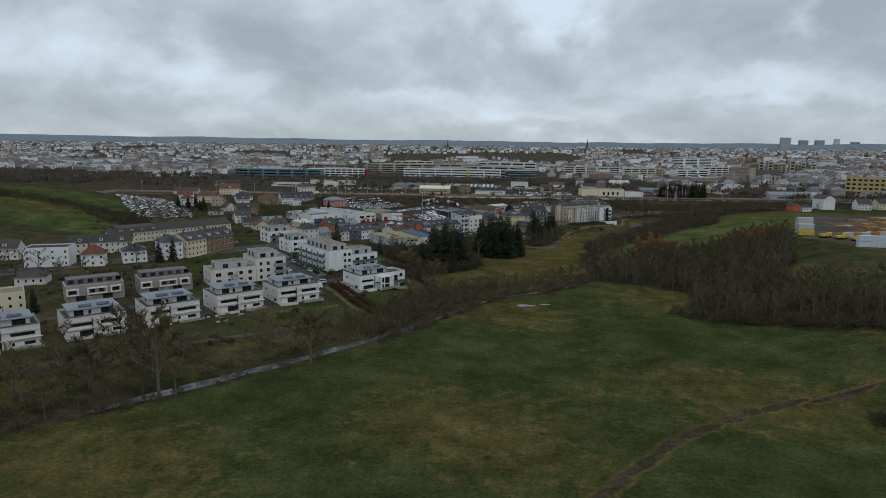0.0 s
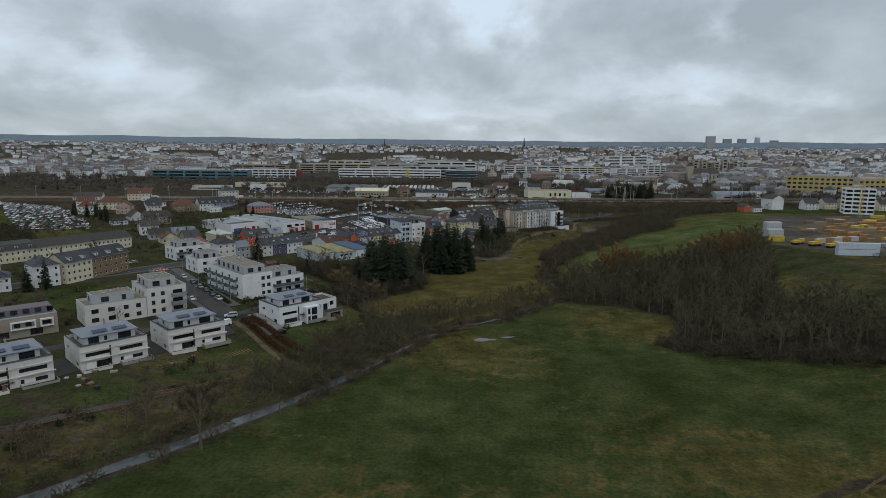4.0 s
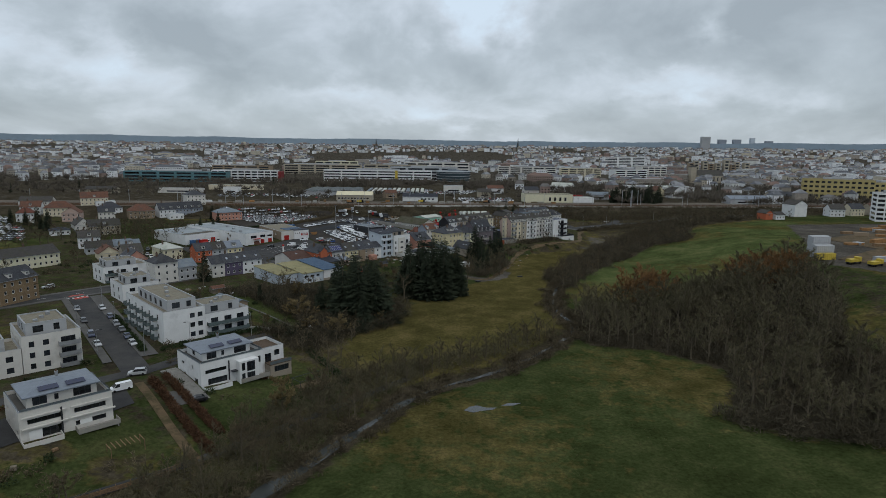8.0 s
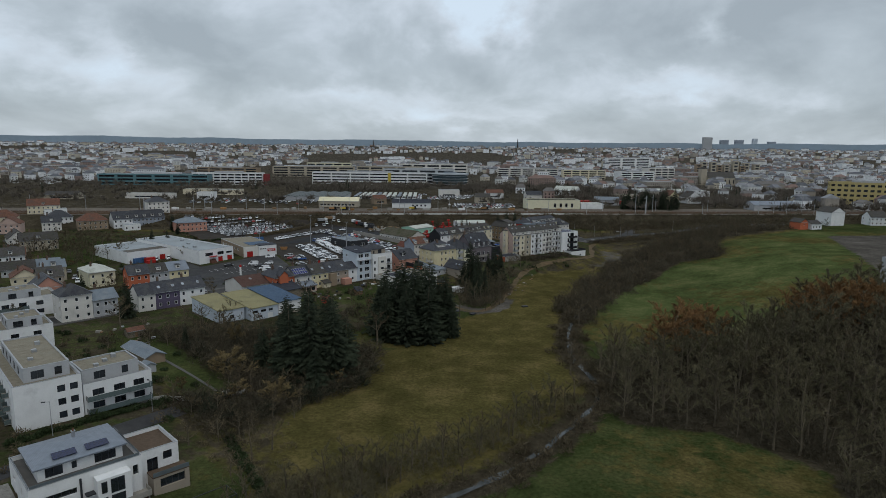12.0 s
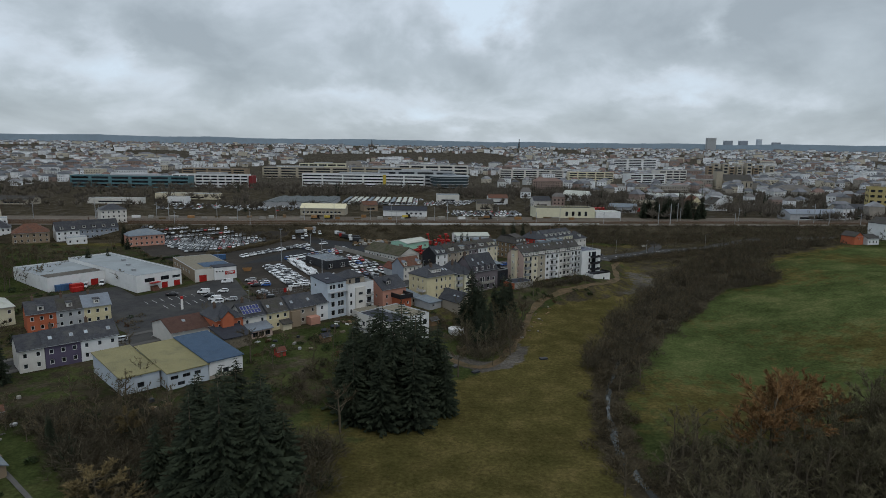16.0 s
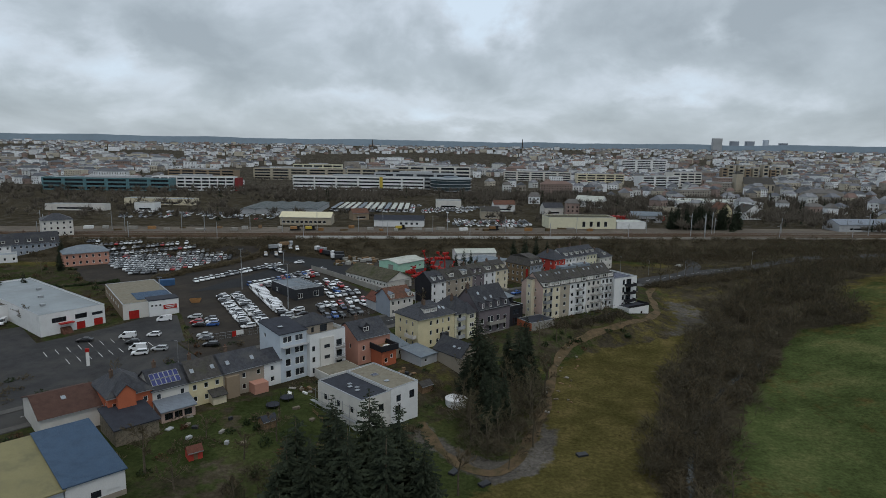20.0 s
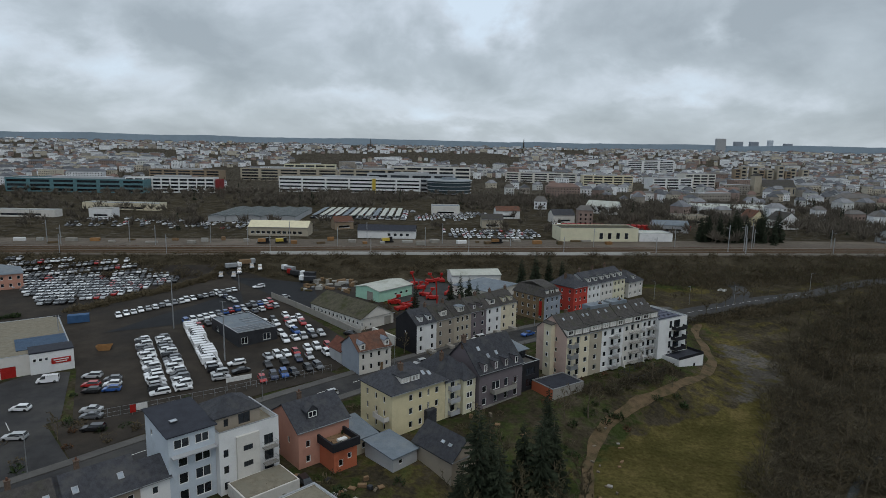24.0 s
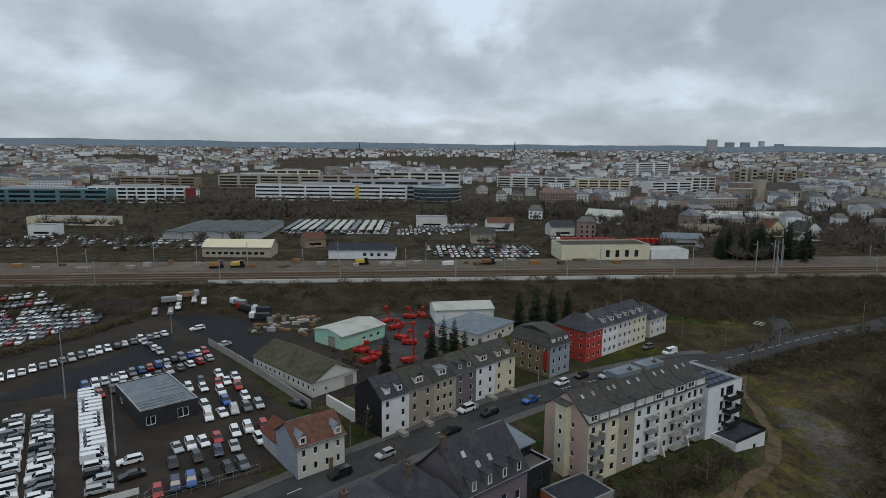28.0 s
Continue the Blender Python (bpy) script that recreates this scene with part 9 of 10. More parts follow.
scrub("wood_undergrowth", "dense dark scrub under the leafless wood", spots(scatter(WOODLAND, 520, 31, 2.6), (2, 4), (2.5, 6)), SCRUB, 1, 210, 0.06)
scrub("thicket", "dark leafless thicket along the stream", spots([p for p in scatter(THICKET, 330, 32, 2.6) if noise.noise((p[0] * 0.07, p[1] * 0.07, 9)) > -0.18], (2.2, 4.6), (2.5, 6.5)), SCRUB, 2, 260, 0.055)
edge = [(x + rb.uniform(-3, 3), y + rb.uniform(-3, 3)) for x, y in resample([(62, 244), (90, 230), (126, 200), (180, 178)], 2.2)]
scrub("wood_edge_scrub", "dense dark bramble hedge at the wood edge", spots(edge, (2.5, 4.5), (3.5, 6)), SCRUB, 3, 220)
sb = []
for x, y in resample(STREAM[:18], 0.8):
    a, r = rb.uniform(0, 6.28), rb.uniform(0.5, 6.5)
    x, y = x + r * math.cos(a), y + r * math.sin(a)
    if seg_dist(np.array(x), np.array(y), STREAM) > (2.4 if y < 205 else 1.0):
        sb.append((x, y))
scrub("stream_scrub", "bare bushes along the stream banks", spots(sb, (1.2, 2.4), (1.2, 3.2)), TWIG, 4, 110, 0.08)
scrub("garden_scrub", "brown scrub at the foot of the gardens", spots([p for p in scatter(GARDEN, 220, 33, 2.6) if not bool(in_poly(np.array(p[0]), np.array(p[1]), GARDENLAWN))], (1.8, 3.4), (1.5, 4)), SCRUB, 5, 220, 0.05)
DENSE = [(-70, 298), (-50, 292), (-40, 305), (-27, 318), (-26, 344), (-46, 350), (-74, 348), (-90, 342), (-72, 324), (-50, 311)]
scrub("garden_scrub", "tall dense dark bushes below the firs", spots(scatter(DENSE, 130, 53, 3.0), (2.6, 4.4), (3.5, 7)), SCRUB, 19, 330, 0.05)
scrub("garden_scrub", "dark evergreen bushes below the firs", spots(scatter(DENSE, 45, 54, 4.5), (1.8, 3.2), (2.5, 5)), NEEDLE, 20, 200, 0.10)
scrub("garden_scrub", "overgrown bushes at the foot of the gardens", spots(scatter(WESTBANK, 160, 36, 3.2), (1.2, 2.6), (1.0, 2.8)), TWIG, 6, 100, 0.06)
STREAMSIDE = [(-64, 206), (-52, 224), (-52, 240), (-40, 258), (-24, 275), (-12, 272), (-21, 256), (-29, 240), (-37, 222), (-45, 207), (-58, 190)]
UPSTREAM = [(-24, 275), (-8, 284), (8, 296), (24, 314), (28, 310), (13, 291), (-5, 274), (-14, 268)]
TRACKBEND = [(0, 403), (8, 403), (14, 416), (20, 440), (16, 452), (4, 446), (-3, 436), (-2, 418)]
CLEAR = [p for p in scatter(STREAMSIDE, 118, 55, 2.8) if seg_dist(np.array(p[0]), np.array(p[1]), STREAM) > 2.6]
scrub("stream_scrub", "high tangled bare bushes between track and stream", spots(CLEAR, (1.8, 3.2), (1.8, 4.4)), WOODTWIG, 21, 260, 0.045)
scrub("stream_scrub", "low bare bushes upstream along the bank", spots(scatter(UPSTREAM, 40, 56, 3.0), (1.4, 2.6), (1.5, 3.5)), WOODTWIG, 22, 180, 0.045)
scrub("track_scrub", "dark tangled bushes beside the bend of the track", spots(scatter(TRACKBEND, 60, 57, 2.8), (2.0, 3.6), (3, 6)), SCRUB, 23, 280, 0.05)
stand("streamside_trees", "young leafless trees crowding the stream bank", CLEAR[:64], 46, (5, 9), WOODTWIG)
stand("upstream_trees", "slender leafless saplings along the upper stream", scatter(UPSTREAM, 34, 58, 3.2), 47, (5, 8.5), WOODTWIG)
stand("track_trees", "leafless trees crowding the bend of the track", scatter(TRACKBEND, 26, 59, 3.8), 48, (8, 13), WOODTWIG)
NORTHEAST = [(104, 520), (118, 502), (142, 506), (160, 550), (205, 586), (262, 612), (250, 640), (165, 606), (128, 588), (108, 556)]
BANKWOOD = [(36, 606), (100, 602), (128, 612), (200, 616), (250, 642), (60, 630)]
stand("valley_wood", "slender leafless trees of the valley wood", scatter(WOODLAND, 245, 41, 3.2), 41, (8, 14), WOODTWIG)
stand("stream_thicket_trees", "low leafless trees in the stream thicket", scatter(THICKET, 120, 42, 3.2), 42, (5, 9.5))
stand("roadside_wood", "leafless young wood beside the road bend", scatter(NORTHEAST, 120, 43, 3.6), 43, (5, 9.5), WOODTWIG)
stand("railway_wood", "leafless wood below the railway bank", scatter(BANKWOOD, 90, 44, 3.8), 44, (5, 9), WOODTWIG)
stand("bank_trees", "small leafless trees on the stream bank", scatter(WESTBANK, 110, 45, 3.8), 45, (4, 8.5))
TOWNTREES = [(-205, 440), (-186, 452), (-180, 500), (-215, 520), (-245, 520), (-235, 470)]
stand("town_wood", "leafless trees between the old houses", scatter(TOWNTREES, 62, 46, 4.2) + scatter([(-330, 420), (-262, 396), (-230, 480), (-300, 520)], 40, 47, 6)
      + scatter([(-260, 200), (-180, 232), (-176, 300), (-250, 290)], 26, 48, 8)
      + scatter([(-160, 70), (-128, 92), (-90, 138), (-100, 150), (-150, 110)], 34, 50, 4), 46, (6, 12))
bankpts = []
for s in np.arange(-230, 330, 3.0):
    for _ in range(3):
        o = rb.uniform(-26, -2)
        bankpts.append(railpt(s + rb.uniform(-2, 2), o))
scrub("railway_scrub", "brown leafless scrub on the railway bank", spots(bankpts, (1.8, 3.4), (1.6, 3.6)), TWIG, 7, 110, 0.09)
scrub("railway_scrub", "leafless wood between the road and the railway", spots(scatter(BANKWOOD, 150, 35, 3.4) + scatter(NORTHEAST, 80, 51, 3.2), (2.0, 3.4), (2, 4.5)), TWIG, 8, 130, 0.09)
scrub("yard_hedge", "brown leafless hedge between the stored cars and the lot", spots([(x + rb.uniform(-2.2, 2.2), y + rb.uniform(-2, 2)) for x, y in
      resample([(-136, 538), (-124, 560), (-112, 592), (-108, 604)], 0.6)], (1.4, 2.6), (1.2, 2.8)), TWIG, 17, 120, 0.09)
scrub("road_hedge", "leafless hedge below the road at the bend", spots([(x + rb.uniform(-2, 2), y + rb.uniform(-2, 2)) for x, y in
      resample([(86, 557), (112, 569), (136, 580)], 1.2)], (1.6, 2.8), (1.6, 3.0)), TWIG, 18, 140, 0.09)
scrub("meadow_scrub", "low brown bushes beside the dirt track", spots([(x + rb.uniform(-2, 2), y + rb.uniform(-2, 2)) for x, y in
      resample([(30, 484), (44, 492), (56, 502)], 1.4) + resample([(80, 556), (110, 572), (150, 590)], 1.6)], (1.8, 3), (1.5, 3)), SCRUB, 9, 150)
east = [(x, y) for x, y in scatter([(150, 250), (420, 230), (420, 380), (180, 340)], 130, 37, 7)]
scrub("plateau_scrub", "patchy scrub on the rough plateau", spots(east, (2.0, 5.0), (1.0, 3.5)), SCRUB, 12, 140)
far = [(x, y) for x, y in scatter([(103, 190), (122, 188), (135, 172), (120, 168)], 18, 38, 3) + scatter([(82, 152), (92, 155), (100, 148), (88, 144)], 10, 52, 2)]
scrub("meadow_hedge", "dark bramble clump at the meadow corner", spots(far, (2.5, 4), (2, 4)), SCRUB, 13, 200)
hills = [(x, y) for x, y in scatter([(-420, 392), (-345, 420), (-290, 400), (-268, 380), (-262, 396), (-300, 440), (-420, 420)], 150, 39, 4)]
scrub("hill_hedge", "brown hedge along the hill field", spots(hills, (2.5, 4), (2.5, 6)), SCRUB, 14, 130)
scrub("evergreen_bushes", "dark green garden bushes and hedges", spots(scatter([(-60, 285), (-95, 300), (-112, 300), (-75, 340)], 12, 40, 4) + [(x + rb.uniform(-.3, .3), y + rb.uniform(-.3, .3)) for x, y in
      resample([(-95, 272), (-104, 283), (-124, 307)], 1.1) + resample([(-90, 274), (-80, 286), (-70, 300)], 1.1) + resample([(-176, 513), (-160, 524), (-150, 530)], 1.6)
      + resample([(-47, 250), (-34, 262), (-50, 285)], 1.2)],
      (0.8, 1.4), (0.8, 1.8)), IVY, 15, 160, 0.12)
MEADOW = [(-80, 120), (-30, 215), (0, 262), (40, 296), (62, 268), (60, 240), (90, 222), (100, 190), (60, 120), (0, 90)]
scrub("grass_tussocks", "pale dry tussocks in the olive meadow", spots(scatter(DRY, 620, 81, 1.6), (0.4, 1.1), (0.2, 0.5)), REED, 82, 22, 0.06)
scrub("grass_tussocks", "dry tussocks scattered over the green meadow", spots([p for p in scatter(MEADOW, 900, 83, 2.0) if noise.noise((p[0] * 0.03, p[1] * 0.03, 7)) > 0.0], (0.3, 0.9), (0.15, 0.4)), REED, 84, 20, 0.05)
# where buildings, roads and yards leave room for gardens
FOOT = []
bpy.context.view_layer.update()
for ob in bpy.data.objects:
    if ob.type == "MESH" and "wall" in ob.name and ob.parent:
        bb = [Vector(c) for c in ob.bound_box]
        FOOT.append((ob.matrix_world.inverted(), min(b.x for b in bb) - 1.5, max(b.x for b in bb) + 1.5, min(b.y for b in bb) - 1.5, max(b.y for b in bb) + 1.5))
YARDS = [[(-86, 462), (-35, 494), (-50, 530), (-50, 543), (-62, 588), (-110, 606), (-215, 590), (-165, 532), (-114, 500), (-102, 488)],
         [(-168, 448), (-150, 428), (-132, 408), (-88, 461), (-103, 487), (-147, 470)], [(-20, 545), (-6, 556), (2, 590), (-24, 606), (-36, 590)]]


def free(x, y):
    if bank(y) - x < 8 or y > 585:
        return False
    p = Vector((x, y, 5))
    for inv, x0, x1, y0, y1 in FOOT:
        q = inv @ p
        if x0 < q.x < x1 and y0 < q.y < y1:
            return False
    ax, ay = np.array(x), np.array(y)
    if seg_dist(ax, ay, MAIN) < 8 or seg_dist(ax, ay, LANE) < 8 or seg_dist(ax, ay, [(-84, 249), (-56, 219)]) < 3 or seg_dist(ax, ay, [(-87, 258), (-118, 226), (-160, 180)]) < 5:
        return False
    return not any(bool(in_poly(ax, ay, q)) for q in YARDS + [GARDENLAWN])


rg2 = random.Random(77)
beds = []
while len(beds) < 1500:
    x, y = rg2.uniform(-330, 60), rg2.uniform(130, 560)
    if noise.noise((x * 0.06, y * 0.06, 3.3)) > -0.12 and x > -0.62 * y - 60 and free(x, y):
        beds.append((x, y))
scrub("garden_shrubs", "leafless shrubs and hedges in the gardens", spots(beds[:800], (0.8, 1.9), (0.8, 2.6)), TWIG, 61, 60, 0.09)
scrub("garden_shrubs", "dark evergreen shrubs in the gardens", spots(beds[800:1250], (0.6, 1.5), (0.8, 2.4)), IVY, 62, 70, 0.12)
scrub("garden_shrubs", "brown beech shrubs in the gardens", spots(beds[1250:1400], (0.6, 1.3), (0.8, 2.0)), HEDGE, 63, 60, 0.10)
stand("garden_trees", "small leafless trees in the back gardens", beds[1400:1460] + scatter([(-104, 350), (-80, 368), (-62, 352), (-66, 338), (-92, 330)], 20, 66, 4.5), 64, (4.5, 8.5))
OVERGROWN = [(-112, 340), (-84, 364), (-62, 348), (-50, 352), (-42, 392), (-30, 396), (-24, 384), (-34, 350), (-66, 318), (-92, 320)]
scrub("garden_thicket", "overgrown brown bushes behind the workshop", spots([p for p in scatter(OVERGROWN, 110, 71, 3.0) if free(*p)], (1.4, 2.8), (1.2, 3.6)), SCRUB, 65, 220, 0.05)
stand("garden_thicket_trees", "leafless trees in the overgrown gardens", [p for p in scatter(OVERGROWN, 40, 72, 5.0) if free(*p)], 67, (5, 8.5))
scrub("beech_hedge", "rust brown beech hedge beside the footpath", spots(resample([(-81, 250), (-54, 222)], 0.7) + resample([(-79, 253), (-56, 231)], 0.7), (0.7, 1.0), (1.6, 2.2)), HEDGE, 16, 130, 0.1)


def far_trees(seed=6):
    """Rounded leafless crowns of fine boughs over the town, and some conifers."""
    rr = np.random.RandomState(seed)
    parts, kinds, cnt = [], [], 0
    keep = ((-232, 1040, -50, 1078), (-190, 735, 30, 840), (-135, 675, 140, 716), (40, 738, 155, 756))
    while cnt < 11500:
        near = cnt < 5200
        y = rr.uniform(692, 1040) if near else 1000 + 2650 * rr.rand() ** 1.25
        x = rr.uniform(-1.05, 0.88) * (y - 20)
        if noise.noise((x * 0.0035, y * 0.0022, 1.7)) > 0.10 and rr.rand() < 0.72:
            continue
        if any(a < x < c and b < y < d for a, b, c, d in keep) or (near and noise.noise((x * 0.012, y * 0.014, 4.1)) < -0.22):
            continue
        cnt += 1
        h = rr.uniform(5.5, 13)
        w = h * rr.uniform(0.42, 0.62)
        z = terr(x, y) - 0.5
        ever = rr.rand() < (0.035 if near else 0.10)
        n = (52 if near else 13) if not ever else (90 if near else 14)
        u = rr.normal(size=(n, 3))
        u /= np.linalg.norm(u, axis=1, keepdims=True)
        r = rr.uniform(0.25, 1.0, (n, 1))
        if ever:
            f = rr.uniform(0.05, 1.0, n) ** 1.3
            tip = np.stack([u[:, 0] * w * 0.55 * (1 - f), u[:, 1] * w * 0.55 * (1 - f), h * f], -1)
            base = np.stack([tip[:, 0] * 0.1, tip[:, 1] * 0.1, tip[:, 2] + 0.05 * h], -1)
            half = (0.04 if near else 0.07) * h
        else:
            tip = u * r * np.array([w, w, h * 0.36]) + np.array([0, 0, h * 0.62])
            base = tip * np.array([0.45, 0.45, 0.0]) + np.array([0, 0, 1]) * (h * 0.22 + 0.45 * (tip[:, 2:3] - h * 0.22))
            half = 0.27 if near else 0.045 * h
        side = np.cross(tip - base, rr.normal(size=(n, 3)))
        side = side / (np.linalg.norm(side, axis=1, keepdims=True) + 1e-6) * half
        o = np.array([x, y, z])
        parts.append(np.stack([base - side + o, base + side + o, tip + o], 1).reshape(-1, 3))
        kinds += [1 if ever else 0] * n
        if near and not ever:
            parts.append(np.array([[x - 0.2, y, z], [x + 0.2, y, z], [x, y, z + h * 0.7]]))
            kinds.append(0)
    V = np.concatenate(parts)
    me = bpy.data.meshes.new("town_trees")
    me.from_pydata(V.tolist(), [], np.arange(len(V)).reshape(-1, 3).tolist())
    me.materials.append(FARTWIG)
    me.materials.append(NEEDLE)
    me.polygons.foreach_set("material_index", kinds)
    return tagged(new("town_trees", me), "leafless trees and conifers between the town houses", "trees", kind="stuff")


far_trees()

# ---- yards, gardens and street furniture ----
def simple(name, label, category, x, y, yaw, parts, group="", z=None):
    """A small thing from named boxes: (part, material, x0, x1, y0, y1, z0, z1)."""
    e = thing(name, x, y, yaw, label, category, group, z)
    for p, m, *b in parts:
        bm = bmesh.new()
        box(bm, *b)
        bmesh.ops.bevel(bm, geom=bm.edges[:], offset=0.02, segments=1, affect="EDGES")
        part(p, bm, m, e)
    return e


def light_mast(x, y, h=16.0, label="tall galvanised floodlight mast in the car lot"):
    e = thing("light_mast", x, y, 30, label, "lamp", "floodlight masts")
    bm = bmesh.new()
    bmesh.ops.create_cone(bm, cap_ends=True, segments=10, radius1=0.22, radius2=0.09, depth=h, matrix=pose(0, 0, h / 2))
    part("pole", bm, STEEL, e)
    bm = bmesh.new()
    box(bm, -0.9, 0.9, -0.06, 0.06, h - 0.3, h - 0.18)
    part("crossbar", bm, STEEL, e)
    for s in (-0.7, 0.0, 0.7):
        bm = bmesh.new()
        box(bm, s - 0.22, s + 0.22, -0.3, 0.1, h - 0.12, h + 0.2)
        part("floodlight", bm, DARKMETAL, e)
    return e


light_mast(-93.2, 523.2, 17)
light_mast(-66.6, 498.0, 17)
light_mast(-91.7, 575.0, 7)
light_mast(-118.0, 505.0, 9, "wooden-grey utility pole at the workshop")


def street_lamp(x, y, h=7.0, yaw=0):
    e = thing("street_lamp", x, y, yaw, "grey street lamp on a slim pole", "lamp", "street lamps")
    bm = bmesh.new()
    bmesh.ops.create_cone(bm, cap_ends=True, segments=8, radius1=0.09, radius2=0.05, depth=h, matrix=pose(0, 0, h / 2))
    part("pole", bm, STEEL, e)
    bm = bmesh.new()
    box(bm, -0.05, 1.2, -0.05, 0.05, h - 0.08, h)
    part("arm", bm, STEEL, e)
    bm = bmesh.new()
    box(bm, 0.8, 1.5, -0.13, 0.13, h - 0.14, h + 0.04)
    part("lamp_head", bm, DARKMETAL, e)


for x, y in ((-84, 278), (-93, 269), (-71, 293), (-119, 299), (-136, 320), (-106, 268), (-128, 293), (73, 578), (86, 576), (104, 578), (148, 606), (-48, 474), (-20, 500), (22, 537), (-80, 440), (-120, 392)):
    street_lamp(x, y, 7.5, random.Random(int(x * 7 + y)).uniform(0, 360))


def fence(pts, h, label, m_post, m_fill, kind="mesh", name="fence", step=2.4):
    e = thing(name, pts[0][0], pts[0][1], 0, label, "fence", z=0.0)
    ox, oy = pts[0]
    p = []
    for a, b in zip(pts, pts[1:]):
        L = math.hypot(b[0] - a[0], b[1] - a[1])
        n = max(1, int(round(L / step)))
        p += [(a[0] + (b[0] - a[0]) * k / n, a[1] + (b[1] - a[1]) * k / n) for k in range(n)]
    p.append(pts[-1])
    for i, (x, y) in enumerate(p):
        z = terr(x, y)
        bm = bmesh.new()
        box(bm, x - ox - .05, x - ox + .05, y - oy - .05, y - oy + .05, z - 0.3, z + h)
        part("post", bm, m_post, e)
        if i + 1 < len(p):
            x2, y2 = p[i + 1]
            z2 = terr(x2, y2)
            bm = bmesh.new()
            rails = {"mesh": ((0.05, 0.09), (h * 0.5, h * 0.5 + 0.03), (h - 0.06, h)), "board": ((0.3, 0.48), (0.75, 0.93)), "wall": ((-0.5, h),)}[kind]
            t = 0.12 if kind == "wall" else 0.025
            dx, dy = x2 - x, y2 - y
            L = math.hypot(dx, dy)
            nx, ny = -dy / L * t, dx / L * t
            for r0, r1 in rails:
                vs = []
                for qx, qy, qz in ((x, y, z), (x2, y2, z2)):
                    for s in (-1, 1):
                        for r in (r0, r1):
                            vs.append(bm.verts.new((qx - ox + nx * s, qy - oy + ny * s, qz + r)))
                for q in ((0, 1, 5, 4), (3, 2, 6, 7), (1, 3, 7, 5), (2, 0, 4, 6), (0, 2, 3, 1), (4, 5, 7, 6)):
                    bm.faces.new([vs[i2] for i2 in q])
            part("panel" if kind == "wall" else "rail", bm, m_fill, e)
    return e


fence([(-81, 462), (-60, 475.5), (-36, 493)], 2.0, "steel mesh fence along the street side of the lot", STEEL, STEEL)
fence([(-75, 564), (-60, 549), (-33, 520.5)], 2.2, "pale concrete panel wall beside the car lot", CONCRETE, CONCRETE, "wall", "yard_wall", 3.0)
fence([(-110, 156), (-72, 201), (-58, 214)], 1.1, "low timber fence along the stream path", WOOD, WOOD, "board")
fence([(-58, 216), (-64, 209), (-84, 190)], 1.3, "timber fence at the garden edge", WOOD, WOOD, "board")
fence([(69, 159), (73, 162), (78, 165), (96, 172)], 1.2, "old timber field gate and rails in the meadow", WOOD, WOOD, "board", "field_gate")
fence([(-83, 289), (-72, 300), (-64, 302)], 1.0, "low concrete wall round the apartment garden", KERB, KERB, "wall", "garden_wall", 3)
fence([(40, 496), (49, 504), (53, 500), (44, 492), (40, 496)], 1.8, "dark wire mesh garden enclosure", DARKMETAL, DARKMETAL)
fence([(-36, 414), (-28, 404), (-18, 400)], 1.2, "low timber fence round a garden", WOOD, WOOD, "board")

# tank and garden things
e = thing("tank", -3.3, 427.8, 0, "round white covered pool tank in a garden", "tank", z=0.5)
bm = bmesh.new()
bmesh.ops.create_cone(bm, cap_ends=True, segments=28, radius1=2.7, radius2=2.7, depth=1.9, matrix=pose(0, 0, 0.95))
part("side", bm, WHITE, e)
bm = bmesh.new()
bmesh.ops.create_cone(bm, cap_ends=True, segments=28, radius1=2.8, radius2=0.3, depth=0.7, matrix=pose(0, 0, 2.25))
part("cover", bm, WHITE, e)
for x, y in ((-46, 416), (-44, 420.5)):
    e = thing("trampoline", x, y, 0, "round garden trampoline with dark net", "trampoline", "trampolines")
    bm = bmesh.new()
    bmesh.ops.create_cone(bm, cap_ends=True, segments=16, radius1=1.6, radius2=1.6, depth=0.12, matrix=pose(0, 0, 0.75))
    part("mat", bm, BITUMEN, e)
    for k in range(6):
        a = k * math.pi / 3
        bm = bmesh.new()
        box(bm, 1.6 * math.cos(a) - .03, 1.6 * math.cos(a) + .03, 1.6 * math.sin(a) - .03, 1.6 * math.sin(a) + .03, 0, 2.3)
        part("pole", bm, DARKMETAL, e)
rg = random.Random(12)


def hut(x, y, yaw, w, d, h, wall, rm, label):
    return house("garden_shed", label, x, y, yaw, w, d, h, "gable", 0.8, wall, rm, {}, category="shed", group="garden sheds", o=0.2, base=1.0, doors=[("F", w / 2, 0, 0.8, h * 0.85, WOOD)])


hut(-54, 390, 40, 2.6, 2.4, 1.8, REDWALL, REDTILE, "small red hut in a garden")
house("shed", "long low garden shed with a rounded grey sheet roof", -98, 328.5, -38, 15, 5.2, 2.3, "gable", 1.1, BROWN, GREYROOF, {"F": [(4, 0.9, 1.0, 0.8)]}, category="shed")
hut(-86, 315.5, -38, 3.4, 2.8, 1.9, GREYWALL, GREYROOF, "grey garden shed with sheet roof")
e = thing("garden_slab", -58.8, 310.6, 52, "pale concrete slab on a lawn", "slab")
bm = bmesh.new()
box(bm, -2.6, 2.6, -2.2, 2.2, -0.4, 0.32)
part("slab", bm, KERB, e)
e = thing("old_boiler", -58.6, 310.9, 48, "rusty dark boiler lying on a concrete slab", "boiler", z=terr(-58.6, 310.9) + 0.32)
bm = bmesh.new()
bmesh.ops.create_cone(bm, cap_ends=True, segments=14, radius1=0.45, radius2=0.4, depth=3.2, matrix=pose(0, 0, 0.45, 0, 90))
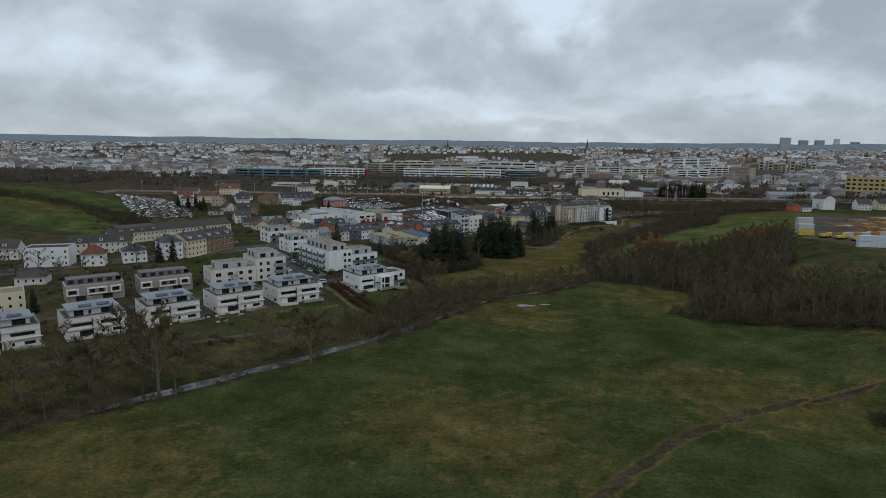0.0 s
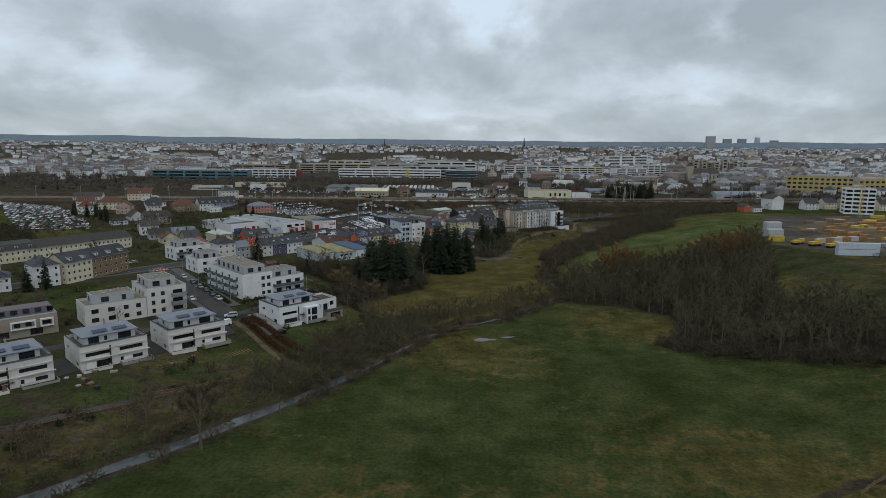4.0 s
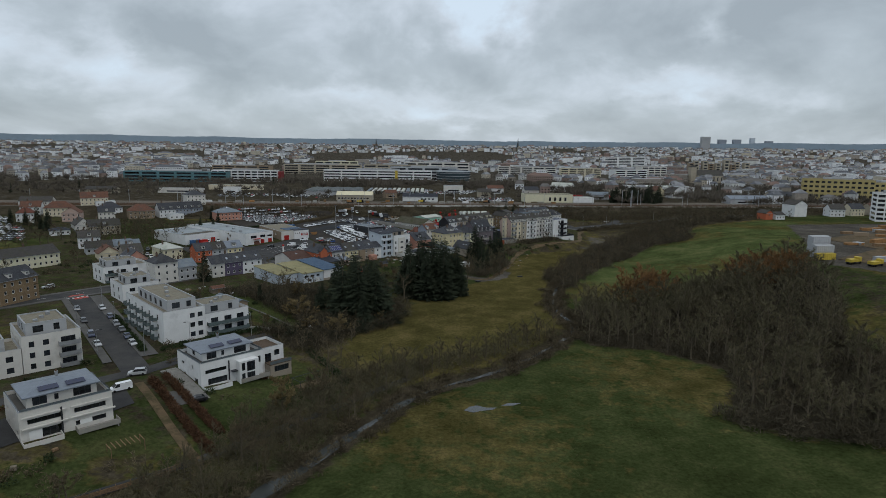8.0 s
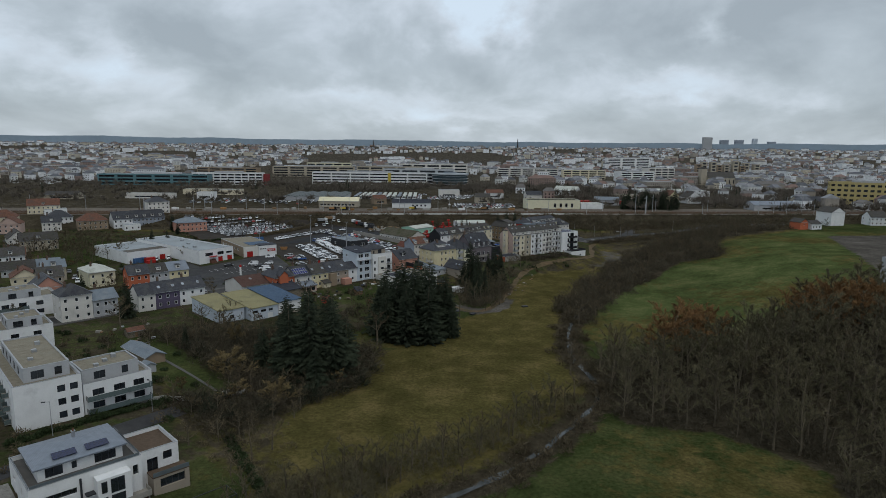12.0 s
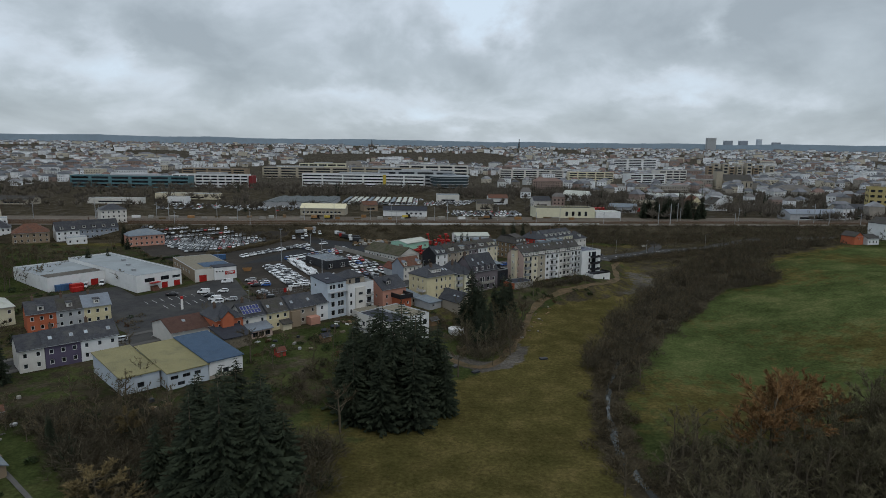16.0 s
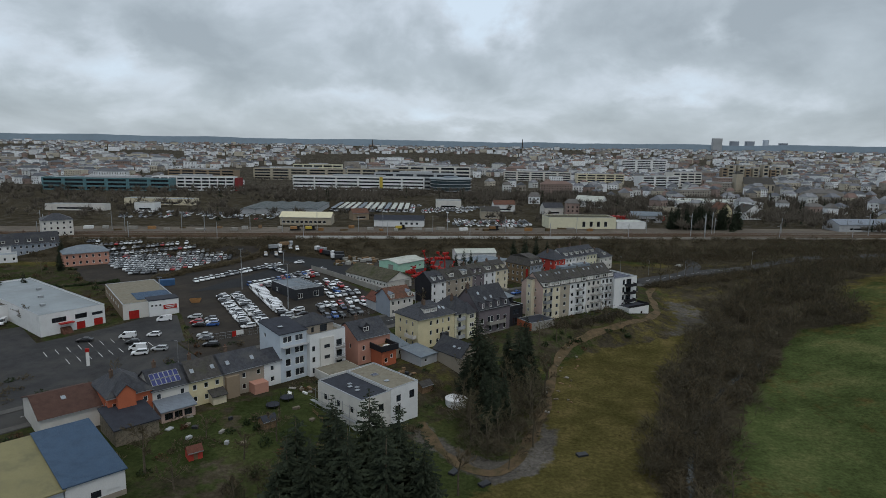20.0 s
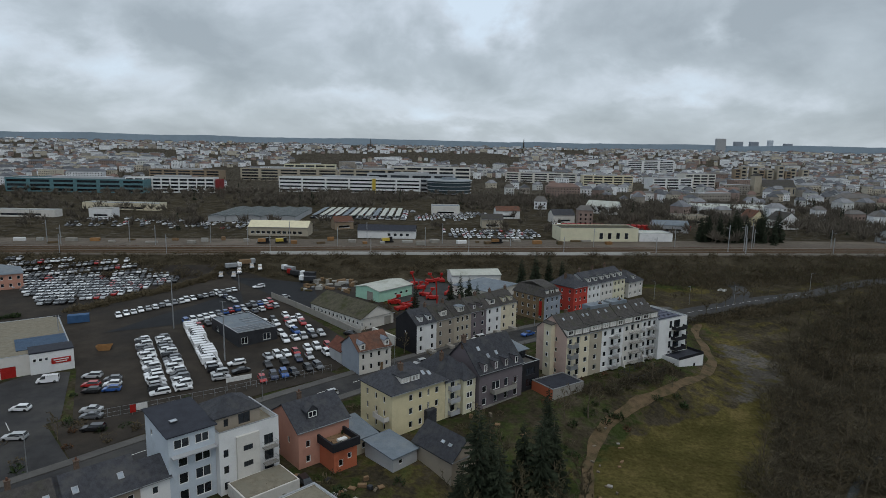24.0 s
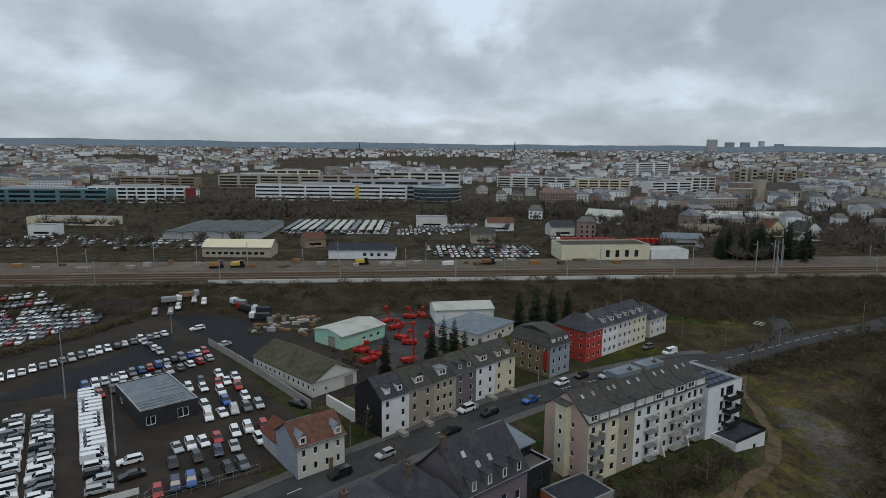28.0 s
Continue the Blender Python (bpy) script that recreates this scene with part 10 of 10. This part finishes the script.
bmesh.ops.bevel(bm, geom=[q for q in bm.edges if q.calc_face_angle(0) > 1.0], offset=0.08, segments=2, affect="EDGES")
part("drum", bm, SOOTBRICK, e)
bm = bmesh.new()
box(bm, -1.5, -1.2, -0.15, 0.15, 0.86, 1.9)
part("stack", bm, SOOTBRICK, e)
hut(-44, 404, 46, 3.0, 2.6, 2.0, WOOD, BITUMEN, "brown timber garden shed")
hut(-12, 430, 44, 3.4, 2.8, 2.0, WOOD, OLDSLATE, "weathered timber shed in a garden")
hut(-104, 342, 45, 5.0, 3.6, 2.2, STONE, TILE, "stone garden shed behind the terrace")
hut(-116, 186, 48, 2.4, 2.0, 1.8, WOOD, TILE, "tiny wooden play hut on the lawn")
for k in range(70):
    x, y = rg.choice(((-60, 404), (-50, 396), (-40, 410), (-30, 436), (-100, 340), (-110, 352), (-90, 326), (-100, 196), (-116, 178), (-84, 212), (-75, 352), (-20, 440), (6, 466)))
    x, y = x + rg.uniform(-8, 8), y + rg.uniform(-6, 6)
    stack(x, y, rg.uniform(0, 90), rg.uniform(0.6, 1.8), rg.uniform(0.5, 1.2), rg.uniform(0.3, 0.9), rg.choice((WOOD, CONCRETE, STONE, STONE, DARKMETAL, GREYWALL, WOOD)),
          "garden clutter of boards and tubs", 1, "garden_clutter", "garden clutter")
# pergola and sand pit at the corner villa
e = thing("pergola", -45, 255.5, 47, "dark steel pergola frame over a sand pit on the lawn", "pergola")
for px, py in ((0, 0), (8, 0), (0, 4), (8, 4)):
    bm = bmesh.new()
    box(bm, px - .07, px + .07, py - .07, py + .07, -0.3, 2.4)
    part("post", bm, DARKMETAL, e)
for b in ((0, 8, -.06, .06), (0, 8, 3.94, 4.06), (-.06, .06, 0, 4), (7.94, 8.06, 0, 4)):
    bm = bmesh.new()
    box(bm, *b, 2.3, 2.42)
    part("beam", bm, DARKMETAL, e)
bm = bmesh.new()
box(bm, 0.6, 7.4, 0.6, 3.6, -0.2, 0.25)
part("sand_pit", bm, TRACKDIRT, e)
e = thing("pergola", -72.0, 216.5, 47, "bare timber pergola beams over a vegetable bed", "pergola")
for k in range(8):
    bm = bmesh.new()
    box(bm, 0.9 * k, 0.9 * k + 0.14, 0, 3.2, 1.9, 2.05)
    part("beam", bm, WOOD, e)
for px in (0.1, 6.4):
    for py in (0.2, 3.0):
        bm = bmesh.new()
        box(bm, px - .06, px + .06, py - .06, py + .06, -0.8, 1.9)
        part("post", bm, WOOD, e)
area("terrace", [(-75, 245), (-70, 240), (-66, 243), (-69.5, 249)], PAVING, "grey paved drive beside the white villa", "terrace", lift=0.14)
area("terrace", [(-86, 246), (-90, 240), (-82, 232), (-79, 238)], ASPHALT, "dark drive between the villas", "terrace", lift=0.14)
for k in (1, 2, 3):
    dx, dy = -15.0 * (k - 0.05), -17.4 * (k - 0.05)
    area("terrace", [(-86 + dx, 246 + dy), (-90 + dx, 240 + dy), (-80 + dx, 229 + dy), (-76.5 + dx, 235 + dy)], ASPHALT, "dark drive between the villas", "terrace", lift=0.14)
area("puddle", [(-2.6, 246.4), (-0.4, 245.2), (1.6, 246.2), (4.4, 247.0), (5.4, 248.4), (3.0, 248.2), (0.6, 249.4), (-1.2, 248.6)], WATER, "shallow puddle in the wet meadow", "puddle", lift=0.05)
area("puddle", [(6.5, 249.4), (9.5, 249.8), (11.8, 251.6), (8.2, 251.2)], WATER, "small puddle in the wet meadow", "puddle", lift=0.05)

# road markings
def mark(x, y, yaw, w, d, m, label, lift=0.2):
    V = []
    for px, py in ((-w / 2, -d / 2), (w / 2, -d / 2), (w / 2, d / 2), (-w / 2, d / 2)):
        c, s = math.cos(radians(yaw)), math.sin(radians(yaw))
        X, Y = x + px * c - py * s, y + px * s + py * c
        V.append((X, Y, terr(X, Y) + lift + 0.18 * noise.noise((X * 0.05, Y * 0.05, 0))))
    me = bpy.data.meshes.new("road_marking")
    me.from_pydata(V, [], [(0, 1, 2, 3)])
    me.materials.append(m)
    tagged(new("road_marking", me), label, "road marking", kind="structure")


mark(-153.0, 332.5, 50, 5, 8.0, REDPAINT, "red painted crossing area", 0.17)
for k in range(5):
    mark(-155.6 + 1.05 * k, 329.6 + 1.25 * k, 50, 0.7, 4.2, PAINT, "white zebra crossing stripe", 0.19)
ms = resample(smooth(MAIN), 9.0)
for (x0, y0), (x1, y1) in zip(ms, ms[1:]):
    if x0 > -170 and x1 < 150:
        mark((x0 + x1) / 2, (y0 + y1) / 2, math.degrees(math.atan2(y1 - y0, x1 - x0)), 3.0, 0.16, PAINT, "white dashed centre line", 0.16)
for k in range(9):
    mark(-122 + 2.0 * k, 446 + 2.2 * k, 135, 5.0, 0.14, PAINT, "white parking bay line", 0.2)
    mark(-112 + 1.9 * k, 441 + 2.0 * k, 135, 5.0, 0.14, PAINT, "white parking bay line", 0.2)
for k in range(3):
    mark(108 + 1.2 * k, 601 + 1.5 * k, 40, 0.6, 3.4, PAINT, "white zebra crossing stripe", 0.2)

# containers, skips and machines
def container(x, y, yaw, m, label, L=6.0, h=2.6, group="containers", z=None):
    e = thing("container", x, y, yaw, label, "container", group, z)
    bm = bmesh.new()
    n = int(L / 0.25)
    ring = [(-L / 2 + L * k / n, -1.26 if k % 4 < 2 else -1.20) for k in range(n + 1)]
    ring += [(x, -y) for x, y in reversed(ring)]
    lo = [bm.verts.new((x, y, 0.12)) for x, y in ring]
    hi = [bm.verts.new((x, y, h)) for x, y in ring]
    bm.faces.new(hi)
    bm.faces.new(lo[::-1])
    for k in range(len(ring)):
        q = (k + 1) % len(ring)
        bm.faces.new((lo[k], lo[q], hi[q], hi[k]))
    part("body", bm, m, e)
    for sx in (-1, 1):
        bm = bmesh.new()
        box(bm, sx * L / 2 - 0.06, sx * L / 2 + 0.06, -1.26, 1.26, 0.0, h + 0.03)
        part("end_frame", bm, m, e)
    return e


container(-126.4, 526.8, 30, BLUESTEEL, "blue steel container in the yard")
container(-165.0, 462.0, 55, BLUESTEEL, "blue container before the hall")
container(-160.4, 463.4, 55, REDSTEEL, "red container before the hall", 4.5)
container(-158.6, 460.8, 55, REDSTEEL, "red skip before the hall", 4.0, 1.8)
e = thing("skip", -103.5, 503.0, 20, "rusty orange waste skip in the yard", "skip")
bm = bmesh.new()
vs = [bm.verts.new(c) for c in ((-1.4, -0.9, 0.1), (1.4, -0.9, 0.1), (1.4, 0.9, 0.1), (-1.4, 0.9, 0.1), (-2.1, -1.0, 1.5), (2.1, -1.0, 1.5), (2.1, 1.0, 1.5), (-2.1, 1.0, 1.5))]
for q in ((3, 2, 1, 0), (0, 1, 5, 4), (1, 2, 6, 5), (2, 3, 7, 6), (3, 0, 4, 7)):
    bm.faces.new([vs[i] for i in q])
part("tub", bm, ORSTEEL, e)
simple("sign_board", "red and white sign at the lot gate", "sign", -74.5, 464.5, 40, [("panel", REDSTEEL, 0, 1.2, -.05, .05, 0.6, 2.4), ("panel", PAINT, 1.3, 3.6, -.05, .05, 0.9, 2.4), ("post", STEEL, 0.5, 0.6, .06, .14, -.3, 0.6)])
simple("sign_board", "long pale banner on the lot fence", "sign", -58.5, 478.6, 36, [("banner", PAINT, 0, 6.2, -.05, .05, 2.2, 3.4), ("post", STEEL, 0.2, 0.35, .06, .2, -.3, 3.2), ("post", STEEL, 5.8, 5.95, .06, .2, -.3, 3.2)])
simple("sign_pillar", "red and white advertising pillar on the forecourt", "sign", -104.5, 438.5, 30, [("pillar", PLASTIC, -.4, .4, -.2, .2, 0, 4.0), ("top", REDSTEEL, -.5, .5, -.25, .25, 4.0, 5.0)])


def boom(x, y, yaw, h, lean, label):
    e = thing("lifting_machine", x, y, yaw, label, "machine", "red lifting machines")
    bm = bmesh.new()
    box(bm, -2.4, 2.4, -1.1, 1.1, 0.45, 1.5)
    part("chassis", bm, REDSTEEL, e)
    for sx in (-1.6, 1.6):
        for sy in (-1.05, 1.05):
            part("wheel", None, None, e, at=Matrix.Translation((sx, sy, 0.45)) @ Matrix.Scale(1.35, 4), mesh=CACHE["wheel"])
    bm = bmesh.new()
    box(bm, -0.2, 0.2, -0.2, 0.2, 0, h)
    part("boom", bm, REDSTEEL, e, at=pose(-1.5, 0, 1.4, 0, lean))
    bm = bmesh.new()
    box(bm, -0.8, 0.8, -0.45, 0.45, 0, 0.9)
    part("basket", bm, REDSTEEL, e, at=pose(-1.5 + math.sin(radians(lean)) * h, 0, 1.4 + math.cos(radians(lean)) * h))


rm_ = random.Random(5)
for k, (x, y) in enumerate(((-24.1, 551.7), (-22.0, 556.0), (-27.6, 560), (-23.8, 592.0), (-16.2, 598.4), (-12.6, 552.4), (-14.0, 568.8), (-16.8, 573.3), (-12.1, 600.9), (-20, 585), (-8, 577))):
    boom(x, y, rm_.uniform(0, 360), rm_.uniform(2.5, 4.5) if k != 5 else 9.5, rm_.uniform(20, 70) if k != 5 else 3, "red lifting machine parked in the yard")


def lorry(x, y, yaw, m_cab, m_load, label, L=7.0, group="lorries in the yard", h=1.6, z=None):
    e = thing("lorry", x, y, yaw, label, "lorry", group, z)
    bm = bmesh.new()
    box(bm, -L / 2, L / 2, -1.0, 1.0, 0.7, 1.0)
    part("chassis", bm, DARKMETAL, e)
    bm = bmesh.new()
    box(bm, L / 2 - 1.9, L / 2, -1.2, 1.2, 1.0, 3.0)
    bmesh.ops.bevel(bm, geom=bm.edges[:], offset=0.15, segments=1, affect="EDGES")
    part("cab", bm, m_cab, e)
    bm = bmesh.new()
    box(bm, L / 2 - 0.5, L / 2 + 0.02, -1.05, 1.05, 1.9, 2.7)
    part("windscreen", bm, CARGLASS, e)
    bm = bmesh.new()
    box(bm, -L / 2, L / 2 - 2.1, -1.22, 1.22, 1.0, 1.0 + h)
    part("load_bed", bm, m_load, e)
    for sx in (-L / 2 + 0.9, -L / 2 + 2.1, L / 2 - 1.1):
        for sy in (-1.05, 1.05):
            part("wheel", None, None, e, at=Matrix.Translation((sx, sy, 0.48)) @ Matrix.Scale(1.5, 4), mesh=CACHE["wheel"])
    return e


for x, y, a, mc, ml in ((-80.5, 604.5, 150, PAINTS["white"], STEEL), (-77.0, 601.5, 150, REDSTEEL, DARKMETAL), (-70.8, 600.5, 175, PAINTS["white"], DARKMETAL), (-68.7, 592.7, 185, PAINTS["white"], DARKMETAL),
                        (-105, 603.5, 30, PAINTS["white"], STEEL), (-100, 607, 30, STEEL, WOOD)):
    lorry(x, y, a, mc, ml, "tipper lorry standing in the dark yard")
for k in range(38):
    x, y = -58 + rm_.uniform(-9, 10), 585 + rm_.uniform(-10, 12)
    stack(x, y, rm_.uniform(0, 180), rm_.uniform(1, 4), rm_.uniform(0.8, 2), rm_.uniform(0.4, 1.6), rm_.choice((CONCRETE, STONE, WOOD, KERB, SOIL, STEEL)), "rubble and pallets heaped beside the yard", 1,
          "rubble_mound", "rubble heaps")
for k in range(26):
    x, y = -22 + rm_.uniform(-10, 8), 437 + rm_.uniform(-6, 8)
    if k < 12:
        x, y = -40 + rm_.uniform(-5, 5), 426.5 + rm_.uniform(-4, 3)
    stack(x, y, rm_.uniform(0, 180), rm_.uniform(0.5, 1.8), rm_.uniform(0.4, 1.2), rm_.uniform(0.2, 0.8), rm_.choice((CONCRETE, STONE, WOOD, KERB, PLASTIC)), "building rubble behind the houses", 1, "rubble_mound", "rubble heaps")
for x, y, a in ((24, 405, 20), (3, 392, 40), (-3, 396, 60)):
    stack(x, y, a, 2.4, 1.4, 0.5, DARKMETAL, "dark tarpaulin bundle beside the track", 1, "tarpaulin", "bundles beside the track")
for k in range(24):
    q = k / 23
    x, y = 20 + 12 * q + rm_.uniform(-3, 4), 425 + 45 * q + rm_.uniform(-3, 3)
    stack(x, y, rm_.uniform(0, 180), rm_.uniform(0.4, 1.4), rm_.uniform(0.3, 0.8), rm_.uniform(0.15, 0.4), rm_.choice((STONE, WOOD, CONCRETE)), "pale stones and logs beside the track", 1, "stone", "stones beside the track")

# builders yard on the east plateau
SITE = "stacks in the builders yard"
for k in range(64):
    a = rm_.random()
    x, y = 186 + 110 * a + rm_.uniform(-10, 34), 374 + 130 * a + rm_.uniform(-14, 60)
    stack(x, y, rm_.uniform(-30, 40), rm_.uniform(4, 11), rm_.uniform(2, 4), rm_.uniform(1, 2.4), rm_.choice((ORSTEEL, ORSTEEL, ORSTEEL, WOOD, WOOD, YELSTEEL, BROWN, STEEL)), "stack of formwork in the builders yard", 1,
          "formwork_pallet", SITE)
for k in range(5):
    for i in range(1 + (k > 0) + (k > 2)):
        container(158 + 1.1 * k, 384 + 3.6 * k, 12, GREYWALL if k else YELSTEEL, "pale grey site container in a stepped stack" if k else "yellow site container below the stack", 9, 3.0, "site containers", terr(160, 388) + 3.02 * i)
for k in range(4):
    lorry(164 + 6 * k, 373 - 5 * k, 25, YELSTEEL, YELSTEEL, "yellow tipper lorry at the yard edge", 7, "yellow lorries", 1.2)
for i in range(2):
    for k in range(3):
        container(168.0 + 6.2 * k, 340, 0, PALEBLUE, "pale blue-white site office cabin", 6.1, 2.9, "site office cabins", terr(174, 340) + 2.95 * i)
for k in range(6):
    stack(178 + 5.5 * k, 378 + 2.2 * k, 15, 5.0, 2.4, 2.6, ORSTEEL if k % 2 else GREYWALL, "grey and rusty formwork bundle", 1, "formwork_pallet", SITE)
e = thing("tower_crane", 309, 562, 20, "yellow tower crane beside a new building", "crane")
for px, py in ((-.8, -.8), (.8, -.8), (.8, .8), (-.8, .8)):
    bm = bmesh.new()
    box(bm, px - .1, px + .1, py - .1, py + .1, 0, 30)
    part("mast_leg", bm, YELSTEEL, e)
bm = bmesh.new()
for k in range(15):
    box(bm, -.8, .8, -.85, -.75, 2 * k, 2 * k + 0.14)
    box(bm, -.85, -.75, -.8, .8, 2 * k + 1, 2 * k + 1.14)
part("lattice", bm, YELSTEEL, e)
bm = bmesh.new()
box(bm, -10, 34, -.5, .5, 30, 31.2)
part("jib", bm, YELSTEEL, e)
bm = bmesh.new()
box(bm, -10, -7, -1, 1, 28, 30)
part("counterweight", bm, CONCRETE, e)
